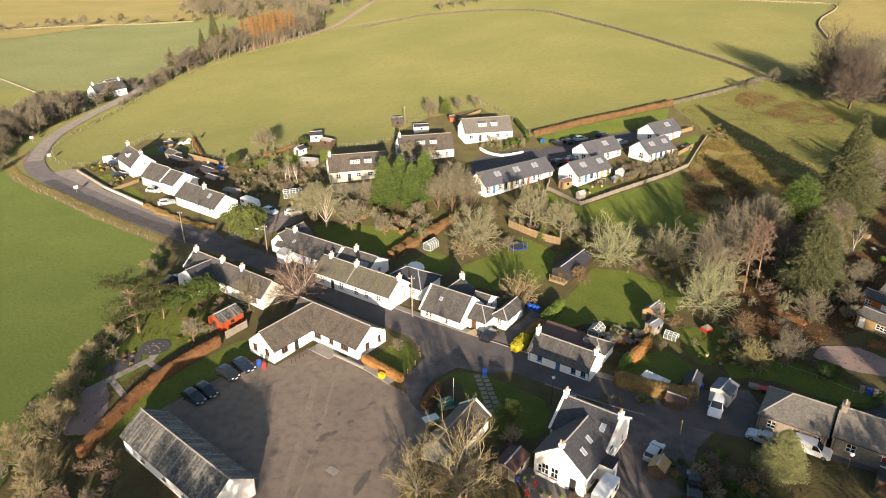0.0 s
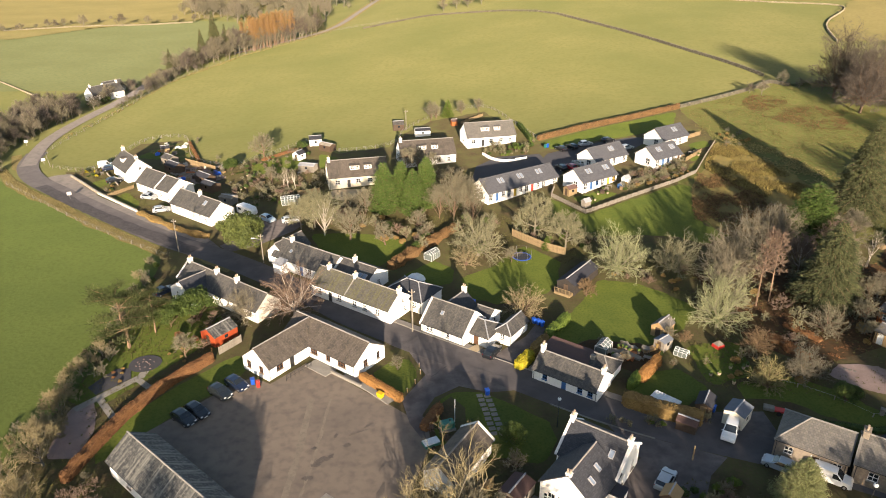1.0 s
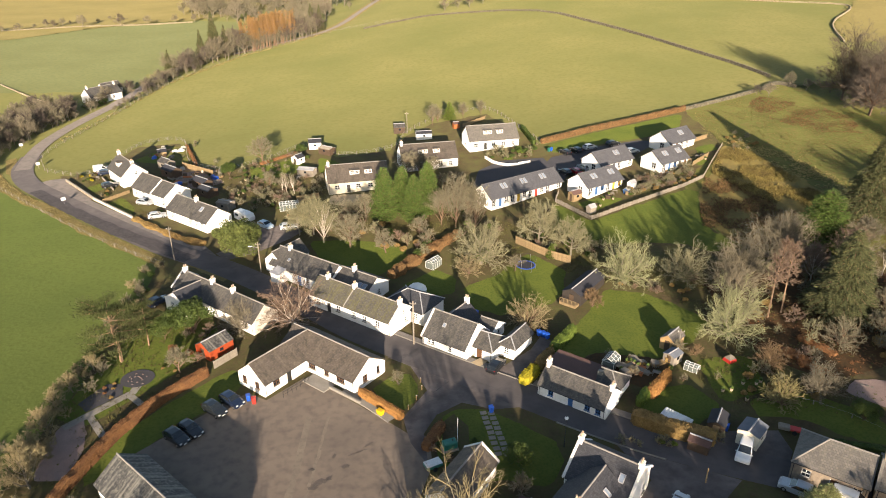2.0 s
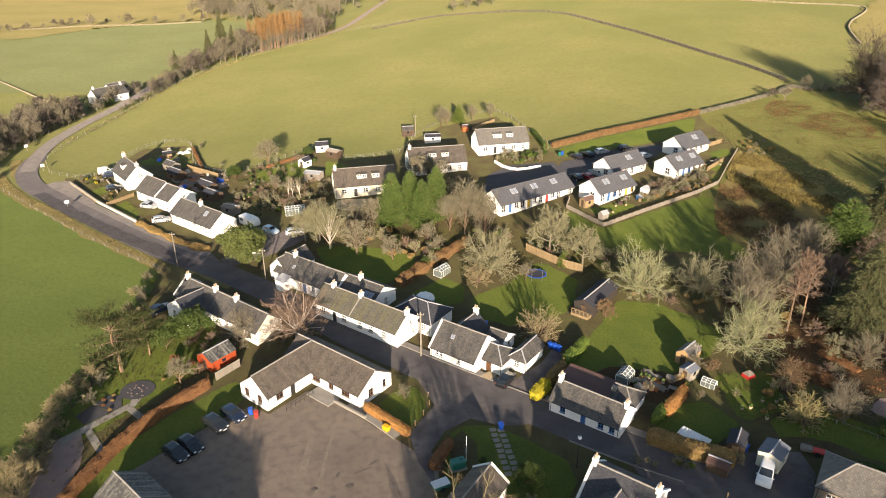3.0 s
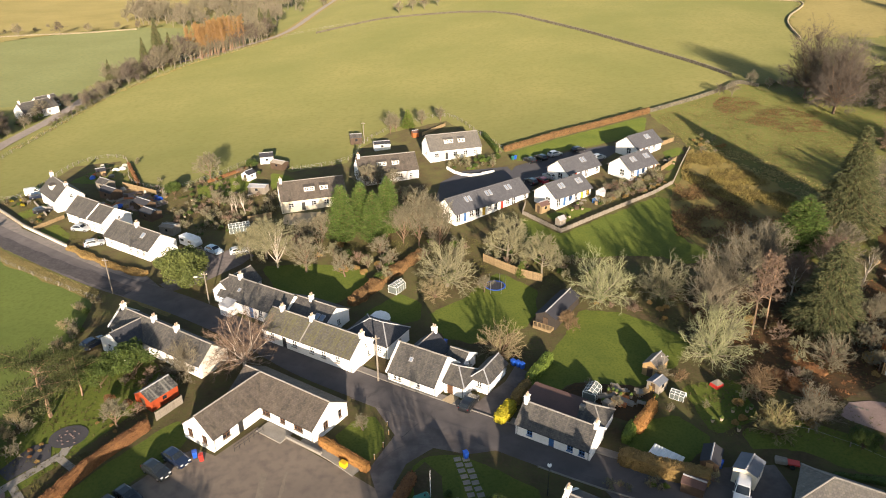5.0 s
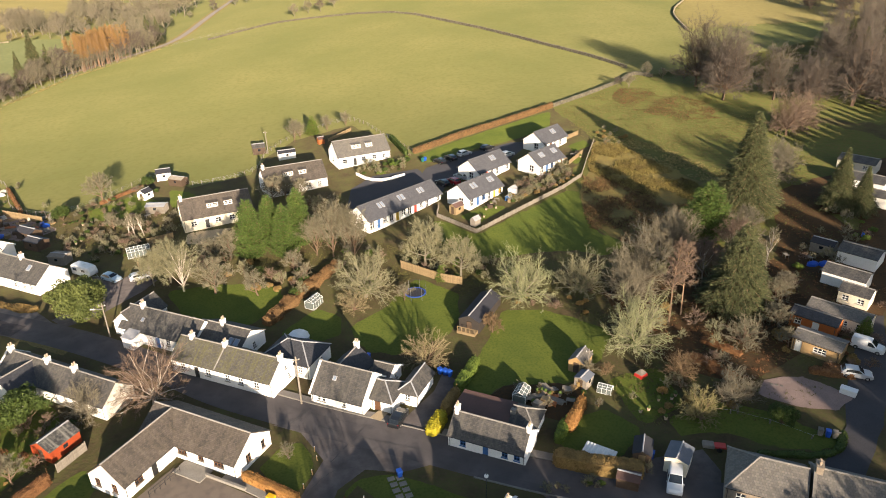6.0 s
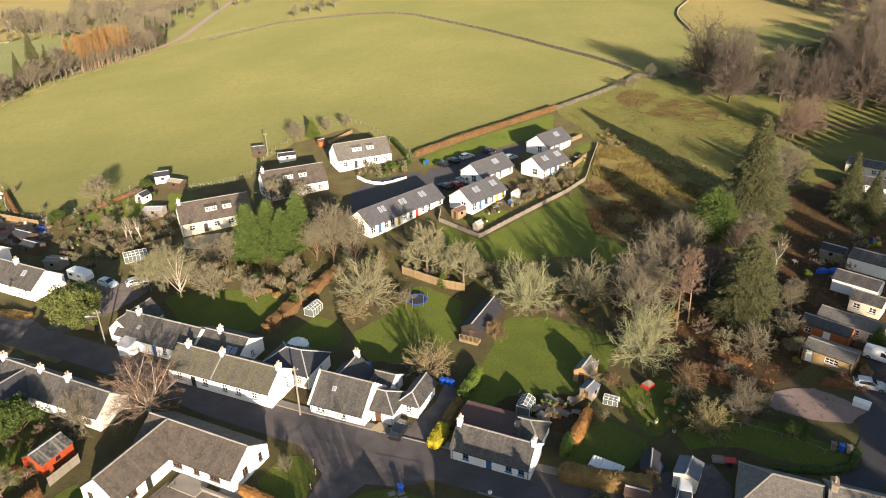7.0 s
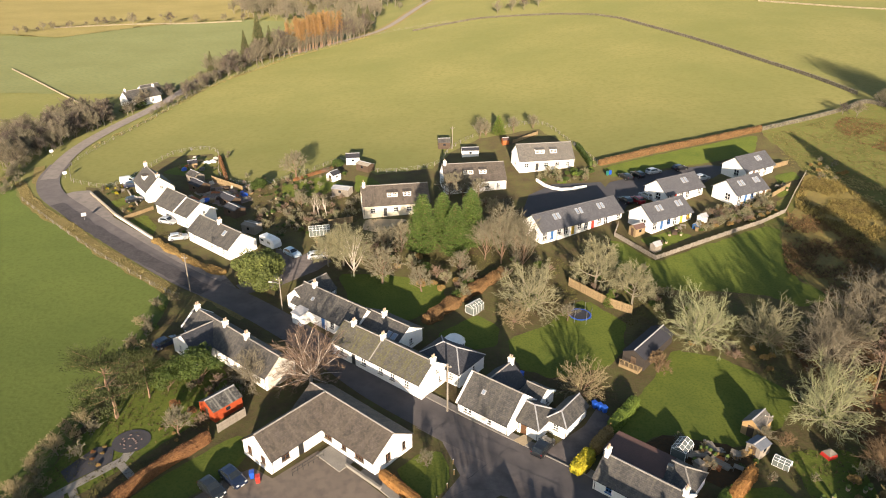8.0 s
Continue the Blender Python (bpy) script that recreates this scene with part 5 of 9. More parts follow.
def bare_tree_meshes(seed, height, spread, bark, twig, counts=(8, 6, 6, 7), trunk_share=0.3, up=0.35, droop=0.0, twig_r=0.022, reach=1.0, girth=1.0):
    """A leafless tree: trunk with limbs, and a crown of branches and twigs."""
    rnd = random.Random(seed)
    limbs, crown, tips = [], [], []
    r0 = (height * 0.018 + 0.05) * girth
    top = Vector((rnd.uniform(-0.3, 0.3), rnd.uniform(-0.3, 0.3), height * trunk_share))
    limbs.append((Vector((0, 0, -0.3)), top * 0.5, r0 * 1.25, r0))
    limbs.append((top * 0.5, top, r0, r0 * 0.85))
    lead = top + Vector((rnd.uniform(-0.6, 0.6), rnd.uniform(-0.6, 0.6), height * 0.4))
    limbs.append((top, lead, r0 * 0.8, r0 * 0.35))
    for i in range(counts[0]):
        f = (i + rnd.random() * 0.7) / counts[0]
        start = top * 0.8 + (lead - top * 0.8) * f * 0.9
        az = i * 2.4 + rnd.uniform(-0.4, 0.4)
        tilt = (1.15 - 0.75 * f) * spread
        d = Vector((math.cos(az) * math.sin(tilt), math.sin(az) * math.sin(tilt), math.cos(tilt)))
        l1 = height * (0.42 - 0.14 * f) * rnd.uniform(0.85, 1.15) * reach
        mid = start + d * l1 * 0.5
        d2 = (d + Vector((0, 0, up))).normalized()
        end = mid + d2 * l1 * 0.5
        ra = r0 * (0.55 - 0.2 * f)
        limbs += [(start, mid, ra, ra * 0.7), (mid, end, ra * 0.7, ra * 0.3)]
        for j in range(counts[1]):
            g = 0.25 + 0.75 * (j + rnd.random()) / counts[1]
            p = start + d * l1 * g if g < 0.5 else mid + d2 * l1 * (g - 0.5)
            v = bent(rnd, (d2 + Vector((0, 0, up * 0.5))).normalized(), rnd.uniform(0.5, 1.0))
            l2 = l1 * rnd.uniform(0.42, 0.62) * (1.15 - 0.4 * g)
            q = p + v * l2
            crown.append((p, q, ra * 0.26, 0.016))
            for k in range(counts[2]):
                h = 0.2 + 0.8 * (k + rnd.random()) / counts[2]
                p3 = p + (q - p) * h
                v3 = (bent(rnd, v, rnd.uniform(0.4, 0.95)) + Vector((0, 0, up * 0.35 - droop * 0.6))).normalized()
                l3 = l2 * rnd.uniform(0.38, 0.6)
                q3 = p3 + v3 * l3
                crown.append((p3, q3, 0.026, 0.014))
                for m in range(counts[3]):
                    s = 0.15 + 0.85 * (m + rnd.random()) / counts[3]
                    p4 = p3 + (q3 - p3) * s
                    v4 = (bent(rnd, v3, rnd.uniform(0.35, 0.9)) + Vector((0, 0, 0.12 - droop))).normalized()
                    tips.append((p4, p4 + v4 * l3 * rnd.uniform(0.4, 0.75), twig_r))
    return tube_mesh("trunk", limbs, bark, []), tube_mesh("crown", crown, twig, tips)


def dome_tree_meshes(seed, height, radius, bark, twig, limbs_n=30, counts=(8, 6, 7), twig_r=0.0105, low=0.1, girth=1.0, curl=0.25, ivy=0):
    """A spreading leafless tree: many limbs fan out from low on the trunk to a rounded crown of fine twigs; ivy: leaves round the stem."""
    rnd = random.Random(seed)
    limbs, crown, tips, ivy_at = [], [], [], []
    r0 = (height * 0.02 + 0.06) * girth
    fork = Vector((rnd.uniform(-0.3, 0.3), rnd.uniform(-0.3, 0.3), height * low))
    limbs.append((Vector((0, 0, -0.3)), fork, r0 * 1.4, r0 * 1.1))
    lean = Vector((rnd.uniform(-0.1, 0.1), rnd.uniform(-0.1, 0.1), 0))
    for i in range(limbs_n):
        f = (i + 0.5) / limbs_n
        ct = 1.0 - 1.06 * f
        st = math.sqrt(max(0.0, 1 - ct * ct))
        az = i * 2.39996 + rnd.uniform(-0.35, 0.35)
        d = (Vector((math.cos(az) * st, math.sin(az) * st, ct)) + lean).normalized()
        reach = rnd.uniform(0.8, 1.12)
        end = fork + Vector((d.x * radius, d.y * radius, d.z * (height - fork.z))) * (0.74 * reach)
        l1 = (end - fork).length
        side = Vector((rnd.gauss(0, 0.1), rnd.gauss(0, 0.1), curl * st * 0.3)) * l1
        mid = fork.lerp(end, 0.5) + side * 0.6
        end = end + Vector((0, 0, curl * st * l1 * 0.1))
        ra = r0 * rnd.uniform(0.34, 0.5)
        limbs += [(fork, mid, ra, ra * 0.62), (mid, end, ra * 0.62, 0.025)]
        for k in range(ivy):
            g = rnd.random() ** 1.6 * 0.8
            p = fork.lerp(mid, g)
            u = Vector((rnd.gauss(0, 1), rnd.gauss(0, 1), rnd.gauss(0, 1))).normalized()
            ivy_at.append((p + u * rnd.uniform(0.1, 0.45), u))
        for j in range(counts[0]):
            g = 0.22 + 0.8 * (j + rnd.random()) / counts[0]
            p = fork.lerp(mid, g * 2) if g < 0.5 else mid.lerp(end, min(1.0, g * 2 - 1))
            v = (bent(rnd, (end - mid).normalized(), rnd.uniform(0.4, 0.95)) + Vector((0, 0, 0.1))).normalized()
            l2 = l1 * rnd.uniform(0.26, 0.42) * (1.1 - 0.3 * g)
            q = p + v * l2
            crown.append((p, q, 0.05 * girth, 0.016))
            for m in range(counts[1]):
                h = 0.15 + 0.85 * (m + rnd.random()) / counts[1]
                p3 = p.lerp(q, h)
                v3 = bent(rnd, v, rnd.uniform(0.4, 1.0))
                l3 = l2 * rnd.uniform(0.38, 0.6)
                q3 = p3 + v3 * l3
                crown.append((p3, q3, 0.017, 0.01))
                for n_ in range(counts[2]):
                    e_ = 0.2 + 0.8 * (n_ + rnd.random()) / counts[2]
                    p4 = p3.lerp(q3, e_)
                    v4 = bent(rnd, v3, rnd.uniform(0.4, 1.0))
                    tips.append((p4, p4 + v4 * l3 * rnd.uniform(0.4, 0.75), twig_r))
    out = [tube_mesh("trunk", limbs, bark, []), tube_mesh("crown", crown, twig, tips)]
    if ivy:
        v, f = leaf_tris(rnd, ivy_at, 0.16)
        out.append(pydata("ivy", v, f, LEAF_OLIVE))
    return out


def leaf_tris(rnd, centres, size):
    """Small leaf-like triangles at points (p, outward)."""
    verts, faces = [], []
    for p, n in centres:
        n = (n + Vector((rnd.gauss(0, 0.55), rnd.gauss(0, 0.55), rnd.gauss(0, 0.55)))).normalized()
        a = n.orthogonal().normalized()
        a.rotate(Matrix.Rotation(rnd.uniform(0, 6.283), 3, n))
        b = n.cross(a)
        s = size * rnd.uniform(0.6, 1.4)
        k = len(verts)
        verts += [tuple(p + a * s), tuple(p - a * s * 0.5 + b * s * 0.75), tuple(p - a * s * 0.5 - b * s * 0.75)]
        faces.append((k, k + 1, k + 2))
    return verts, faces


def needle_tris(rnd, rows, length, width):
    """Long narrow sprays from rows (p, direction)."""
    verts, faces = [], []
    for p, d in rows:
        d = (d + Vector((rnd.gauss(0, 0.3), rnd.gauss(0, 0.3), rnd.gauss(0, 0.22)))).normalized()
        side = d.cross(Vector((rnd.gauss(0, 0.5), rnd.gauss(0, 0.5), 1))).normalized()
        l, w = length * rnd.uniform(0.6, 1.3), width * rnd.uniform(0.7, 1.3)
        k = len(verts)
        verts += [tuple(p - side * w), tuple(p + side * w), tuple(p + d * l)]
        faces.append((k, k + 1, k + 2))
    return verts, faces


def conifer_meshes(seed, height, radius, bark, needle, bare=0.12, levels=34, droop=0.25, per=11, leaf=0.22, taper=1.0, spray=2):
    """A spruce or cypress: whorls of sprays round a straight trunk."""
    rnd = random.Random(seed)
    trunk = [(Vector((0, 0, -0.3)), Vector((0, 0, height * 0.55)), height * 0.018 + 0.07, height * 0.011 + 0.03), (Vector((0, 0, height * 0.55)), Vector((0, 0, height * 0.97)), height * 0.011 + 0.03, 0.02)]
    cen, stems = [], []
    for i in range(levels):
        f = (i + rnd.random() * 0.8) / levels
        z = height * (bare + (0.99 - bare) * f)
        r = radius * (1 - f) ** taper * rnd.uniform(0.78, 1.15) + 0.15
        n = per if f < 0.8 else max(4, per // 2)
        for k in range(n):
            az = k * 6.283 / n + i * 1.3 + rnd.uniform(-0.25, 0.25)
            rr = r * rnd.uniform(0.7, 1.18)
            d = Vector((math.cos(az), math.sin(az), 0))
            tip = Vector((0, 0, z)) + d * rr + Vector((0, 0, -rr * droop))
            stems.append((Vector((0, 0, z)), tip, 0.03, 0.01))
            m = max(3, int(rr * 5.5))
            for j in range(m):
                g = 0.22 + 0.78 * (j + rnd.random()) / m
                p = Vector((0, 0, z)) + (tip - Vector((0, 0, z))) * g
                w = 0.16 + 0.26 * rr * (1 - g * 0.7)
                for q in range(spray):
                    o = Vector((-d.y, d.x, 0)) * rnd.uniform(-w, w) + Vector((0, 0, rnd.uniform(-0.16, 0.12)))
                    cen.append((p + o, Vector((d.x, d.y, -0.6 * droop)) + o.normalized() * 0.7))
    v, f = needle_tris(rnd, cen, leaf * 3.4, leaf * 0.5)
    return tube_mesh("trunk", trunk + stems, bark, []), pydata("crown", v, f, needle)


def clump_meshes(seed, rx, ry, rz, leaf_mat, lumps=9, n=2600, leaf=0.14, bark=None, stem=0.5, ragged_=False):
    """A leafy evergreen bush or small tree: lobes of small leaves with gaps, on a short stem."""
    rnd = random.Random(seed)
    lob = []
    for i in range(lumps):
        az, el = rnd.uniform(0, 6.283), rnd.uniform(-0.3, 1.4)
        k = rnd.uniform(0.5, 0.98) if ragged_ else rnd.uniform(0.4, 0.72)
        lob.append((Vector((math.cos(az) * math.cos(el) * rx * k, math.sin(az) * math.cos(el) * ry * k, stem + rz * (0.75 + 0.62 * k * math.sin(el)))), rnd.uniform(0.2, 0.38) if ragged_ else rnd.uniform(0.38, 0.6)))
    cen = []
    for _ in range(n):
        c, s = lob[rnd.randrange(lumps)]
        u = Vector((rnd.gauss(0, 1), rnd.gauss(0, 1), rnd.gauss(0, 1))).normalized()
        k = s * rnd.uniform(0.72, 1.06)
        p = c + Vector((u.x * rx * k, u.y * ry * k, u.z * rz * k))
        if p.z < 0.05:
            p.z = rnd.uniform(0.05, 0.3)
        cen.append((p, u))
    v, f = leaf_tris(rnd, cen, leaf)
    limbs = [(Vector((0, 0, -0.2)), Vector((0, 0, stem + rz * 0.7)), 0.05 + 0.02 * rx, 0.04)]
    for c, s in lob:
        limbs.append((Vector((0, 0, stem * 0.6)), c, 0.04, 0.015))
    return tube_mesh("trunk", limbs, bark or BARK_BROWN, []), pydata("crown", v, f, leaf_mat)


def plant(name, meshes, x, y, label, category="tree", scale=1.0, rz=None, group="", sz=None):
    rnd = random.Random(int(x * 31 + y * 17))
    e = thing(name, x, y, rnd.uniform(0, 360) if rz is None else rz, label, category, group, scale=scale)
    if sz:
        e.scale = (scale, scale, scale * sz)
    attach("trunk", meshes[0], e)
    attach("crown", meshes[1], e)
    if len(meshes) > 2:
        attach("ivy", meshes[2], e, label="green ivy round the stem")
    return e


DOME = [dome_tree_meshes(301 + i, 10.0, 6.0, BARK, (TWIG_LICHEN, TWIG_PALE, TWIG_GREY)[i], limbs_n=32, ivy=(26, 20, 0)[i]) for i in range(3)]
DOME_BROWN = [dome_tree_meshes(306 + i, 7.0, 4.9, BARK_BROWN, (TWIG_BROWN, TWIG_TAN)[i], limbs_n=26, counts=(7, 6, 5), curl=0.35, low=0.06) for i in range(2)]
DOME_RUST = [dome_tree_meshes(309, 6.0, 3.4, BARK_BROWN, LARCH, limbs_n=26, counts=(7, 6, 6), low=0.05), dome_tree_meshes(310, 6.0, 3.6, BARK_BROWN, TWIG_OLIVE, limbs_n=26, counts=(7, 6, 6), low=0.05, curl=0.4)]
DOME_RED = [dome_tree_meshes(331, 10.0, 5.6, BARK_BIRCH, TWIG_RED, limbs_n=24, counts=(7, 6, 7), low=0.12, twig_r=0.012, girth=0.8, curl=0.15)]
WOOD_TREE = [dome_tree_meshes(311 + i, 20.0, 8.0, BARK_BROWN, (TWIG_DARK, TWIG_WOOD, TWIG_RED)[i], limbs_n=40, counts=(8, 7, 6), twig_r=0.026, low=0.14, girth=0.7) for i in range(3)]
ASH = [bare_tree_meshes(11 + i, 10.0, 1.08, BARK, TWIG_PALE, counts=(13, 9, 9, 9), trunk_share=0.2, up=0.25, twig_r=0.016) for i in range(3)]
SPARSE = [dome_tree_meshes(24 + i, 9.0, 5.2, BARK, TWIG_TAN, limbs_n=22, counts=(6, 5, 5), low=0.07, twig_r=0.011, girth=0.8) for i in range(2)]
FAN = [bare_tree_meshes(66, 12.0, 0.62, BARK_BIRCH, TWIG_PALE, counts=(18, 5, 5, 6), trunk_share=0.05, up=0.3, twig_r=0.014, reach=1.1, girth=0.7)]
BIRCHES = [bare_tree_meshes(68 + i, 6.5, 0.45, BARK_BIRCH, TWIG_BROWN, counts=(9, 5, 4, 5), trunk_share=0.3, up=0.3, twig_r=0.015, reach=0.8) for i in range(2)]
GREYT = [bare_tree_meshes(31 + i, 11.0, 1.0, BARK, TWIG_GREY, counts=(12, 9, 8, 9), trunk_share=0.2, up=0.25, twig_r=0.016) for i in range(3)]
TALL = [bare_tree_meshes(51 + i, 13.0, 0.5, BARK_BROWN, TWIG_BROWN, counts=(18, 6, 6, 6), trunk_share=0.07, up=0.55, twig_r=0.014, girth=0.55, reach=1.05) for i in range(2)]
REDT = [bare_tree_meshes(71 + i, 10.0, 0.85, BARK_BIRCH, TWIG_RED, counts=(13, 8, 7, 9), droop=0.22, trunk_share=0.16, twig_r=0.015, girth=0.75) for i in range(2)]
BROWNT = [bare_tree_meshes(91 + i, 7.0, 0.95, BARK_BROWN, TWIG_BROWN, counts=(10, 7, 7, 7), trunk_share=0.15) for i in range(3)]
OLIVET = [bare_tree_meshes(191 + i, 6.0, 0.95, BARK_BROWN, (TWIG_OLIVE, LARCH)[i], counts=(11, 8, 7, 8), trunk_share=0.1, twig_r=0.02) for i in range(2)]
WISPY = [bare_tree_meshes(196 + i, 9.0, 0.72, BARK, TWIG_TAN, counts=(12, 7, 6, 7), trunk_share=0.08, up=0.5, twig_r=0.018) for i in range(2)]
SCRUB = [bare_tree_meshes(198 + i, 3.0, 0.8, BARK, (TWIG_TAN, TWIG_BROWN)[i], counts=(9, 5, 5, 6), trunk_share=0.05, up=0.6, twig_r=0.016) for i in range(2)]
SHRUB = [bare_tree_meshes(111 + i, 3.2, 1.0, BARK_BROWN, (TWIG_BROWN, TWIG_PALE, TWIG_RED)[i], counts=(9, 5, 5, 6), trunk_share=0.08, up=0.5, twig_r=0.016) for i in range(3)]
LARCHES = [bare_tree_meshes(121 + i, 17.0, 0.42, BARK_PINE, LARCH_FAR, counts=(22, 4, 4, 4), trunk_share=0.22, up=0.3, twig_r=0.03, reach=0.28, girth=0.3) for i in range(2)]
SPRUCE = [conifer_meshes(141 + i, 17.0, 4.9, BARK_PINE, NEEDLE, levels=60, per=15, leaf=0.15, spray=4) for i in range(2)]
SPRUCE_WIDE = [conifer_meshes(147, 15.5, 5.4, BARK_PINE, NEEDLE, bare=0.14, levels=46, per=14, droop=0.32, leaf=0.16, taper=0.6, spray=5)]
CYPRESS = [conifer_meshes(151 + i, 9.5, 3.0, BARK_BROWN, NEEDLE_BRIGHT, bare=0.03, levels=40, per=14, droop=-0.35, leaf=0.13, taper=0.55, spray=4) for i in range(2)]
LAWSON = [conifer_meshes(156, 9.0, 3.9, BARK_BROWN, NEEDLE_GREY, bare=0.02, levels=52, per=20, droop=-0.2, leaf=0.085, taper=0.62, spray=6)]
SMALLCON = [conifer_meshes(161, 5.0, 1.9, BARK_BROWN, LEAF_LIME, bare=0.03, levels=26, per=11, droop=0.1, leaf=0.12, taper=0.8, spray=3)]
EVER = [clump_meshes(171 + i, 2.9, 2.9, 2.9, LEAF_DARK, lumps=30, n=9000, leaf=0.13, stem=1.0, ragged_=True) for i in range(2)]
EVERLOW = [clump_meshes(177, 3.8, 3.8, 4.1, LEAF_OLIVE, lumps=44, n=20000, leaf=0.15, stem=0.2, ragged_=True)]
BUSH = [clump_meshes(181 + i, 1.0, 1.0, 0.8, (LEAF_DARK, LEAF_LIME, LEAF_YELLOW, BEECH, BEECH_TAN)[i], lumps=7, n=1100, leaf=0.10, stem=0.15) for i in range(5)]


def pine_meshes(seed, height):
    """A Scots pine: leaning bare trunk, open layered crown."""
    rnd = random.Random(seed)
    limbs, cen = [], []
    a = Vector((0, 0, -0.3))
    for i in range(5):
        b = a + Vector((rnd.uniform(-0.25, 0.25) - 0.15, rnd.uniform(-0.2, 0.2), height / 5.5))
        limbs.append((a, b, 0.26 - 0.04 * i, 0.22 - 0.04 * i))
        a = b
        if i >= 1:
            for k in range(4 + i):
                az = rnd.uniform(0, 6.283)
                l = rnd.uniform(2.2, 4.4) * (1.15 - 0.13 * i)
                q = a + Vector((math.cos(az) * l, math.sin(az) * l, rnd.uniform(-0.1, 0.7)))
                limbs.append((a, q, 0.06, 0.02))
                for g in (0.62, 0.85, 1.05):
                    c = a + (q - a) * g + Vector((rnd.gauss(0, 0.3), rnd.gauss(0, 0.3), rnd.uniform(0, 0.25)))
                    limbs.append((a + (q - a) * g * 0.8, c, 0.03, 0.012))
                    for _ in range(105):
                        u = Vector((rnd.gauss(0, 0.52), rnd.gauss(0, 0.52), rnd.gauss(0, 0.14)))
                        cen.append((c + u, Vector((u.x, u.y, 0.8)).normalized()))
    v, f = needle_tris(rnd, cen, 0.27, 0.05)
    return tube_mesh("trunk", limbs, BARK_PINE, []), pydata("crown", v, f, NEEDLE_PINE)


PINES = [pine_meshes(191, 8.5), pine_meshes(192, 13.0)]


def hedge(points, width, height, leaf_mat, label, density=55, leaf=0.12, name="hedge", wob=0.12, seed=0, category="hedge"):
    """A clipped or ragged hedge along a line: a lumpy body close-set with small leaves."""
    line = smooth_line(points, 0.5)
    rnd = random.Random(seed + int(points[0][0] * 7))
    x0, y0 = points[0]
    z0 = terrain(x0, y0)
    body_v, body_f, cen = [], [], []
    n = len(line)
    prof = [(-0.5, 0.0), (-0.5, 0.55), (-0.42, 0.92), (0, 1.0), (0.42, 0.92), (0.5, 0.55), (0.5, 0.0)]
    for i, (x, y) in enumerate(line):
        a, b = line[max(0, i - 1)], line[min(n - 1, i + 1)]
        l = math.dist(a, b) or 1
        nx, ny = -(b[1] - a[1]) / l, (b[0] - a[0]) / l
        hh = height * (1 + wob * noise.noise((x * 0.6, y * 0.6, seed)))
        ww = width * (1 + wob * 1.4 * noise.noise((x * 0.5, y * 0.5, seed + 9)))
        sh = 0.6 if i in (0, n - 1) else 1.0
        for px, pz in prof:
            j = 0.9 + 0.1 * noise.noise((x * 1.7, y * 1.7, pz * 3 + px))
            body_v.append((x + nx * px * ww * j * sh - x0, y + ny * px * ww * j * sh - y0, terrain(x, y) + pz * hh * j * (0.9 if sh < 1 else 1) - z0 - 0.05))
    w = len(prof)
    for i in range(n - 1):
        for c in range(w - 1):
            body_f.append((i * w + c, (i + 1) * w + c, (i + 1) * w + c + 1, i * w + c + 1))
    body_f += [tuple(range(w)), tuple(range((n - 1) * w, n * w))[::-1]]
    for f in body_f:
        p = [Vector(body_v[k]) for k in f[:4]]
        nrm = (p[1] - p[0]).cross(p[-1] - p[0])
        area = nrm.length
        if area < 1e-6:
            continue
        nrm.normalize()
        mid_x = sum(q.x for q in p) / len(p)
        for _ in range(int(area * density) + (1 if rnd.random() < area * density % 1 else 0)):
            u, v = rnd.random(), rnd.random()
            q = p[0] + (p[1] - p[0]) * u + (p[-1] - p[0]) * v
            cen.append((q + nrm * rnd.uniform(-0.04, 0.13), nrm))
    lv, lf = leaf_tris(rnd, cen, leaf)
    e = thing(name, x0, y0, 0, label, category)
    attach("hedge_body", pydata("hedge_body", body_v, body_f, leaf_mat), e)
    attach("leaves", pydata("leaves", lv, lf, leaf_mat), e)
    return e


def scatter_stuff(name, outline, count, material, label, size=0.5, height=0.7, seed=1, blades=9, category="undergrowth"):
    """Uncountable tufts over a patch of ground, as one mesh."""
    rnd = random.Random(seed)
    xs, ys = [p[0] for p in outline], [p[1] for p in outline]
    verts, faces = [], []
    made = 0
    while made < count:
        x, y = rnd.uniform(min(xs), max(xs)), rnd.uniform(min(ys), max(ys))
        inside = False
        for (xa, ya), (xb, yb) in zip(outline, outline[1:] + outline[:1]):
            if (ya > y) != (yb > y) and x < (xb - xa) * (y - ya) / (yb - ya) + xa:
                inside = not inside
        if not inside:
            continue
        made += 1
        if noise.noise((x * 0.16, y * 0.16, seed)) < rnd.uniform(-0.35, 0.25):
            continue
        z = terrain(x, y) + 0.08
        s = size * rnd.uniform(0.5, 1.4)
        for _ in range(blades):
            az = rnd.uniform(0, 6.283)
            l = s * rnd.uniform(0.5, 1.1)
            dx, dy = math.cos(az), math.sin(az)
            h = height * rnd.uniform(0.4, 1.1) * s / size
            k = len(verts)
            w = 0.09 * s / 0.5
            verts += [(x - dy * w, y + dx * w, z), (x + dy * w, y - dx * w, z), (x + dx * l, y + dy * l, z + h)]
            faces.append((k, k + 1, k + 2))
    tagged(new(name, pydata(name, verts, faces, material)), label, category, kind="stuff")


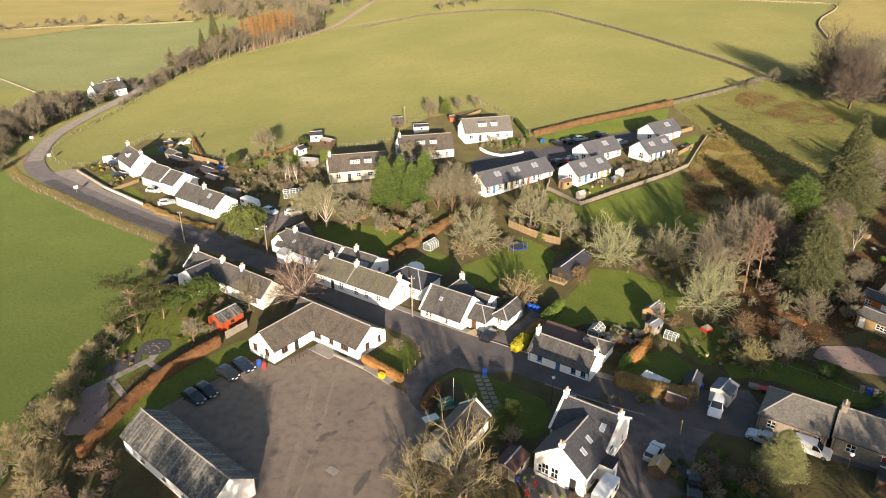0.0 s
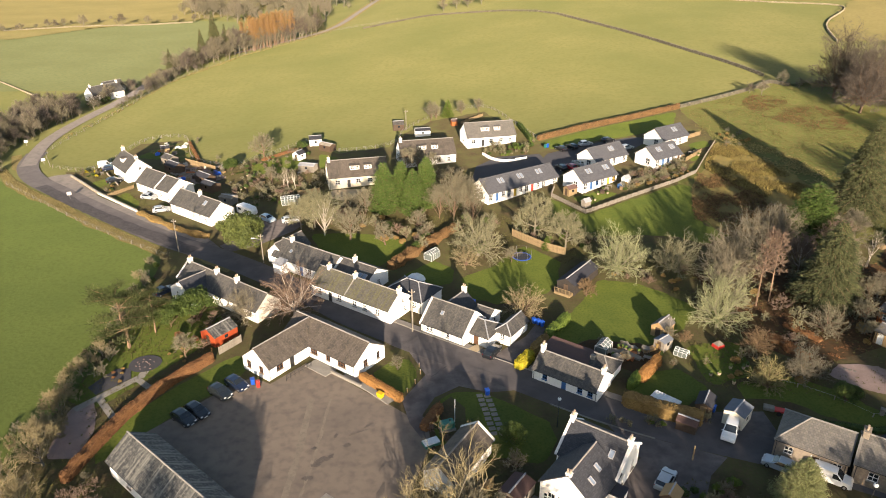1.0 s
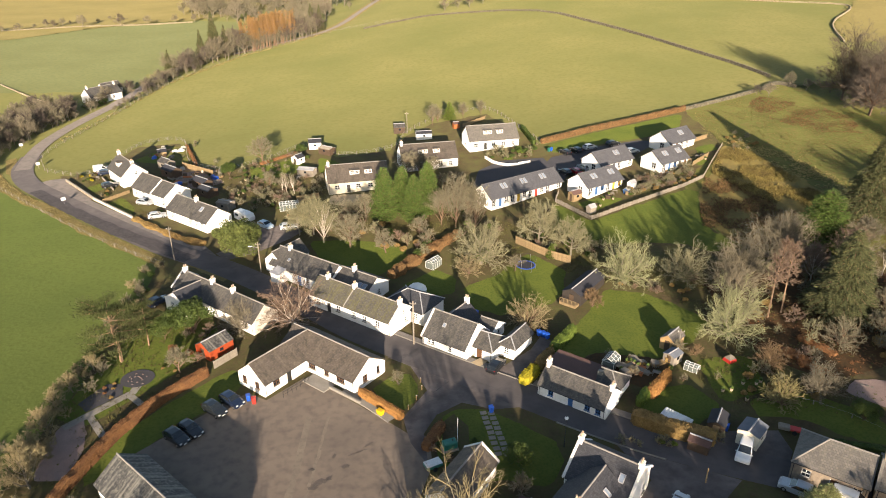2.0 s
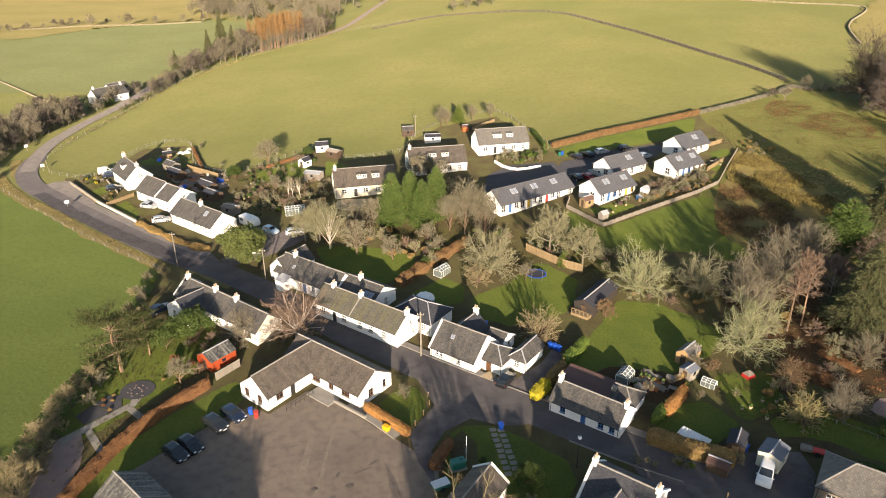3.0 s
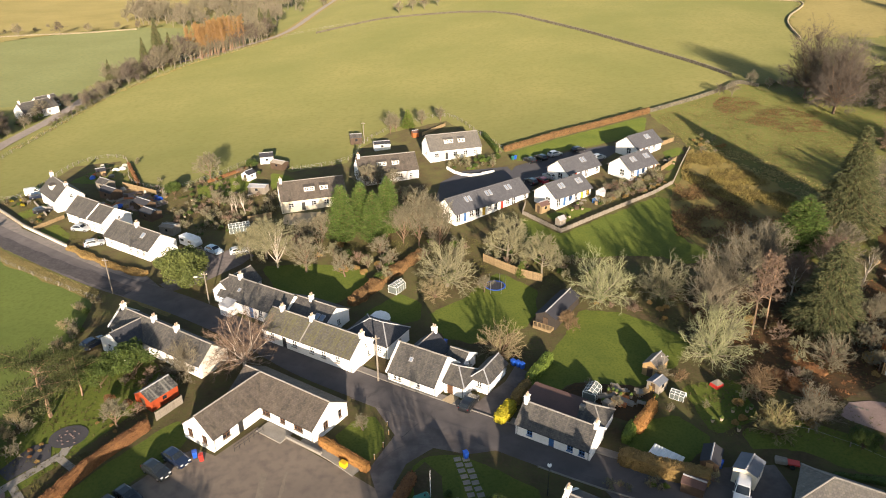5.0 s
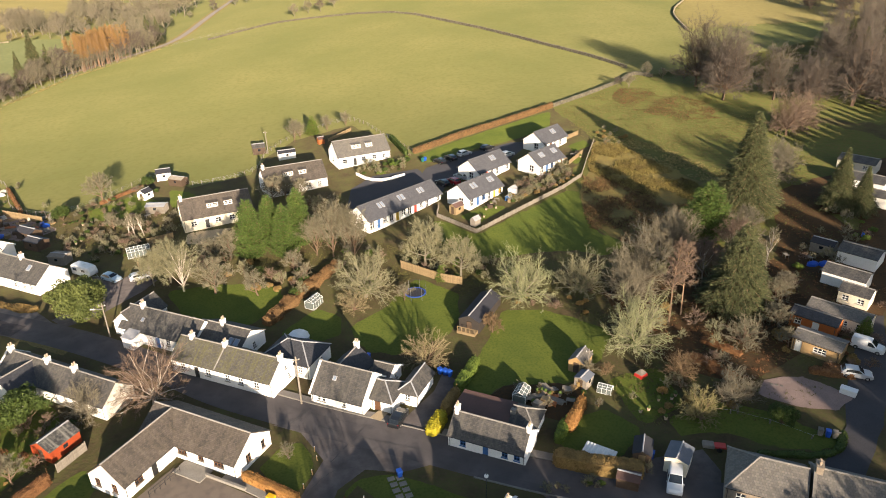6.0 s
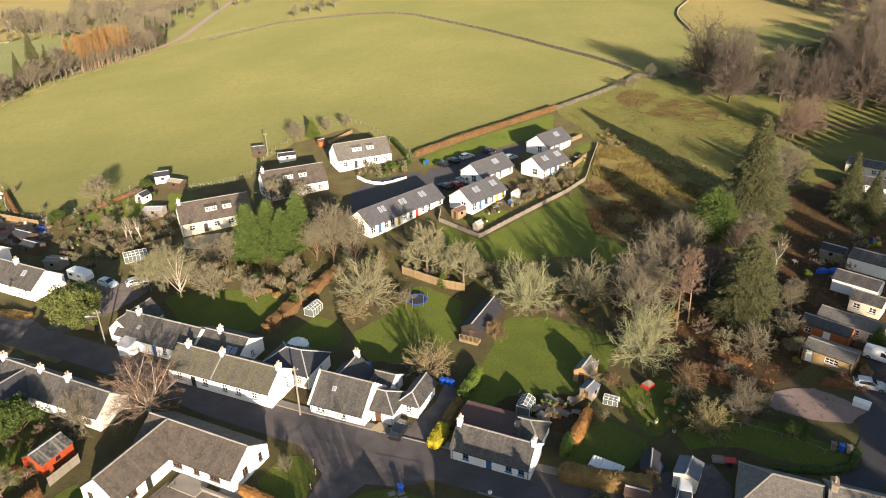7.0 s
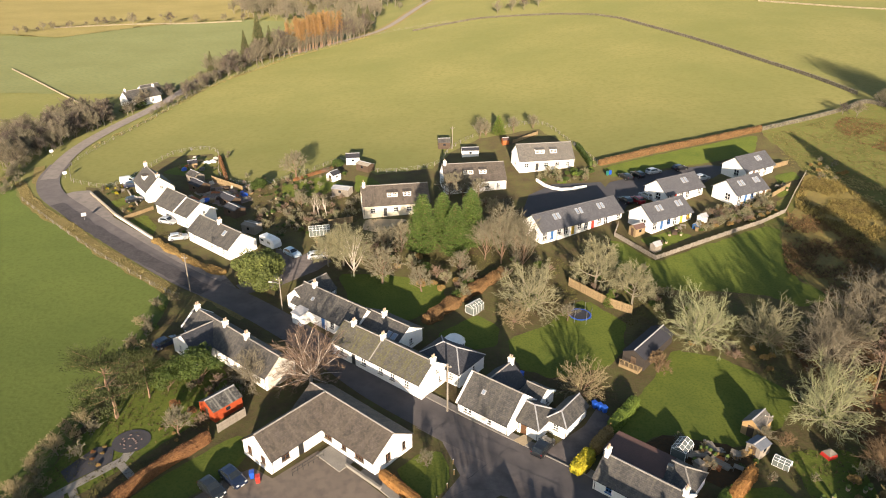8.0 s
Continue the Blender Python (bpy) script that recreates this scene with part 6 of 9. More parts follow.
# ---- trees in the place ----
FAR_T = [bare_tree_meshes(201 + i, 12.0, 0.85, BARK, (TWIG_GREY, TWIG_BROWN, TWIG_DARK)[i], counts=(10, 6, 6, 5), twig_r=0.05, trunk_share=0.12) for i in range(3)]
BARETOP = [bare_tree_meshes(221 + i, 17.0, 0.85, BARK_PINE, TWIG_RED, counts=(18, 8, 7, 6), trunk_share=0.45, up=0.1, twig_r=0.02, reach=0.3, girth=0.42) for i in range(2)]

for k, (x, y, s) in enumerate(((14.8, 138.3, 1.15), (21.0, 133.6, 0.92), (-36.5, 143.0, 0.8), (-33.5, 143.5, 1.0))):
    plant("bare_tree", ASH[k % 3], x, y, "leafless tree with pale lichen-grey twigs", scale=s, group="bare trees")
for k, (x, y, s) in enumerate(((0.8, 60.4, 1.3), (-4.4, 61.0, 0.9))):
    plant("bare_tree", SPARSE[k], x, y, "open leafless tree beside the car park", scale=s, sz=1.3, group="bare trees")
for x, y, s, k, z_ in ((2.8, 130.4, 1.12, 1, 1.0), (29.6, 122.4, 1.06, 0, 1.08), (42.6, 103.6, 1.02, 0, 1.22), (40.6, 122.6, 0.92, 1, 1.0), (47.5, 118.0, 0.95, 2, 1.1), (50.6, 120.6, 1.1, 2, 1.15), (57.5, 128.5, 1.15, 2, 1.15), (62.6, 132.8, 1.0, 2, 1.1), (51.0, 89.8, 0.62, 2, 1.0)):
    plant("bare_tree", DOME[k], x, y, ("rounded leafless tree with pale lichened twigs", "broad leafless tree with ivy and pale twigs", "rounded leafless tree with grey twigs")[k], scale=s, sz=z_, group="rounded bare trees")
for x, y, s, k in ((10.6, 108.0, 1.0, 1), (59.2, 102.0, 0.85, 0), (0.6, 126.4, 0.72, 1)):
    plant("bare_tree", DOME_BROWN[k], x, y, "low spreading leafless tree with brown twigs", scale=s, group="spreading bare trees")
for x, y, s, k in ((46.2, 96.0, 0.95, 0), (44.8, 87.2, 0.95, 1)):
    plant("garden_tree", DOME_RUST[k], x, y, ("small leafless tree with orange-brown twigs", "small leafless tree with olive twigs")[k], scale=s, group="garden trees")
plant("birch", DOME_RED[0], -29.3, 106.6, "spreading leafless birch with reddish twigs", scale=1.2)
plant("bare_tree", DOME[2], -37.8, 105.2, "grey leafless tree before the white cottage", scale=0.62, sz=1.15)
plant("bare_tree", FAN[0], -30.5, 139.6, "many-stemmed leafless tree with pale bark", scale=1.02)
for k, (x, y, s) in enumerate(((76.0, 131.0, 0.85), (68.5, 119.0, 0.85), (72.4, 112.0, 0.5))):
    plant("bare_tree", GREYT[k % 3], x, y, "leafless grey-brown tree with dense twigs", scale=s, group="bare trees")
for k, (x, y, s) in enumerate(((116.5, 229.0, 1.15), (121.5, 221.0, 1.25), (117.6, 214.0, 1.15), (132.5, 211.0, 0.9), (139.5, 204.5, 0.88), (146.0, 208.5, 0.9), (151.5, 201.0, 1.25), (162.5, 205.0, 1.2), (158.0, 194.0, 0.85), (170.0, 200.0, 0.95), (179.0, 210.0, 0.95), (176.0, 246.0, 0.85), (183.5, 254.5, 0.95), (193.0, 250.0, 0.95), (204.0, 262.0, 0.95), (209.0, 273.0, 0.9), (222.0, 275.0, 0.95), (236.0, 300.0, 0.9), (240.0, 326.0, 0.85), (250.0, 318.0, 0.9), (234.0, 342.0, 0.7), (236.0, 362.0, 0.7), (262.0, 340.0, 0.9), (226.0, 252.0, 0.95), (200.0, 230.0, 0.95), (188.0, 222.0, 0.95), (212.0, 240.0, 0.95), (240.0, 262.0, 0.95), (256.0, 286.0, 0.95), (170.0, 226.0, 0.6), (150.0, 222.0, 0.55), (190.0, 192.0, 0.9), (206.0, 208.0, 0.95))):
    plant("bare_tree", WOOD_TREE[k % 2], x, y, "great leafless tree of the eastern wood", scale=s, sz=1.0 if k % 3 else 1.12, group="trees of the eastern wood")
for k, (x, y, s) in enumerate(((186, 250, 0.85), (189, 246, 0.75), (172, 214, 0.8), (176, 230, 0.9), (188, 236, 1.0))):
    plant("spruce", SPRUCE[k % 2], x, y, "dark evergreen in the eastern wood", scale=s, group="eastern evergreens")
plant("bare_tree", WOOD_TREE[2], 118.0, 182.0, "rounded leafless tree with reddish twigs", scale=0.78, sz=0.85, group="reddish trees")
plant("bare_tree", WOOD_TREE[2], 124.5, 184.5, "rounded leafless tree with reddish twigs", scale=0.66, sz=0.85, group="reddish trees")
plant("bare_tree", DOME[2], 96.5, 154.0, "pale leafless tree beside the tall spruce", scale=1.15, group="rounded bare trees")
plant("bare_tree", DOME[2], 103.0, 161.0, "pale leafless tree beside the tall spruce", scale=0.95, group="rounded bare trees")
# unseen evergreens added beyond the gardens to keep the wood in shade
for k in range(26):
    f = k / 25
    x, y, s = 124 + 84 * f + (0, 5, -3)[k % 3], 124 + 42 * f - (0, 7, 3)[k % 3], (1.05, 1.25, 1.15)[k % 3]
    plant("spruce", SPRUCE[k % 2], x, y, "unseen dark spruce added to shade the eastern wood", scale=s, group="garden spruces")
for k, (x, y, s) in enumerate(((95.5, 233.6, 0.5), (106, 244, 0.52), (92.5, 236, 0.36), (110, 240, 0.4))):
    plant("field_tree", FAR_T[k % 3], x, y, "small leafless tree on the field wall", scale=s, group="field trees")
for k, (x, y, s) in enumerate(((-2.6, 147.0, 1.12), (1.4, 145.5, 1.0), (-6.0, 148.5, 0.85), (-0.5, 150.5, 0.9))):
    plant("tall_tree", TALL[k % 2], x, y, "tall leafless tree with upright branches", scale=s, group="tall bare trees")
for k, (x, y, s) in enumerate(((51.1, 110.0, 0.98), (53.8, 111.5, 0.88))):
    plant("dead_pine", BARETOP[k % 2], x, y, "tall bare pine with a reddish crown", scale=s, group="bare pines")
for k, (x, y, s) in enumerate(((62.5, 121.0, 1.0), (71.0, 126.0, 1.0))):
    plant("birch", REDT[k % 2], x, y, "leafless birch with reddish twigs", scale=s, group="birches")
for x, y, s, k in ((22.6, 114.4, 0.75, 1), (36.2, 99.4, 0.45, 1)):
    plant("garden_tree", OLIVET[k], x, y, ("small leafless tree with olive twigs", "small leafless tree with orange-brown twigs")[k], scale=s, group="garden trees")
for k, (x, y, s) in enumerate(((-43.6, 93.6, 0.8), (-24.5, 137.4, 1.3), (-16.7, 135.2, 0.9), (-23.3, 150.3, 1.15), (65.0, 99.2, 0.6), (7.6, 70.0, 0.55), (1.5, 61.0, 1.2), (-58.0, 190.0, 1.3), (-16.5, 178.0, 1.1), (-12.8, 177.4, 1.15), (-9.5, 178.5, 0.9), (-50.5, 171, 0.7), (33.5, 99.9, 0.5), (66.5, 104.2, 0.75), (-26.5, 150.0, 0.9), (9.5, 127.8, 0.6), (69.5, 110.0, 0.9), (-10.5, 142.5, 0.8), (47.2, 108.0, 0.8), (-36.0, 147.5, 0.7), (-9.6, 91.6, 0.42))):
    plant("small_tree", BROWNT[k % 3], x, y, "small leafless tree with brown twigs", scale=s, group="small bare trees")
for k, (x, y) in enumerate(((-46.6, 167.4), (-45.2, 166.6), (-43.2, 166.4))):
    plant("birch", BIRCHES[k % 2], x, y, "slim birch with pale bark and bare twigs", scale=0.92, group="pale birches")
plant("birch", BIRCHES[0], 75.8, 122.8, "slim birch with pale bark and bare twigs", scale=1.3, group="pale birches")
plant("spruce", SPRUCE_WIDE[0], 63.0, 111.0, "broad olive-green spruce among bare trees", scale=1.0, group="spruces")
plant("spruce", SPRUCE[0], 84.2, 144.6, "tall dark green spruce", scale=1.45, sz=0.86, group="spruces")
for x, y, s, k in ((101.5, 139.0, 0.8, 1), (104.5, 136.0, 0.62, 0)):
    plant("spruce", SPRUCE[k], x, y, "tall dark green spruce", scale=s, group="spruces")
plant("cypress", CYPRESS[0], 69.6, 134.0, "dense bright green cypress", scale=1.6, sz=0.8, group="cypresses")
for x, y, s, k in ((-18.6, 149.8, 1.1, 0), (-12.0, 148.8, 1.0, 1), (-9.2, 153.0, 1.1, 0), (-15.0, 154.0, 1.0, 1)):
    plant("cypress", CYPRESS[k], x, y, "dense bright green cypress", scale=s * (0.92 if x < 0 else 1.0), sz=1.34 if x < 0 else 1.0, group="cypresses")
plant("cypress", LAWSON[0], 40.2, 65.6, "broad grey-green cypress beside the road", scale=0.72)
plant("evergreen_tree", EVERLOW[0], -46.8, 132.6, "broad dark evergreen tree beside the road", scale=1.25)
for x, y, s in ((-46.0, 104.6, 1.15), (7.4, 75.4, 0.6), (53.9, 83.7, 0.6), (-64.0, 179.5, 0.7), (-48.5, 196.5, 0.55), (69.5, 120, 1.0), (86, 145, 0.9), (-3.5, 151.5, 0.9)):
    plant("evergreen_tree", EVER[1], x, y, "small dark evergreen tree in a garden", scale=s)
plant("pine", PINES[0], -53.9, 95.8, "leaning pine with an open layered crown", scale=1.3, rz=10)
plant("pine", PINES[1], -51.6, 100.6, "second pine with an open crown", scale=0.72, rz=140)
plant("garden_tree", EVER[0], -49.6, 102.4, "olive evergreen beside the pines", scale=0.95)
for k, (x, y, s) in enumerate(((-12.2, 221, 0.62), (-10.4, 223, 0.5), (-2.6, 226.5, 0.5), (3.0, 229, 0.48))):
    plant("slim_tree", TALL[k % 2], x, y, "slim upright leafless tree behind the bungalows", scale=s, group="slim garden trees")
plant("golden_conifer", SMALLCON[0], -7.0, 226.5, "small golden conifer in a garden", scale=1.1)
plant("golden_conifer", SMALLCON[0], 17.0, 133.2, "small golden conifer by the fence", scale=0.6)
plant("golden_conifer", SMALLCON[0], 77.0, 98.5, "small golden conifer beside a chalet", scale=0.75)

# pale thin trees in the scrub west of the garden, and bare trees south of the barn
for k, (x, y, sc) in enumerate(((-55.8, 79.0, 0.72), (-52.6, 69.0, 0.95), (-57.5, 88.0, 0.55), (-57.2, 93.5, 0.5), (-50.8, 60.5, 0.9), (-55.0, 64.0, 0.85), (-60.2, 112.0, 0.4), (-54.5, 73.5, 0.7), (-58.0, 84.0, 0.5), (-48.4, 57.0, 0.8))):
    plant("scrub_tree", WISPY[k % 2], x, y, "thin pale leafless tree in the scrub", scale=sc, group="scrub trees")
for k, (x, y, sc) in enumerate(((-27, 38, 0.9), (-34, 36, 0.8), (-31.5, 42, 1.0), (-36, 38, 0.9), (-24, 44, 0.9))):
    plant("bare_tree", GREYT[k % 3], x, y, "leafless tree south of the barn", scale=sc, group="trees south of the barn")
# the trees south of the big house, whose long shadows fall across the gardens
for k, (x, y, s) in enumerate(((24.5, 40.0, 1.25), (30.0, 44.0, 1.0), (37.0, 38.0, 1.1), (52.0, 41.0, 1.1), (57.0, 40.0, 1.2), (12.0, 38.0, 1.2), (3.0, 36.0, 1.3))):
    plant("bare_tree", GREYT[k % 3], x, y, "leafless tree south of the street", scale=s, group="trees south of the street")
for x, y, s, k in ((31.7, 37.0, 1.45, 0), (38.5, 36.0, 1.45, 1), (62.0, 38.0, 1.55, 0), (71.0, 44.0, 1.6, 1), (78.0, 50.0, 1.65, 0), (84.0, 58.0, 1.7, 0), (96.0, 66.0, 1.9, 0), (102.0, 72.0, 1.9, 1), (109.0, 79.0, 1.9, 0), (115.0, 84.0, 1.9, 1), (130.0, 100.0, 1.9, 1), (139.0, 110.0, 1.9, 0), (148.0, 120.0, 1.9, 1)):
    plant("cypress", CYPRESS[k], x, y, "tall dark cypress south of the street", scale=s, group="southern cypresses")

rnd_far = random.Random(5)
STRIP = smooth_line([(-133, 292), (-132, 318), (-124, 361), (-107, 389), (-88, 416)], 2.2)


def along_strip(f):
    x, y = STRIP[min(len(STRIP) - 1, int(f * len(STRIP)))]
    return x - rnd_far.uniform(0.5, 9.0), y + rnd_far.uniform(0, 4.0)


for i in range(58):
    x, y = along_strip(0.2 + 0.8 * i / 57)
    plant("wood_tree", FAR_T[i % 3], x, y, "slim leafless tree of the distant wood", scale=rnd_far.uniform(0.8, 1.4) * (0.7 if i < 14 else 1.0), group="trees of the distant wood")
for i in range(60):
    x, y = along_strip(0.34 * rnd_far.random())
    plant("roadside_tree", FAR_T[i % 3], x + 1.5, y - 24 * rnd_far.random() ** 2, "low leafless scrub tree by the field fence", scale=rnd_far.uniform(0.22, 0.5), group="fence scrub")
for i in range(16):
    plant("roadside_tree", FAR_T[i % 3], rnd_far.uniform(-132.6, -130.6), 252 + 3.4 * i, "low leafless scrub tree by the field fence", scale=rnd_far.uniform(0.18, 0.34), group="fence scrub")
for i in range(13):
    plant("roadside_tree", FAR_T[i % 3], rnd_far.uniform(-142.2, -139.6), 252 + 2.8 * i, "low leafless scrub before the farmhouse", scale=rnd_far.uniform(0.4, 0.62), group="fence scrub")
for i in range(56):
    x, y = along_strip(0.62 + 0.22 * i / 55)
    plant("larch", LARCHES[i % 2], x, y, "tall narrow leafless orange larch", scale=rnd_far.uniform(1.3, 1.65), group="larches")
for x, y, sc in ((-131.5, 362, 1.15), (-134, 350, 0.8), (-128, 368, 0.8), (-95, 428, 0.7), (-92, 432, 0.75), (-98, 436, 0.8), (-139, 322, 0.55)):
    plant("spruce", SPRUCE[int(y) % 2], x, y, "dark spruce in the distant wood", scale=sc * 0.85, sz=1.4, group="distant spruces")
for i in range(90):
    x, y = rnd_far.uniform(-225, -95), rnd_far.uniform(440, 640)
    if y > 450 - (x + 100) * 0.55:
        plant("wood_tree", FAR_T[i % 2], x, y, "leafless tree of the wood beyond the road", scale=rnd_far.uniform(1.0, 1.7), group="trees beyond the road")
for i in range(96):
    y = 190 + i * 0.62 + rnd_far.uniform(-3, 3)
    x = -141 - rnd_far.random() ** 1.5 * 22 - (6 if y > 246 else 0)
    plant("roadside_tree", FAR_T[i % 3], x, y, "leafless tree in the roadside thicket", scale=rnd_far.uniform(0.42, 0.85), group="roadside thicket")
for i in range(44):
    x, y = rnd_far.uniform(-150, -139.6), rnd_far.uniform(200, 250)
    plant("roadside_tree", FAR_T[i % 3], x, y, "low leafless scrub along the far road", scale=rnd_far.uniform(0.22, 0.45), group="roadside scrub")
for i, (x, y) in enumerate(((-140.5, 257), (-142.5, 254), (-140.2, 260), (-140.6, 264), (-146, 250))):
    plant("evergreen_bush", EVER[i % 2], x, y, "dark evergreen bush beside the far road", "bush", scale=0.45, group="roadside evergreens")
for i in range(22):
    x = -300 + i * 13 + rnd_far.uniform(-4, 4)
    y = 455 + 0.42 * (x + 300) + rnd_far.uniform(-6, 6)
    if i % 3 != 1 or x > -210:
        plant("hedgerow_tree", FAR_T[i % 3], x, y, "leafless tree of a far hedgerow", scale=rnd_far.uniform(0.35, 0.95), group="far hedgerow")
for i, (x, y) in enumerate(((-18, 446), (-10, 450), (-3, 447), (5, 452), (38, 470), (50, 476))):
    plant("hedgerow_tree", FAR_T[i % 3], x, y, "leafless tree on the hill crest", scale=0.75, group="crest trees")


# ---- shrubs and hedges ----
def thicket(outline, count, kinds, label, seed, lo=0.5, hi=1.2, group="", name="shrub", joined=False):
    """Single shrubs strewn through a patch; joined: too many or too far to tell apart, one mesh a kind."""
    rnd = random.Random(seed)
    heap = {}
    xs, ys = [p[0] for p in outline], [p[1] for p in outline]
    made = 0
    while made < count:
        x, y = rnd.uniform(min(xs), max(xs)), rnd.uniform(min(ys), max(ys))
        inside = False
        for (xa, ya), (xb, yb) in zip(outline, outline[1:] + outline[:1]):
            if (ya > y) != (yb > y) and x < (xb - xa) * (y - ya) / (yb - ya) + xa:
                inside = not inside
        if inside:
            made += 1
            k, s = rnd.randrange(len(kinds)), rnd.uniform(lo, hi)
            if joined:
                heap.setdefault(id(kinds[k]), (kinds[k], []))[1].append((x, y, s, rnd.uniform(0, 6.283)))
            else:
                plant(name, kinds[k], x, y, label, "shrub", scale=s, group=group)
    for meshes, spots in heap.values():
        me = meshes[1]
        co = np.empty(len(me.vertices) * 3)
        me.vertices.foreach_get("co", co)
        co = co.reshape(-1, 3)
        faces = [tuple(p.vertices) for p in me.polygons]
        verts, fs = [], []
        for x, y, s, a in spots:
            off = len(verts)
            c, sn = math.cos(a) * s, math.sin(a) * s
            z = terrain(x, y)
            verts += [(x + c * p[0] - sn * p[1], y + sn * p[0] + c * p[1], z + s * p[2]) for p in co]
            fs += [tuple(off + i for i in f) for f in faces]
        tagged(new("undergrowth", pydata("undergrowth", verts, fs, me.materials[0])), label, "undergrowth", kind="stuff")


S_BR, S_PALE, S_RED = SHRUB
B_DARK, B_LIME, B_GOLD, B_BEECH, B_TAN = BUSH
thicket([(-64.5, 130), (-61, 130), (-58.5, 110), (-57, 98), (-60, 98), (-62.5, 118)], 26, [SCRUB[0], SCRUB[1], S_BR, B_DARK], "leafless scrub along the pasture edge", 1, 0.6, 1.3, "pasture edge scrub", joined=True)
thicket([(-140, 200), (-134.5, 190), (-131, 183), (-127, 174), (-131, 172), (-140, 184)], 30, [SCRUB[0], SCRUB[1], S_BR], "low brown scrub at the road bend", 27, 0.7, 1.3, joined=True)
thicket([(-60, 96), (-55, 96), (-54, 78), (-51.5, 62), (-57, 52), (-60, 70)], 34, [SCRUB[0], SCRUB[0], SCRUB[1]], "pale leafless scrub beside the garden", 2, 0.6, 1.3, "garden edge scrub", joined=True)
thicket([(-47, 67), (-43.6, 66), (-36, 57), (-40, 48), (-50, 50)], 40, [S_RED, S_RED, SCRUB[1]], "leafless scrub behind the barn", 3, 0.6, 1.1, "scrub behind the barn", joined=True)
thicket([(-24, 150), (-8, 143), (-6, 131), (-13, 133), (-22, 141), (-34, 145), (-36, 152)], 34, [S_BR, S_RED, S_PALE, B_DARK, B_TAN], "leafless shrub behind the lawns", 4, 0.7, 1.4, "shrubbery behind the lawns")
thicket([(-2, 140), (8, 142), (14, 136), (24, 130), (33, 122), (43, 118), (46, 122), (36, 128), (25, 138), (12, 146), (0, 148)], 40, [S_BR, S_PALE, B_DARK, S_RED, B_LIME], "shrub along the stream bank", 5, 0.6, 1.2, "stream bank shrubs", joined=True)
thicket([(24, 121), (33, 118), (42, 112), (45, 105), (47, 112), (40, 120), (30, 124)], 16, [S_BR, S_RED, B_TAN], "brown shrub at the lawn's edge", 6, 0.4, 0.8, "lawn edge shrubs")
thicket([(46, 101), (54, 94), (64, 98), (76, 112), (86, 126), (70, 130), (52, 126), (46, 116)], 46, [S_BR, S_PALE, S_RED, S_BR, B_TAN], "leafless undergrowth in the wood", 7, 0.7, 1.5, "woodland undergrowth", joined=True)
thicket([(35, 93), (45, 96), (52, 92), (56, 87), (48, 87.5), (40, 88)], 16, [S_PALE, B_LIME, S_BR, B_TAN], "garden shrub by the paddock", 8, 0.5, 1.0, "paddock shrubs")
thicket([(78, 118), (96, 136), (112, 150), (120, 142), (100, 124), (84, 114)], 34, [S_BR, B_LIME, S_RED, B_DARK, S_PALE], "mixed shrubs in the eastern gardens", 9, 0.6, 1.3, "eastern garden shrubs", joined=True)
thicket([(64, 92), (70, 88), (80, 98), (86, 106), (80, 110)], 12, [B_BEECH, S_RED, B_TAN], "rusty shrub between the cabins", 10, 0.5, 1.0, "cabin shrubs")
thicket([(-62, 172), (-50, 178), (-36, 176), (-36, 158), (-52, 155), (-60, 163)], 120, [S_BR, S_RED, B_DARK, S_BR, S_PALE], "garden shrub behind the cottages", 11, 0.35, 0.9, "cottage garden shrubs", joined=True)
thicket([(-72, 190), (-58, 188), (-50, 196), (-42, 190), (-50, 176), (-70, 176)], 60, [S_BR, S_RED, B_DARK, S_PALE], "garden shrub below the field", 12, 0.3, 0.8, "upper garden shrubs", joined=True)
thicket([(-107, 181), (-102, 181.5), (-98.5, 177.5), (-100.5, 174.5), (-104.5, 176.5)], 9, [B_LIME, B_GOLD, B_DARK, S_BR], "low shrub in the front gardens", 13, 0.4, 0.8, "front garden shrubs")
thicket([(-94, 172), (-91, 170.5), (-90, 164), (-93, 165.5)], 6, [S_BR, B_DARK, B_TAN], "dark shrub in a front garden bed", 25, 0.35, 0.65, "front bed shrubs")
thicket([(-75.5, 152.4), (-73.2, 156.4), (-72.0, 155.6), (-74.2, 151.2)], 6, [B_LIME, B_DARK], "low green shrub beside the drive", 26, 0.35, 0.55, "drive edge shrubs")
thicket([(-22, 164), (-18, 170), (-2, 178), (2, 172), (-4, 160), (-18, 156)], 26, [S_BR, B_DARK, S_PALE, B_LIME], "garden shrub below the bungalow", 14, 0.5, 1.1, "bungalow garden shrubs")
thicket([(2, 193), (14, 195), (19, 197), (18, 203), (20, 192), (14, 186.5), (5, 189)], 34, [B_DARK, B_LIME, S_PALE], "garden shrub in front of the bungalow", 15, 0.4, 1.1, "bungalow front shrubs")
thicket([(37.5, 160.6), (50, 166.4), (56.6, 171.8), (56, 179), (50.5, 174), (44, 172), (38.5, 168)], 130, [S_BR, S_RED, B_DARK, S_PALE, S_BR, S_PALE, B_TAN], "shrub in the fenced gardens", 16, 0.35, 0.9, "walled garden shrubs", joined=True)
thicket([(66, 192), (74, 200), (80, 194), (72, 186)], 12, [S_BR, B_TAN], "leafless scrub beside the court", 17, 0.5, 0.9, "court scrub", joined=True)
thicket([(-48, 106), (-41, 108), (-38, 99), (-42, 94), (-48, 96)], 16, [B_DARK, S_RED, S_BR, B_BEECH], "garden shrub near the red shed", 18, 0.5, 1.0, "red shed shrubs")
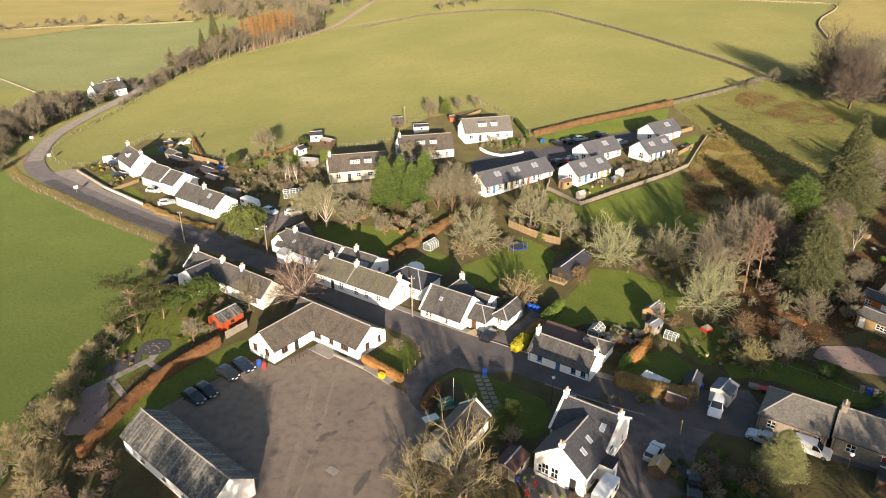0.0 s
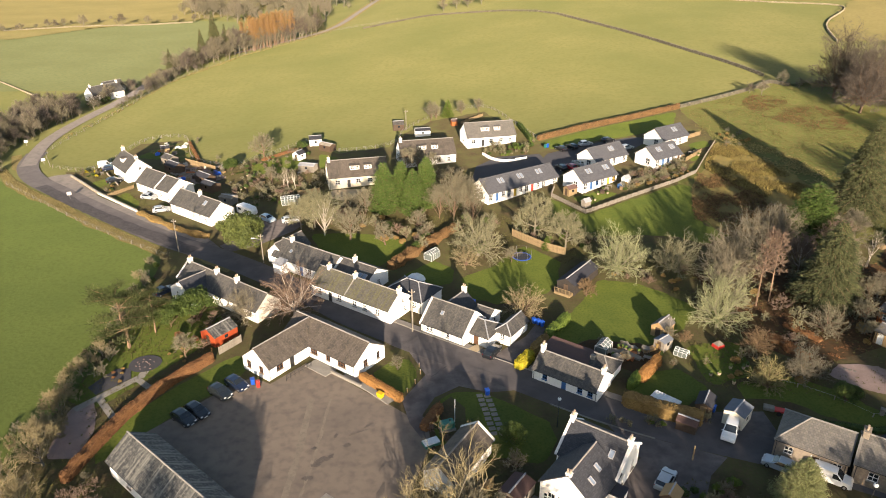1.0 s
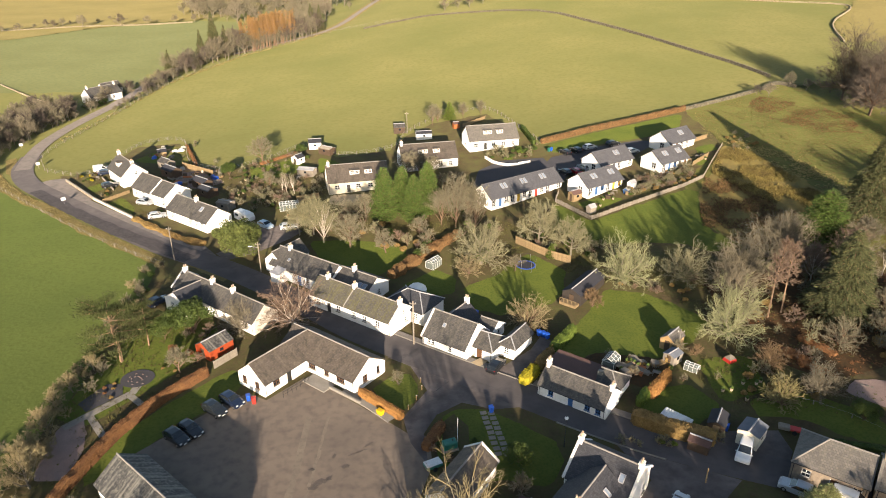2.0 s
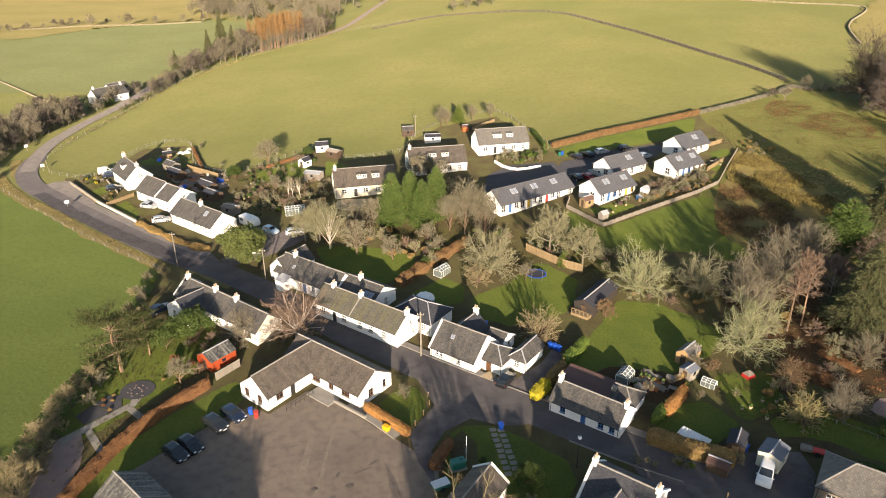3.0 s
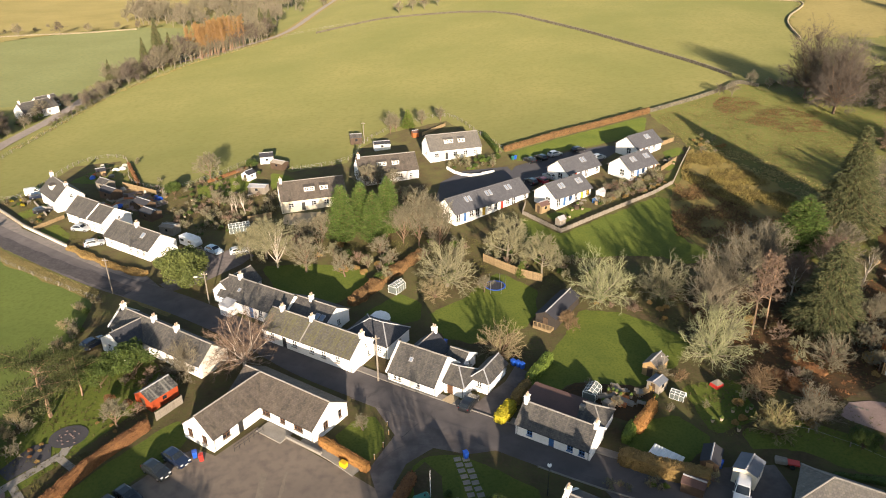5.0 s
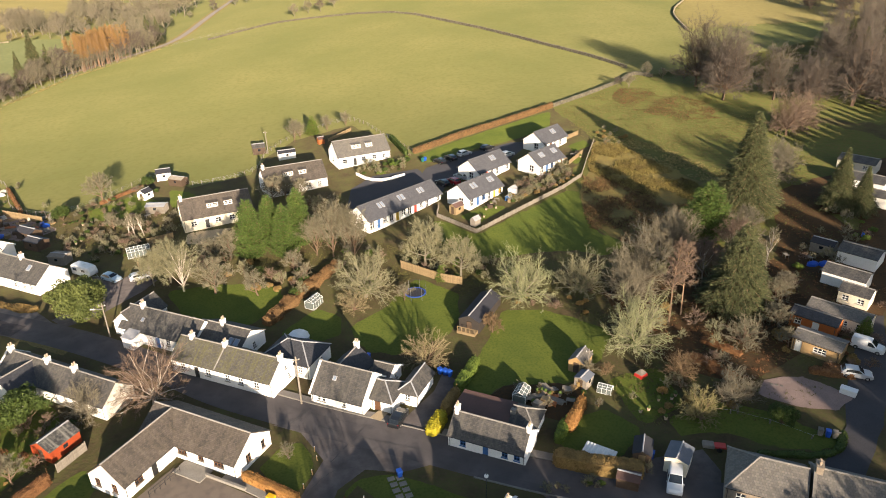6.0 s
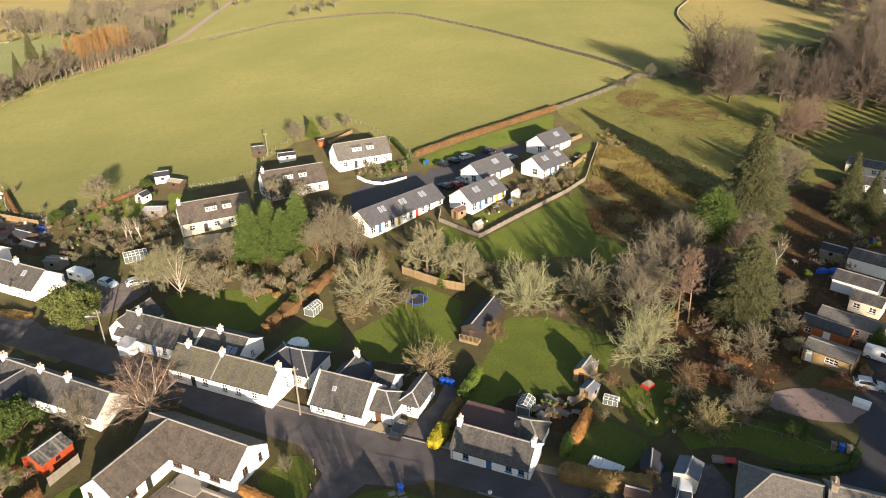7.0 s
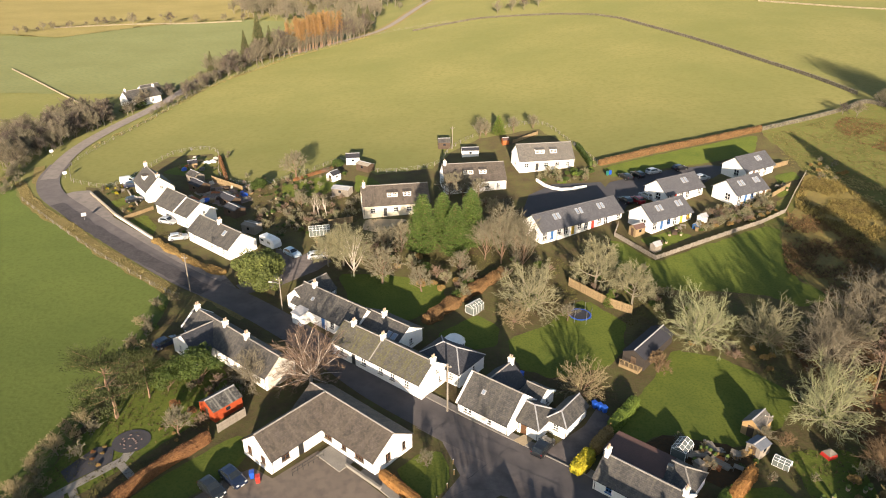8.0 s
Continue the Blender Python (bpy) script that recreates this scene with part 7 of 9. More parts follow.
thicket([(19, 79.5), (24, 82), (34, 80), (33.5, 77), (27, 78.5)], 10, [B_TAN, B_LIME, S_PALE], "tan roadside garden shrub", 19, 0.4, 0.8, "roadside shrubs")
thicket([(26, 66), (33, 71), (40, 66), (36, 58), (26, 60)], 18, [B_LIME, S_BR, B_DARK, B_TAN], "garden shrub near the drive", 20, 0.4, 1.1, "drive shrubs")
thicket([(26, 64), (31, 67.5), (38, 64.5), (37, 59.5), (28, 59)], 22, [S_BR, B_DARK, S_RED, S_PALE], "dark garden shrub south of the street", 28, 0.6, 1.2, "southern garden shrubs")
thicket([(-5, 78), (2, 80), (4, 74), (-3, 72)], 6, [B_DARK, S_RED], "dark shrub beside the tank", 21, 0.4, 0.8, "tank shrubs")
thicket([(22, 99), (32, 97), (33, 92), (26, 93)], 10, [S_BR, B_DARK, B_TAN], "garden shrub behind the low cottage", 22, 0.35, 0.7, "low cottage shrubs")
thicket([(-98, 210), (-80, 208), (-72, 188), (-80, 184), (-94, 196)], 12, [S_BR, B_DARK], "shrub by the upper garden fence", 23, 0.3, 0.6, "upper fence shrubs")
thicket([(-16, 168), (-12, 172), (-2, 175), (-2, 168)], 6, [S_PALE, S_BR], "pale shrub before the bungalow", 24, 0.9, 1.3, "pale shrubs")

hedge([(-48.4, 66.0), (-47.6, 72), (-46.2, 79.3), (-43.2, 86.6), (-39.1, 93.1)], 1.3, 1.85, BEECH, "clipped beech hedge with rust-brown leaves", seed=1, leaf=0.085, density=110)
hedge([(-15.0, 89.2), (-8.2, 83.9)], 1.2, 1.5, BEECH_ORANGE, "clipped orange-tan beech hedge beside the hall", seed=2, leaf=0.09, density=90)
hedge([(23.6, 84.4), (28.5, 81.6), (33.2, 79.6)], 2.5, 2.1, BEECH_TAN, "thick tan hedge along the street", seed=3)
hedge([(26.9, 89.0), (30.7, 93.9)], 1.5, 1.9, BEECH_ORANGE, "rust-orange clipped beech hedge between gardens", seed=4)
hedge([(24.9, 87.2), (27.0, 90.2)], 1.4, 1.6, LEAF_LIME, "lime green clipped hedge", seed=5)
hedge([(8.9, 92.2), (11.2, 95.6)], 2.0, 1.8, LEAF_YELLOW, "golden yellow hedge beside the forecourt", seed=6)
hedge([(11.4, 96.0), (14.0, 100.0)], 1.6, 1.9, BEECH_TAN, "mixed olive and tan hedge", seed=7)
hedge([(14.2, 100.6), (18.2, 106.6)], 1.7, 1.9, LEAF_LIME, "bright green hedge beside the lawn", seed=8)
hedge([(20.3, 199.6), (34, 206.8), (48.5, 213.9), (66.5, 223.4)], 1.6, 1.6, HEDGE_BROWN, "long rust-brown beech hedge below the hill", seed=9, leaf=0.16, density=40)
hedge([(-14.6, 124.6), (-10, 131.9), (-1.8, 143.4)], 2.4, 1.5, HEDGE_BROWN, "ragged brown hedge across the gardens", seed=10, wob=0.5)
hedge([(49.8, 101.0), (51.6, 97.5), (53.4, 94.0)], 2.2, 0.9, BEECH, "low rust-red hedge under the trees", seed=11, wob=0.5)
hedge([(66.5, 93.2), (69.5, 90.2)], 2.0, 1.2, BEECH, "rust-brown hedge near the cabins", seed=12)
hedge([(-77.2, 151.2), (-68.6, 144.9), (-61.4, 140.4), (-55.8, 138.0)], 1.7, 0.8, BEECH_TAN, "low tan scrub along the road", seed=13, wob=0.6, name="scrub_bank")
hedge([(-86, 206), (-80, 195), (-76, 187.5)], 0.9, 0.9, BEECH, "thin brown hedge by the field", seed=14)
hedge([(-58, 187.8), (-50, 197)], 1.0, 0.8, BEECH, "low brown garden hedge", seed=15)
hedge([(31.4, 97.3), (33.4, 100.2)], 1.4, 1.6, BEECH_TAN, "orange-tan hedge beside the sheds", seed=16)
hedge([(-4.6, 77.6), (-2.6, 82.6)], 1.6, 1.3, BEECH, "dark brown hedge at the green", seed=17)
hedge([(15.5, 213.2), (18.2, 199)], 1.2, 1.6, LEAF_DARK, "dark green hedge beside the bungalow", seed=18, leaf=0.14, density=40)
hedge([(48.2, 79.6), (56.6, 77.6), (60.5, 80.5)], 1.0, 0.7, LEAF_DARK, "dark bank of low greenery by the lane", seed=19, wob=0.6, name="green_bank")

scatter_stuff("bracken", [(60.4, 173), (62.6, 179.5), (68.5, 191.5), (73.5, 188), (77.5, 172), (81, 158), (78, 150), (71.5, 151), (65, 161.5)], 8500, BRACKEN, "golden dead bracken on the bank", 0.6, 0.5, 1, 7)
# browner tufts low on the bank, its shade put into their colour
scatter_stuff("bracken", [(51.5, 152), (57.8, 170.5), (61, 174), (66, 161), (73, 150), (80, 150), (84, 150), (79, 138), (64, 132), (55, 137), (50.5, 145)], 6000, BRACKEN_DARK, "brown withered bracken darkened where the bank lies in shade", 0.6, 0.4, 8, 7)
scatter_stuff("tussocks", [(66, 194), (72, 190), (92, 170), (112, 160), (126, 190), (112, 224), (93, 236), (68, 220)], 9000, TUSSOCK, "straw-coloured grass tussocks on rough pasture", 0.45, 0.2, 2, 5)
scatter_stuff("bracken", [(86, 226), (93, 234), (104, 226), (112, 212), (108, 198), (96, 200), (88, 212)], 3200, BRACKEN_DARK, "rust-brown dead bracken on the pasture", 0.6, 0.25, 12, 5)
scatter_stuff("tussocks", [(69, 197), (74, 199), (86, 176), (92, 158), (87, 152), (80, 166)], 2600, STRAW, "pale tussocks along the bank", 0.5, 0.25, 13, 6)
scatter_stuff("verge_grass", [(-60.6, 130.9), (-67.0, 134.9), (-85.2, 146.7), (-98.3, 156.8), (-113.1, 166.9), (-121.8, 174.7), (-131, 184.5), (-133.0, 183), (-123.0, 171.6), (-114.6, 164.0), (-99.8, 154.2), (-86.7, 144.2), (-68.5, 132.4), (-62, 128.6)], 3600, STRAW, "dry uncut grass on the verge", 0.2, 0.16, 3, 6)
scatter_stuff("leaf_litter", [(44, 118), (60, 127), (79, 124), (95, 145), (90, 108), (66, 97), (54, 92), (46, 101)], 1600, BEECH, "rusty ferns and litter under the trees", 0.5, 0.25, 4, 6)
scatter_stuff("road_edge_grass", [(-131.5, 214), (-129, 214), (-128.6, 262), (-129.6, 292), (-127, 322), (-117, 366), (-82, 420), (-84.5, 422), (-120.5, 366), (-130, 322), (-132, 292), (-131.2, 262)], 1500, STRAW, "dry grass along the field fence", 0.5, 0.35, 6, 6)

# uneven ground cover in the gardens
OLIVE_COVER = mat("garden_ground_cover", (0.13, 0.125, 0.04), (0.085, 0.075, 0.03), rough=0.9, scale=0.3, bump=0, random_tint=0.35, island=True, spec=0.15)
for k, (out, n_) in enumerate((([(-34, 152), (-6, 158), (24, 140), (44, 122), (44, 104), (34, 122), (22, 124), (14, 134), (0, 132), (-12, 140)], 5200), ([(-66, 160), (-50, 158), (-34, 158), (-20, 166), (-34, 180), (-58, 184), (-76, 186), (-84, 176)], 4200), ([(44, 120), (46, 102), (34, 98), (36, 88), (58, 84), (70, 94), (90, 116), (110, 140), (92, 150), (78, 128)], 5600), ([(-58, 108), (-57, 82), (-52, 62), (-46, 62), (-47, 74), (-44, 88), (-38, 98), (-44, 108)], 2200), ([(24, 70), (36, 68), (44, 60), (30, 56)], 700), ([(-104, 180), (-96, 168), (-80, 154), (-74, 152), (-86, 168), (-98, 186)], 1200))):
    scatter_stuff("ground_cover", out, n_, OLIVE_COVER, "low olive and brown plants covering garden ground", 0.34, 0.2, 40 + k, 5)

hedge([(53.6, 104.0), (55.4, 101.6), (57.2, 98.8)], 1.6, 0.8, BEECH, "low rust-orange bank of dead fern", seed=31, wob=0.6, name="fern_bank")
hedge([(64.2, 93.0), (68.0, 90.9)], 1.4, 1.0, BEECH, "rust-orange hedge beside the gravel", seed=32, wob=0.4)

for i in range(16):
    x, y = -312 + 3.6 * i + rnd_far.uniform(-3, 3), 428 + 5.2 * i + rnd_far.uniform(-5, 5)
    plant("hedgerow_tree", FAR_T[i % 3], x, y, "low leafless bush of a far hedgerow", "bush", scale=rnd_far.uniform(0.2, 0.6), group="far hedgerow")


# ---- walls and fences ----
def stone_wall(points, width, height, label, seed=0, stones=True, material=DRYSTONE, name="stone_wall"):
    """A dry stone wall: uneven blocks in courses along a line."""
    line = smooth_line(points, 0.55)
    rnd = random.Random(seed)
    x0, y0 = points[0]
    z0 = terrain(x0, y0)
    bm = bmesh.new()
    for i in range(len(line) - 1):
        (xa, ya), (xb, yb) = line[i], line[i + 1]
        ang = math.atan2(yb - ya, xb - xa)
        l = math.dist((xa, ya), (xb, yb))
        zz = terrain(xa, ya) - z0
        rows = 2
        for r in range(rows):
            h = height / rows * rnd.uniform(0.85, 1.15)
            w = width * rnd.uniform(0.8, 1.15) * (1.0 if r == 0 else 0.85)
            m = Matrix.Translation(((xa + xb) / 2 - x0, (ya + yb) / 2 - y0, zz + (r + 0.5) * height / rows + rnd.uniform(-0.05, 0.05))) @ Matrix.Rotation(ang + rnd.uniform(-0.1, 0.1), 4, "Z") @ Matrix.Rotation(rnd.uniform(-0.06, 0.06), 4, "X") @ Matrix.Diagonal((l * rnd.uniform(0.9, 1.08), w, h, 1))
            bmesh.ops.create_cube(bm, size=1.0, matrix=m)
    e = thing(name, x0, y0, 0, label, "wall", kind="structure")
    ob = part("stones", bm, material, e)
    ob["kind"] = "stuff"
    return e


def low_wall(points, width, height, material, label, name="garden_wall"):
    """A rendered wall with a coping, in straight runs."""
    x0, y0 = points[0]
    z0 = terrain(x0, y0)
    e = thing(name, x0, y0, 0, label, "wall", kind="structure")
    for (xa, ya), (xb, yb) in zip(points, points[1:]):
        l = math.dist((xa, ya), (xb, yb))
        n = max(1, int(l / 3))
        for k in range(n):
            p, q = k / n, (k + 1) / n
            ax, ay, bx, by = xa + (xb - xa) * p, ya + (yb - ya) * p, xa + (xb - xa) * q, ya + (yb - ya) * q
            zz = (terrain(ax, ay) + terrain(bx, by)) / 2 - z0
            m = Matrix.Translation(((ax + bx) / 2 - x0, (ay + by) / 2 - y0, zz)) @ Matrix.Rotation(math.atan2(yb - ya, xb - xa), 4, "Z")
            part("wall_section", boxes((0, 0, height / 2 - 0.15, l / n - 0.004, width, height + 0.3)), material, e, m=m)
            part("coping", boxes((0, 0, height + 0.03, l / n - 0.01, width + 0.1, 0.08), bevel=0.015), CONCRETE if material is not WHITE else WHITE, e, m=m)
    return e


def board_fence(points, height, material, label, board=0.14, gap=0.02, name="board_fence", post_every=1.9):
    """Posts, two rails a bay and upright boards, each a part."""
    x0, y0 = points[0]
    z0 = terrain(x0, y0)
    e = thing(name, x0, y0, 0, label, "fence")
    key = ("fence", round(height, 2), material.name)
    if key not in CACHE:
        CACHE[key] = (mesh_of(boxes((0, 0, height / 2, 0.1, 0.1, height + 0.3), bevel=0.01), "post", material), mesh_of(boxes((0, 0, height / 2, board, 0.025, height)), "board", material))
    post, plank = CACHE[key]
    for (xa, ya), (xb, yb) in zip(points, points[1:]):
        l = math.dist((xa, ya), (xb, yb))
        ang = math.degrees(math.atan2(yb - ya, xb - xa))
        n = max(1, round(l / post_every))
        for k in range(n + 1):
            x, y = xa + (xb - xa) * k / n, ya + (yb - ya) * k / n
            attach("post", post, e, pose(x - x0, y - y0, terrain(x, y) - z0 + 0.02, 0, 0, ang))
        for k in range(n):
            p, q = (k + 0.5) / n, 1 / n
            x, y = xa + (xb - xa) * p, ya + (yb - ya) * p
            m = pose(x - x0, y - y0, terrain(x, y) - z0, 0, 0, ang)
            for zz in (0.3, height - 0.25):
                part("rail", boxes((0, 0.035, zz, l / n - 0.1, 0.04, 0.09)), material, e, m=m)
            nb = max(1, int((l / n) / (board + gap)))
            for b in range(nb):
                attach("board", plank, e, m @ pose((b + 0.5) / nb * l / n - l / n / 2, 0, 0.06))
    return e


def wire_fence(points, label, every=4.0, height=1.1, seed=0, name="wire_fence", wires=(0.35, 0.68, 1.0)):
    """A stock fence: timber posts and its wires."""
    line = smooth_line(points, every)
    rnd = random.Random(seed)
    x0, y0 = points[0]
    z0 = terrain(x0, y0)
    e = thing(name, x0, y0, 0, label, "fence")
    post = CACHE.setdefault(("stock_post", height), mesh_of(cyl(bmesh.new(), 0, 0, -0.2, height, 0.085, 0.08, 6), "post", GREY_WOOD))
    for x, y in line:
        attach("post", post, e, pose(x - x0, y - y0, terrain(x, y) - z0, rnd.uniform(-4, 4), rnd.uniform(-4, 4), 0))
    for h in wires:
        bm = bmesh.new()
        for (xa, ya), (xb, yb) in zip(line, line[1:]):
            rod(bm, (xa - x0, ya - y0, terrain(xa, ya) - z0 + h * height), (xb - x0, yb - y0, terrain(xb, yb) - z0 + h * height), 0.012, 3)
        part("wire", bm, METAL, e)
    return e


stone_wall([(66.8, 223.6), (80, 231), (93.1, 239.1)], 0.7, 1.1, "grey dry stone wall below the hill field", 1)
stone_wall([(104, 256), (97, 277), (87.5, 299.4), (71.2, 337.4), (44.8, 388.6)], 0.75, 1.1, "long dry stone wall climbing the hill field", 2)
stone_wall([(44.8, 388.6), (26, 408), (9.1, 420.9), (-24.9, 434), (-45, 428), (-63.4, 417.0)], 0.7, 0.9, "dry stone wall along the hill crest", 3)
stone_wall([(120, 428), (160, 412), (196, 399.5), (172, 359.2), (163, 340), (155, 312)], 0.6, 0.7, "pale dry stone wall on the far hill", 4, material=PALESTONE)
stone_wall([(-238, 325), (-207, 299.5), (-174, 272), (-160, 261)], 0.4, 0.5, "dry stone wall on the far pasture", 5, material=PALESTONE)
stone_wall([(-302, 452), (-262, 474), (-226, 484), (-196, 500)], 0.8, 0.9, "pale dry stone wall between far fields", 6, material=PALESTONE)
stone_wall([(96, 241), (103, 247), (108, 243)], 1.2, 1.1, "tumbled field wall with bracken", 7)
board_fence([(20.4, 159.6), (27.3, 149.6), (39.3, 157.6), (51.3, 165.5), (57.4, 170.6)], 1.0, GREY_WOOD, "low weathered timber fence round the court gardens", board=0.2, gap=0.03)
board_fence([(57.4, 170.6), (62.6, 181.0), (68.4, 192.0)], 0.8, GREY_WOOD, "low grey garden fence", board=0.2, gap=0.06)
low_wall([(-107.3, 176.4), (-100.2, 169.9), (-93.1, 163.3)], 0.3, 0.7, STONE, "low stone garden wall along the road")
low_wall([(-93.1, 163.3), (-85.5, 157.5), (-77.9, 151.7)], 0.3, 0.7, OLD_WHITE, "low cream garden wall along the road")
low_wall([(-19.8, 86.9 + 3.6), (-14.6, 87.0)], 0.25, 0.5, CONCRETE, "low pale wall beside the hall path")
low_wall([(4.2, 189.5), (6.0, 186.2), (8.0, 184.2), (10.4, 183.2), (13.0, 183.6), (16.2, 185.2)], 0.3, 0.7, WHITE, "curved white garden wall by the court")
low_wall([(-98.5, 178.5), (-91, 169.5)], 0.2, 0.5, STONE, "low stone garden wall between plots")
board_fence([(10.2, 139.4), (12.0, 137.6), (16.9, 132.7), (20.5, 130.4)], 1.7, FENCE_WOOD, "tall tan board fence behind the lawn")
board_fence([(21.6, 164.2), (20.6, 160.4)], 1.1, GREY_WOOD, "grey garden fence of the housing court")
board_fence([(-2.6, 61.0), (1.5, 65.0), (4.6, 67.6)], 1.7, FENCE_WOOD, "tan board fence beside the outbuilding")
board_fence([(-89.6, 161.2), (-85.9, 167.6)], 0.9, FENCE_WOOD, "low tan fence in a front garden")
board_fence([(-38.6, 94.6), (-36.2, 98.4)], 1.4, GREY_WOOD, "grey slatted fence beside the red shed")
board_fence([(57.0, 178.6), (62.4, 184.2)], 1.2, FENCE_WOOD, "orange-tan fence in a garden")
board_fence([(60.5, 194.5), (66.0, 198.0)], 1.2, FENCE_WOOD, "orange-tan fence below the field")
board_fence([(-41.5, 161.5), (-36.5, 163.5)], 1.5, FENCE_WOOD, "tan fence panel in the gardens")
board_fence([(-41.0, 150.6), (-37.5, 152.2)], 1.5, FENCE_WOOD, "tan fence panel near the parked car")
board_fence([(-79.5, 186.5), (-68.5, 179.6)], 1.6, FENCE_WOOD, "weathered fence behind the scrap yard")
board_fence([(-2.5, 217.5), (4.5, 225.0)], 1.0, FENCE_WOOD, "orange-tan fence round the upper garden")
wire_fence([(-117.0, 184.2), (-106.4, 181), (-102.6, 187), (-101.2, 208.4), (-89.5, 211.5), (-79.0, 190.6), (-67.2, 184), (-58.2, 191), (-47.8, 204), (-37.3, 194.6), (-22.8, 200), (-19.8, 213), (-12.3, 225), (4.6, 234.7), (14.6, 214.3), (20.0, 200.6)], "post and wire fence between gardens and field", 2.4, 1.1, 1)
wire_fence([(-118.5, 185.5), (-126.5, 198), (-128.2, 213), (-128.4, 228), (-128.7, 243.5), (-129.6, 262), (-130.8, 288), (-129, 318), (-120.3, 362), (-104, 390), (-84.8, 418), (-65, 429), (-45, 434)], "post and wire fence beside the road", 4.0, 1.15, 2)
wire_fence([(-61, 128.5), (-68.4, 132.7), (-86.6, 144.4), (-108.2, 160.2), (-122, 170.8)], "post and wire fence along the pasture", 4.0, 1.0, 3)
wire_fence([(44, 89.4), (49.0, 87.4), (52.8, 84.4), (56.1, 80.6), (59.7, 80.2)], "single garden wire across the lawn", 6.0, 0.7, 4, wires=(1.0,))


# ---- vehicles ----
def loft(sections, cap=True):
    """A skin through rings of equal length."""
    bm = bmesh.new()
    rings = [[bm.verts.new(p) for p in s] for s in sections]
    n = len(rings[0])
    for a, b in zip(rings, rings[1:]):
        for i in range(n):
            j = (i + 1) % n
            bm.faces.new((a[i], a[j], b[j], b[i]))
    if cap:
        bm.faces.new(rings[0][::-1])
        bm.faces.new(rings[-1])
    bmesh.ops.recalc_face_normals(bm, faces=bm.faces)
    return bm


def car_paint(name, c):
    return mat(name, c, tuple(0.93 * v for v in c), rough=0.28, scale=1.5, bump=0.0, metal=0.15, coat=0.6)


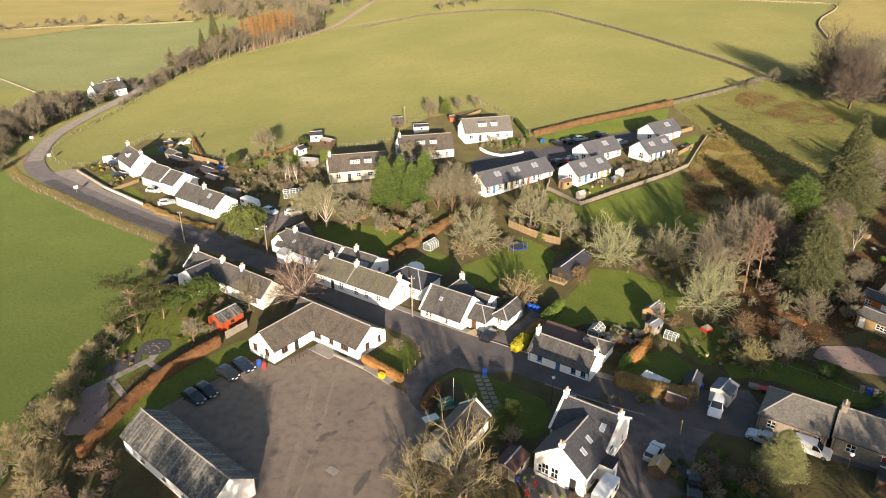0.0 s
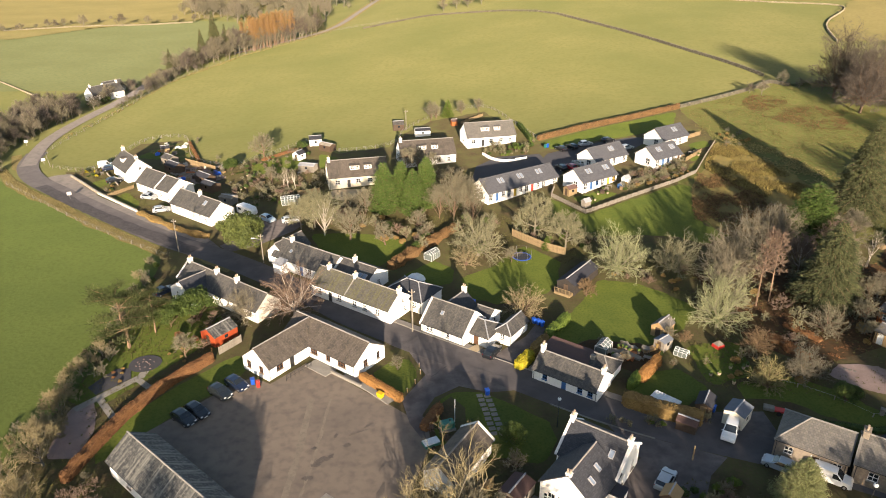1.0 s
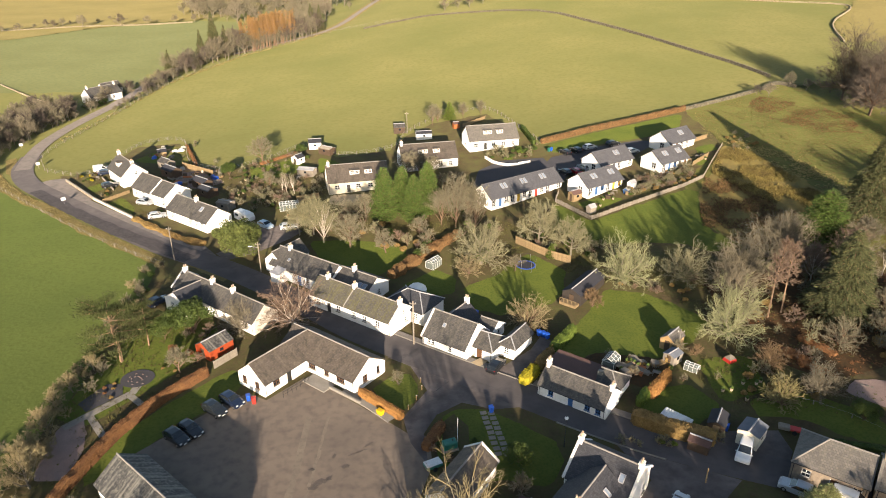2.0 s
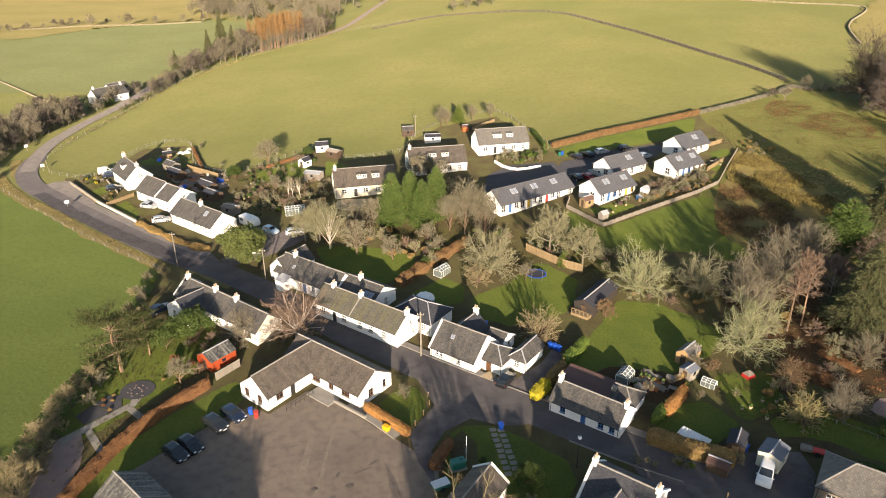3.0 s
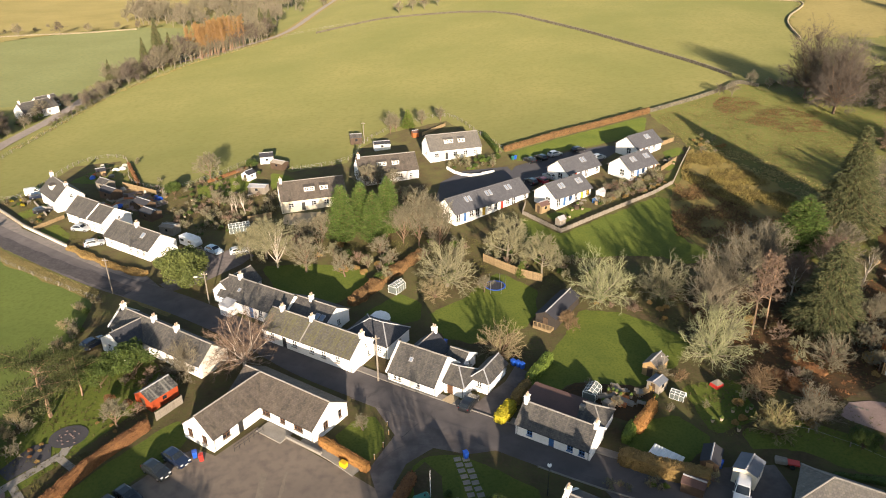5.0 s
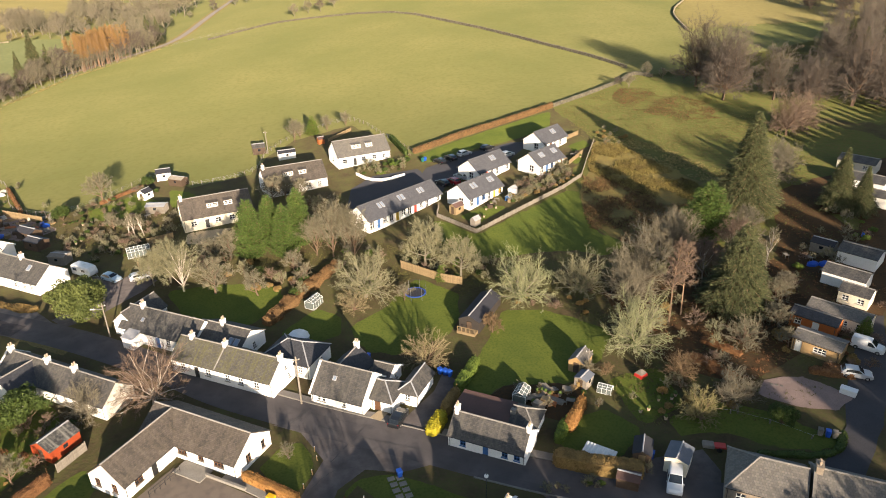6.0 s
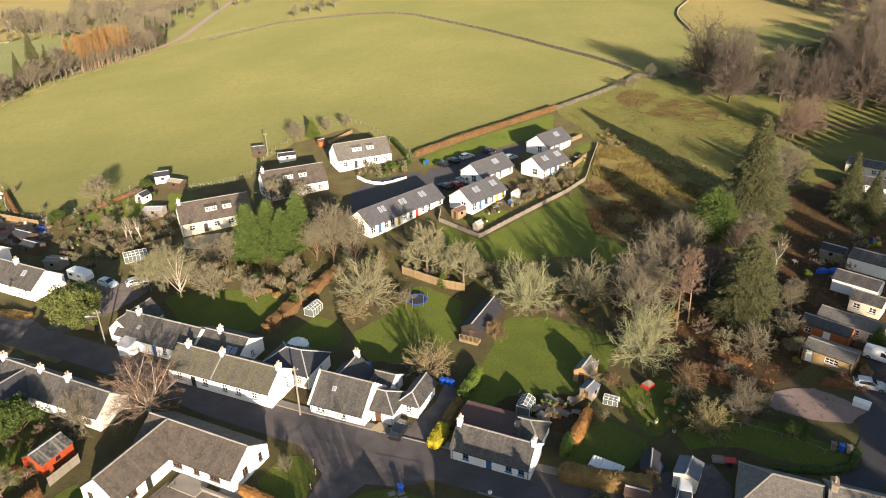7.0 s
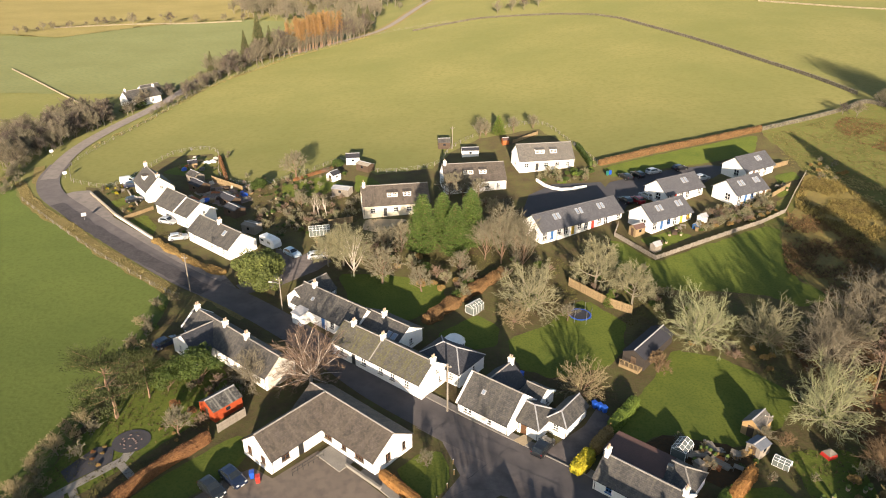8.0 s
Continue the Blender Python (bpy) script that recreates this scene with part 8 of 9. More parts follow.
def vehicle(name, x, y, heading, paint, label, kind="hatch", group="parked cars", s=1.0):
    """A car, estate or van; local +x is its front."""
    e = thing(name, x, y, heading, label, "van" if kind == "van" else "car", group, lift=0.15, scale=s)
    if kind == "van":
        L, W = 4.4, 1.8
        prof = [(-2.2, 0.35, 1.75), (-2.12, 0.28, 1.84), (-0.4, 0.28, 1.88), (0.35, 0.28, 1.82), (1.15, 0.28, 1.12), (1.95, 0.28, 0.92), (2.2, 0.35, 0.62)]
        glass = [((0.42, 1.76), (1.12, 1.14))]
    elif kind == "pickup":
        L, W = 4.9, 1.8
        prof = [(-2.4, 0.45, 1.0), (-2.3, 0.4, 1.05), (-0.35, 0.4, 1.05), (-0.25, 0.4, 1.68), (0.6, 0.4, 1.72), (1.2, 0.4, 1.12), (2.2, 0.4, 1.0), (2.45, 0.45, 0.7)]
        glass = [((0.68, 1.66), (1.18, 1.15))]
    else:
        L, W = 4.1, 1.72
        prof = [(-2.05, 0.35, 0.85), (-1.98, 0.25, 1.0), (-1.5, 0.25, 1.38), (-0.9, 0.25, 1.47), (0.1, 0.25, 1.46), (0.85, 0.25, 0.98), (1.75, 0.25, 0.80), (2.03, 0.32, 0.55)]
        glass = [((0.17, 1.40), (0.82, 1.0)), ((-1.93, 1.03), (-1.53, 1.35))]
    secs = []
    for px, lo, hi in prof:
        belt = min(hi, 0.92)
        taper = 0.8 if hi > 1.15 else 0.96
        k = W / 2 * (0.9 if abs(px) > L / 2 - 0.15 else 1.0)
        secs.append([(px, -k, lo), (px, -k * 1.02, (lo + belt) / 2), (px, -k, belt), (px, -k * taper, hi - 0.05), (px, -k * taper * 0.8, hi), (px, k * taper * 0.8, hi), (px, k * taper, hi - 0.05), (px, k, belt), (px, k * 1.02, (lo + belt) / 2), (px, k, lo)])
    part("body", loft(secs), paint, e, smooth=False)
    top = max(p[2] for p in prof)
    for (xa, za), (xb, zb) in glass:
        w = W / 2 * 0.74
        bm = slab(bmesh.new(), [(xa, -w, za + 0.02), (xb, -w * 1.12, zb + 0.02), (xb, w * 1.12, zb + 0.02), (xa, w, za + 0.02)], 0.025)
        part("windscreen", bm, CAR_GLASS, e)
    for sd in (-1, 1):
        if kind == "van":
            pts = [(0.0, 1.05), (1.0, 1.05), (0.42, 1.62), (0.0, 1.62)]
        elif kind == "pickup":
            pts = [(-0.2, 1.05), (1.05, 1.08), (0.62, 1.58), (-0.15, 1.58)]
        else:
            pts = [(-1.5, 0.98), (0.68, 0.98), (0.08, 1.36), (-0.95, 1.37), (-1.4, 1.28)]
        bm = bmesh.new()
        y0 = W / 2
        a = [bm.verts.new((px, sd * (y0 * (1.0 - 0.2 * (pz - 0.92) / max(top - 0.97, 0.1)) + 0.02), pz)) for px, pz in pts]
        b = [bm.verts.new((v.co.x, v.co.y - sd * 0.03, v.co.z)) for v in a]
        bm.faces.new(a), bm.faces.new(b[::-1])
        for i in range(len(a)):
            j = (i + 1) % len(a)
            bm.faces.new((a[j], a[i], b[i], b[j]))
        bmesh.ops.recalc_face_normals(bm, faces=bm.faces)
        part("side_window", bm, CAR_GLASS, e)
        part("headlight", boxes((L / 2 - 0.14, sd * W * 0.34, 0.66, 0.16, 0.3, 0.14), bevel=0.02), LAMP_GLASS, e)
        part("tail_light", boxes((-L / 2 + 0.06, sd * W * 0.4, 0.82, 0.1, 0.2, 0.2), bevel=0.02), TAIL_GLASS, e)
        part("wing_mirror", boxes((0.62 if kind != "van" else 0.95, sd * (W / 2 + 0.06), 1.0, 0.12, 0.16, 0.12), bevel=0.02), paint, e)
        for wx in (-L / 2 + 0.75, L / 2 - 0.75):
            if "tyre" not in CACHE:
                CACHE["tyre"] = mesh_of(cyl(bmesh.new(), 0, 0, -0.1, 0.1, 0.31, 0.31, 14), "tyre", RUBBER)
                CACHE["rim"] = mesh_of(cyl(bmesh.new(), 0, 0, -0.105, 0.105, 0.19, 0.17, 10), "rim", RIM)
            w = attach("tyre", CACHE["tyre"], e, pose(wx, sd * (W / 2 - 0.08), 0.31, 90, 0, 0))
            attach("rim", CACHE["rim"], w)
    part("number_plate", boxes((L / 2 + 0.0, 0, 0.45, 0.03, 0.5, 0.11)), WHITE_PLASTIC, e)
    return e


BLACK_CAR = car_paint("black_car_paint", (0.018, 0.02, 0.024))
NAVY_CAR = car_paint("dark_blue_car_paint", (0.018, 0.028, 0.06))
SILVER_CAR = car_paint("silver_car_paint", (0.45, 0.47, 0.50))
WHITE_CAR = car_paint("white_car_paint", (0.78, 0.78, 0.78))
RED_CAR = car_paint("red_car_paint", (0.35, 0.02, 0.03))
GREY_CAR = car_paint("grey_car_paint", (0.022, 0.026, 0.03))
PALE_BLUE_CAR = car_paint("pale_blue_car_paint", (0.42, 0.52, 0.62))
for x, y, p, lab in ((-38.0, 78.3, GREY_CAR, "dark grey hatchback parked by the grass"), (-36.7, 79.9, BLACK_CAR, "black hatchback parked in the car park"), (-34.9, 84.3, GREY_CAR, "dark grey hatchback facing the car park"), (-33.1, 86.4, NAVY_CAR, "dark blue hatchback parked beside the hall")):
    vehicle("car", x, y, -34, p, lab, group="cars in the car park")
vehicle("car", 5.1, 96.2, 62, BLACK_CAR, "black hatchback parked on the forecourt")
vehicle("van", 36.2, 77.4, 242, WHITE_CAR, "white pickup van parked before the garage", "van")
vehicle("van", 45.4, 68.9, -33, WHITE_CAR, "small white van parked at the kerb", "van")
vehicle("car", 40.1, 71.1, 147, SILVER_CAR, "silver car parked by the stone cottage")
vehicle("car", 25.6, 68.6, 57, SILVER_CAR, "silver estate car on the drive")
vehicle("pickup", 28.9, 62.6, 75, BLACK_CAR, "black pickup parked among shrubs", "pickup")
for x, y, p, a in ((25.9, 190.0, BLACK_CAR, 120), (29.0, 191.2, BLACK_CAR, 120), (33.0, 192.8, SILVER_CAR, 30), (39.6, 194.8, BLACK_CAR, 30), (24.4, 176.2, BLACK_CAR, 120), (27.0, 176.4, RED_CAR, 120), (29.4, 178.6, SILVER_CAR, 120), (31.4, 179.6, BLACK_CAR, 120), (43.6, 188.6, SILVER_CAR, 30)):
    vehicle("car", x, y, a, p, {BLACK_CAR: "black", SILVER_CAR: "silver", RED_CAR: "dark red"}[p] + " car parked in the housing court", group="cars in the housing court")
vehicle("car", -45.1, 146.9, -35, PALE_BLUE_CAR, "pale blue car parked behind the caravan")
vehicle("car", -39.6, 146.2, 20, SILVER_CAR, "silver car parked near the fence")
vehicle("car", -78.4, 160.0, -10, SILVER_CAR, "silver car parked before the cottage")
vehicle("car", -72.0, 152.0, 25, SILVER_CAR, "silver car parked on the garden drive")
vehicle("van", -101.4, 184.4, 30, WHITE_CAR, "white van parked beside the end cottage", "van")
vehicle("car", -99.0, 181.6, 30, NAVY_CAR, "dark blue car parked beside the end cottage")
vehicle("car", -93.0, 171.8, 35, BLACK_CAR, "black car in the front garden")
vehicle("van", 75.4, 95.6, -50, WHITE_CAR, "white van parked between the cabins", "van")
vehicle("car", 69.6, 90.4, -30, SILVER_CAR, "silver car parked by the gravel yard")
vehicle("car", -55.6, 113.8, 57, NAVY_CAR, "dark car beside the white cottage")


def caravan(x, y, heading, label, s=1.0):
    e = thing("caravan", x, y, heading, label, "caravan", lift=0.1, scale=s)
    secs = []
    for px, lo, hi, k in ((-2.6, 0.9, 2.0, 0.95), (-2.4, 0.5, 2.35, 1.05), (0, 0.5, 2.45, 1.08), (2.1, 0.5, 2.35, 1.05), (2.6, 0.9, 1.7, 0.92)):
        secs.append([(px, -k, lo), (px, -k, hi - 0.2), (px, -k * 0.85, hi), (px, k * 0.85, hi), (px, k, hi - 0.2), (px, k, lo)])
    part("body", loft(secs), WHITE_PLASTIC, e)
    for sd in (-1, 1):
        for wx in (-1.4, 0.9):
            part("window", boxes((wx, sd * 1.08, 1.6, 1.0, 0.04, 0.5), bevel=0.01), CAR_GLASS, e)
        attach("tyre", CACHE["tyre"], e, pose(0, sd * 0.95, 0.31, 90, 0, 0))
    part("window", boxes((2.42, 0, 1.65, 0.04, 1.3, 0.45)), CAR_GLASS, e, m=pose(0.0, 0, 0.0))
    part("roof_vent", boxes((0.4, 0, 2.48, 0.6, 0.5, 0.1), bevel=0.03), SHEET, e)
    bm = rod(bmesh.new(), (2.5, 0.4, 0.55), (3.7, 0, 0.5), 0.04)
    rod(bm, (2.5, -0.4, 0.55), (3.7, 0, 0.5), 0.04)
    part("tow_bar", bm, METAL, e)


caravan(-50.8, 150.2, -35, "white touring caravan parked behind the cottage")
caravan(18.2, 61.4, 57, "white caravan roof beside the drive", 0.9)


# ---- sheds, glasshouses and garden things ----
def shed(name, x, y, ang, L, W, he, hr, wall, roof, label, window=True, category="shed"):
    e = thing(name, x, y, ang, label, category)
    ops = [(0.0, 0.0, min(0.9, W * 0.4), min(1.8, he - 0.05))]
    part("wall", wall_mesh(L, 0.06, [(-L / 2, he), (L / 2, he)], [(0, 0.9, 0.7, 0.6)] if window and he > 1.6 else [], base=-0.1), wall, e, m=pose(0, -W / 2, 0))
    part("wall", wall_mesh(L, 0.06, [(-L / 2, he), (L / 2, he)], [], base=-0.1), wall, e, m=pose(0, W / 2, 0, 0, 0, 180))
    for sg in (-1, 1):
        part("gable_wall", wall_mesh(W, 0.06, [(-W / 2 + 0.06, he), (0, hr), (W / 2 - 0.06, he)], ops if sg < 0 and he > 1.6 else [], base=-0.1), wall, e, m=pose(sg * L / 2, 0, 0, 0, 0, 90 * sg))
    if window and he > 1.6:
        part("pane", boxes((0, -W / 2 + 0.03, 1.2, 0.68, 0.02, 0.58)), GLASS, e)
    if he > 1.6:
        part("door", boxes((-L / 2 + 0.04, 0, 0.85, 0.04, min(0.86, W * 0.4 - 0.04), min(1.7, he - 0.1)), bevel=0.01), DARK_WOOD if wall is not DARK_WOOD else FENCE_WOOD, e)
    roof_plates(e, L, W, he, hr, roof, over=0.12, verge=0.1, thick=0.06, ridge=LEAD)
    return e


ds = shed("summer_house", 21.6, 119.4, 55.0, 9.6, 3.6, 2.0, 2.9, BLACK_WOOD, FELT, "long dark shed with a black felt roof and deck", category="shed")
part("deck", boxes((-5.4, 0, 0.25, 1.6, 3.2, 0.5)), FENCE_WOOD, ds)
bm = bmesh.new()
for yy in (-1.5, -0.75, 0, 0.75, 1.5):
    box(bm, -6.15, yy, 0.9, 0.07, 0.07, 0.9)
box(bm, -6.15, 0, 1.33, 0.08, 3.2, 0.08)
part("deck_rail", bm, FENCE_WOOD, ds)
shed("garden_shed", 33.2, 102.2, 48, 3.3, 2.4, 1.9, 2.8, TAN_WOOD, TILE_GREY, "tan timber shed with a grey-green felt roof")
shed("garden_shed", 32.3, 98.0, 42, 2.3, 1.9, 1.7, 2.0, GREY_WOOD, FELT_BLUE, "small shed with a pale blue-grey roof")
shed("garden_shed", -40.1, 99.4, 57, 4.6, 3.6, 1.9, 2.9, RED_WOOD, SLATE_OLD, "red timber shed with an old slate roof")
shed("garden_shed", 7.4, 66.0, 57, 3.8, 2.8, 1.8, 2.3, GREY_WOOD, FELT_BROWN, "tan timber shed with a ribbed brown roof")
shed("garage", 37.9, 80.1, 50, 3.2, 2.7, 2.2, 2.6, CREAM, FELT_BLUE, "small garage with a blue-grey roof", category="garage")
shed("garden_shed", -45.6, 201.6, 15, 3.6, 2.6, 2.0, 2.8, WHITE, FELT, "white garden shed below the field")
shed("garden_shed", -41.0, 196.4, -30, 4.2, 2.6, 1.8, 2.2, DARK_WOOD, GREY_WOOD, "brown shed beside the field fence")
shed("garden_shed", -47.6, 189.0, 60, 2.8, 2.4, 1.8, 2.5, WHITE, FELT, "white hut with a black roof")
shed("garden_shed", -43.0, 179.6, -10, 4.4, 2.8, 1.8, 2.1, GREY_WOOD, LEAD, "low shed with a blue-grey roof")
shed("garden_shed", -65.0, 166.0, -35, 4.4, 3.0, 1.9, 2.4, DARK_WOOD, SLATE_NEW, "dark shed with a blue-grey roof behind the cottage")
shed("garden_shed", -68.4, 171.6, -35, 5.0, 2.8, 1.9, 2.6, DARK_WOOD, FELT, "dark shed in the cluttered yard")
shed("garden_shed", -84.0, 186.6, -35, 4.0, 3.0, 2.0, 2.8, GREY_WOOD, SLATE_GREY, "grey shed behind the end cottage")
shed("garden_shed", -80.0, 180.2, -35, 5.0, 3.2, 2.0, 2.8, DARK_WOOD, FELT, "dark felt-roofed shed behind the cottages")
shed("garden_shed", -90.0, 197.6, 30, 2.4, 2.0, 1.4, 2.0, FENCE_WOOD, FELT, "tan hut in the upper garden")
shed("carport", -57.6, 157.4, -20, 3.6, 2.6, 1.9, 2.1, GREY_WOOD, GREY_WOOD, "timber carport beside the cottage")
shed("garden_shed", -22.0, 214.6, 12, 3.4, 2.6, 1.9, 2.7, DARK_WOOD, SLATE_GREY, "grey-roofed shed behind the bungalow")
shed("garden_shed", -14.0, 208.0, 12, 4.6, 2.6, 1.8, 2.3, WHITE, FELT, "white shed with a dark roof behind the bungalow")
shed("playhouse", -4.6, 216.8, 20, 1.8, 1.5, 1.5, 2.0, ORANGE_WOOD, FELT_BROWN, "orange timber playhouse behind the bungalow")
shed("garden_shed", 25.0, 160.6, 36, 2.6, 2.0, 1.8, 2.4, FENCE_WOOD, FELT_BROWN, "brown timber shed against the white house")
shed("playhouse", 39.2, 166.0, 36, 1.7, 1.4, 1.5, 2.0, WHITE, LEAD, "small white playhouse in a court garden")
shed("playhouse", 37.6, 163.2, 50, 1.5, 1.2, 1.0, 1.4, FRAME_BLUE, LEAD, "small blue playhouse in a court garden")
shed("garden_shed", 27.8, 153.4, 36, 1.8, 1.4, 1.5, 2.0, GREY_WOOD, LEAD, "small pale shed in the garden corner")
shed("garden_shed", 25.4, 65.4, 57, 2.2, 2.0, 1.6, 2.3, DARK_WOOD, TAN_WOOD, "brown hut with a weathered tan roof")
shed("garden_shed", 52.6, 62.2, -32, 5.0, 3.4, 2.0, 2.6, DARK_WOOD, FELT, "dark shed roof south of the road")
shed("garden_shed", 30.9, 78.6, -32, 2.6, 1.8, 1.5, 1.9, DARK_WOOD, FELT_BROWN, "brown shed behind the street hedge")
shed("garden_shed", 34.4, 82.6, 62, 3.2, 2.2, 1.7, 2.2, DARK_WOOD, FELT, "dark lean shed beside the garage")
shed("cabin_shed", 88.5, 124.5, -54, 4.0, 3.0, 1.9, 2.5, GREY_WOOD, FELT, "grey shed among the eastern gardens")


def timber_stack(x, y, ang, material, label, n, seed):
    """Boards thrown crosswise on a heap."""
    e = thing("timber_stack", x, y, ang, label, "timber")
    rnd = random.Random(seed)
    for i in range(n):
        part("board", boxes((0, 0, 0, rnd.uniform(1.6, 3.0), 0.22, 0.06), bevel=0.01), material, e, m=pose(rnd.uniform(-0.3, 0.3), rnd.uniform(-0.7, 0.7), 0.08 + 0.09 * (i // 3), 0, rnd.uniform(-3, 3), rnd.uniform(-18, 18)))


def bulk_bag(x, y, ang, material, label):
    e = thing("bulk_bag", x, y, ang, label, "bag", group="bulk bags")
    part("body", loft([[(-0.5, -0.48, 0), (0.5, -0.48, 0), (0.5, 0.48, 0), (-0.5, 0.48, 0)], [(-0.58, -0.55, 0.45), (0.58, -0.55, 0.45), (0.58, 0.55, 0.45), (-0.58, 0.55, 0.45)], [(-0.42, -0.4, 0.9), (0.44, -0.42, 0.86), (0.42, 0.42, 0.92), (-0.44, 0.4, 0.88)]]), material, e)


for i, (x, y, a, m_, n) in enumerate(((-76.6, 183.4, 20, FENCE_WOOD, 12), (-73.4, 180.4, -40, TAN_WOOD, 12), (-70.6, 178.2, 60, FENCE_WOOD, 9), (-74.6, 177.2, 10, GREY_WOOD, 9), (-90.6, 202.6, 30, TAN_WOOD, 9), (-87.6, 201.0, -20, GREY_WOOD, 8))):
    timber_stack(x, y, a, m_, "heap of old boards in the cluttered yard", n, 40 + i)
for x, y, a in ((-72.0, 182.2, 10), (-78.8, 184.6, 40), (-69.2, 175.4, 25), (-92.4, 204.0, 15), (-86.0, 203.6, 50)):
    bulk_bag(x, y, a, OLD_WHITE, "dirty white builder's bag in the yard")
bulk_bag(-68.0, 178.0, 30, BLUE_PLASTIC, "blue builder's bag in the yard")
bulk_bag(-66.9, 177.0, 55, BLUE_PLASTIC, "blue builder's bag in the yard")


def greenhouse(x, y, ang, L, W, he, hr, label):
    e = thing("greenhouse", x, y, ang, label, "greenhouse")
    bm = bmesh.new()
    n = max(3, int(L / 0.7))
    for i in range(n + 1):
        px = -L / 2 + L * i / n
        for sd in (-1, 1):
            rod(bm, (px, sd * W / 2, 0), (px, sd * W / 2, he), 0.035, 4)
            rod(bm, (px, sd * W / 2, he), (px, 0, hr), 0.035, 4)
    for yy, zz in ((-W / 2, he), (W / 2, he), (0, hr), (-W / 2, 0.06), (W / 2, 0.06), (-W / 4, (he + hr) / 2), (W / 4, (he + hr) / 2)):
        rod(bm, (-L / 2, yy, zz), (L / 2, yy, zz), 0.035, 4)
    for px in (-L / 2, L / 2):
        for zz in (0.06, he):
            rod(bm, (px, -W / 2, zz), (px, W / 2, zz), 0.035, 4)
    part("glazing_frame", bm, FRAME_WHITE, e)
    for sd in (-1, 1):
        part("pane", slab(bmesh.new(), [(-L / 2, sd * W / 2, he), (L / 2, sd * W / 2, he), (L / 2, 0, hr), (-L / 2, 0, hr)], 0.015), GREENHOUSE_GLASS, e)
        part("pane", boxes((0, sd * W / 2, he / 2, L - 0.05, 0.012, he)), GREENHOUSE_GLASS, e)
        part("pane", wall_mesh(W, 0.012, [(-W / 2, he), (0, hr), (W / 2, he)], [], base=0), GREENHOUSE_GLASS, e, m=pose(sd * L / 2, 0, 0, 0, 0, 90 * sd))
    return e


greenhouse(-6.5, 129.6, 55, 2.8, 1.9, 1.4, 2.0, "white-framed greenhouse on the dark lawn")
greenhouse(34.7, 95.9, -36, 2.0, 1.3, 0.9, 1.3, "small white-framed glasshouse by the sheds")
greenhouse(22.8, 97.2, 57, 2.6, 1.9, 1.4, 2.0, "white-framed greenhouse behind the low cottage")
greenhouse(-42.4, 157.4, 20, 4.4, 2.4, 1.4, 2.0, "white-framed greenhouse in the gardens")

tr = thing("trampoline", 11.6, 128.6, 0, "round black trampoline with blue edge and net", "trampoline")
R = 1.95
bm = cyl(bmesh.new(), 0, 0, 0.86, 0.9, R - 0.25, None, 24)
part("jump_mat", bm, FELT, tr)
bm = bmesh.new()
for i in range(24):
    a, b = i * math.pi / 12, (i + 1) * math.pi / 12
    slab(bm, [((R - 0.25) * math.cos(a), (R - 0.25) * math.sin(a), 0.93), ((R - 0.25) * math.cos(b), (R - 0.25) * math.sin(b), 0.93), (R * math.cos(b), R * math.sin(b), 0.92), (R * math.cos(a), R * math.sin(a), 0.92)], 0.05)
bmesh.ops.remove_doubles(bm, verts=bm.verts, dist=0.001)
part("edge_pad", bm, BLUE_PLASTIC, tr)
for i in range(6):
    a = i * math.pi / 3
    part("leg", rod(bmesh.new(), (R * math.cos(a), R * math.sin(a), 0), (R * math.cos(a), R * math.sin(a), 2.5), 0.03), METAL, tr)
bm = bmesh.new()
for i in range(24):
    a, b = i * math.pi / 12, (i + 1) * math.pi / 12
    rod(bm, (R * math.cos(a), R * math.sin(a), 2.5), (R * math.cos(b), R * math.sin(b), 2.5), 0.025, 4)
    rod(bm, (R * math.cos(a), R * math.sin(a), 0.95), (R * math.cos(a), R * math.sin(a), 2.5), 0.008, 3)
part("net", bm, DARK_PAINT, tr)

# corrugated cover, ribs across
sh = thing("corrugated_cover", 29.0, 83.4, -41.0, "pale corrugated sheet roof on short posts", "shelter")
bm = bmesh.new()
for i in range(10):
    x = -2.0 + 0.4 * (i + 0.5)
    slab(bm, [(x - 0.2, -1.25, 1.0), (x, -1.25, 1.06), (x, 1.25, 1.26), (x - 0.2, 1.25, 1.2)], 0.03)
    slab(bm, [(x, -1.25, 1.06), (x + 0.2, -1.25, 1.0), (x + 0.2, 1.25, 1.2), (x, 1.25, 1.26)], 0.03)
bmesh.ops.remove_doubles(bm, verts=bm.verts, dist=0.001)
part("sheet", bm, SHEET, sh)
for px in (-1.9, 1.9):
    for py in (-1.15, 1.15):
        part("post", boxes((px, py, 0.5, 0.1, 0.1, 1.05)), GREY_WOOD, sh)


def wheelie_bin(x, y, ang, material, label):
    e = thing("wheelie_bin", x, y, ang, label, "bin", lift=0.15)
    part("body", loft([[(-0.24, -0.24, 0.06), (0.24, -0.24, 0.06), (0.24, 0.24, 0.06), (-0.24, 0.24, 0.06)], [(-0.3, -0.34, 1.0), (0.3, -0.34, 1.0), (0.3, 0.34, 1.0), (-0.3, 0.34, 1.0)]]), material, e)
    part("lid", boxes((0, 0.0, 1.04, 0.64, 0.74, 0.08), bevel=0.03), material, e)
    for sx in (-0.22, 0.22):
        part("wheel", cyl(bmesh.new(), 0, 0, -0.03, 0.03, 0.1, None, 10, m=pose(sx, 0.28, 0.1, 0, 90, 0)), RUBBER, e)


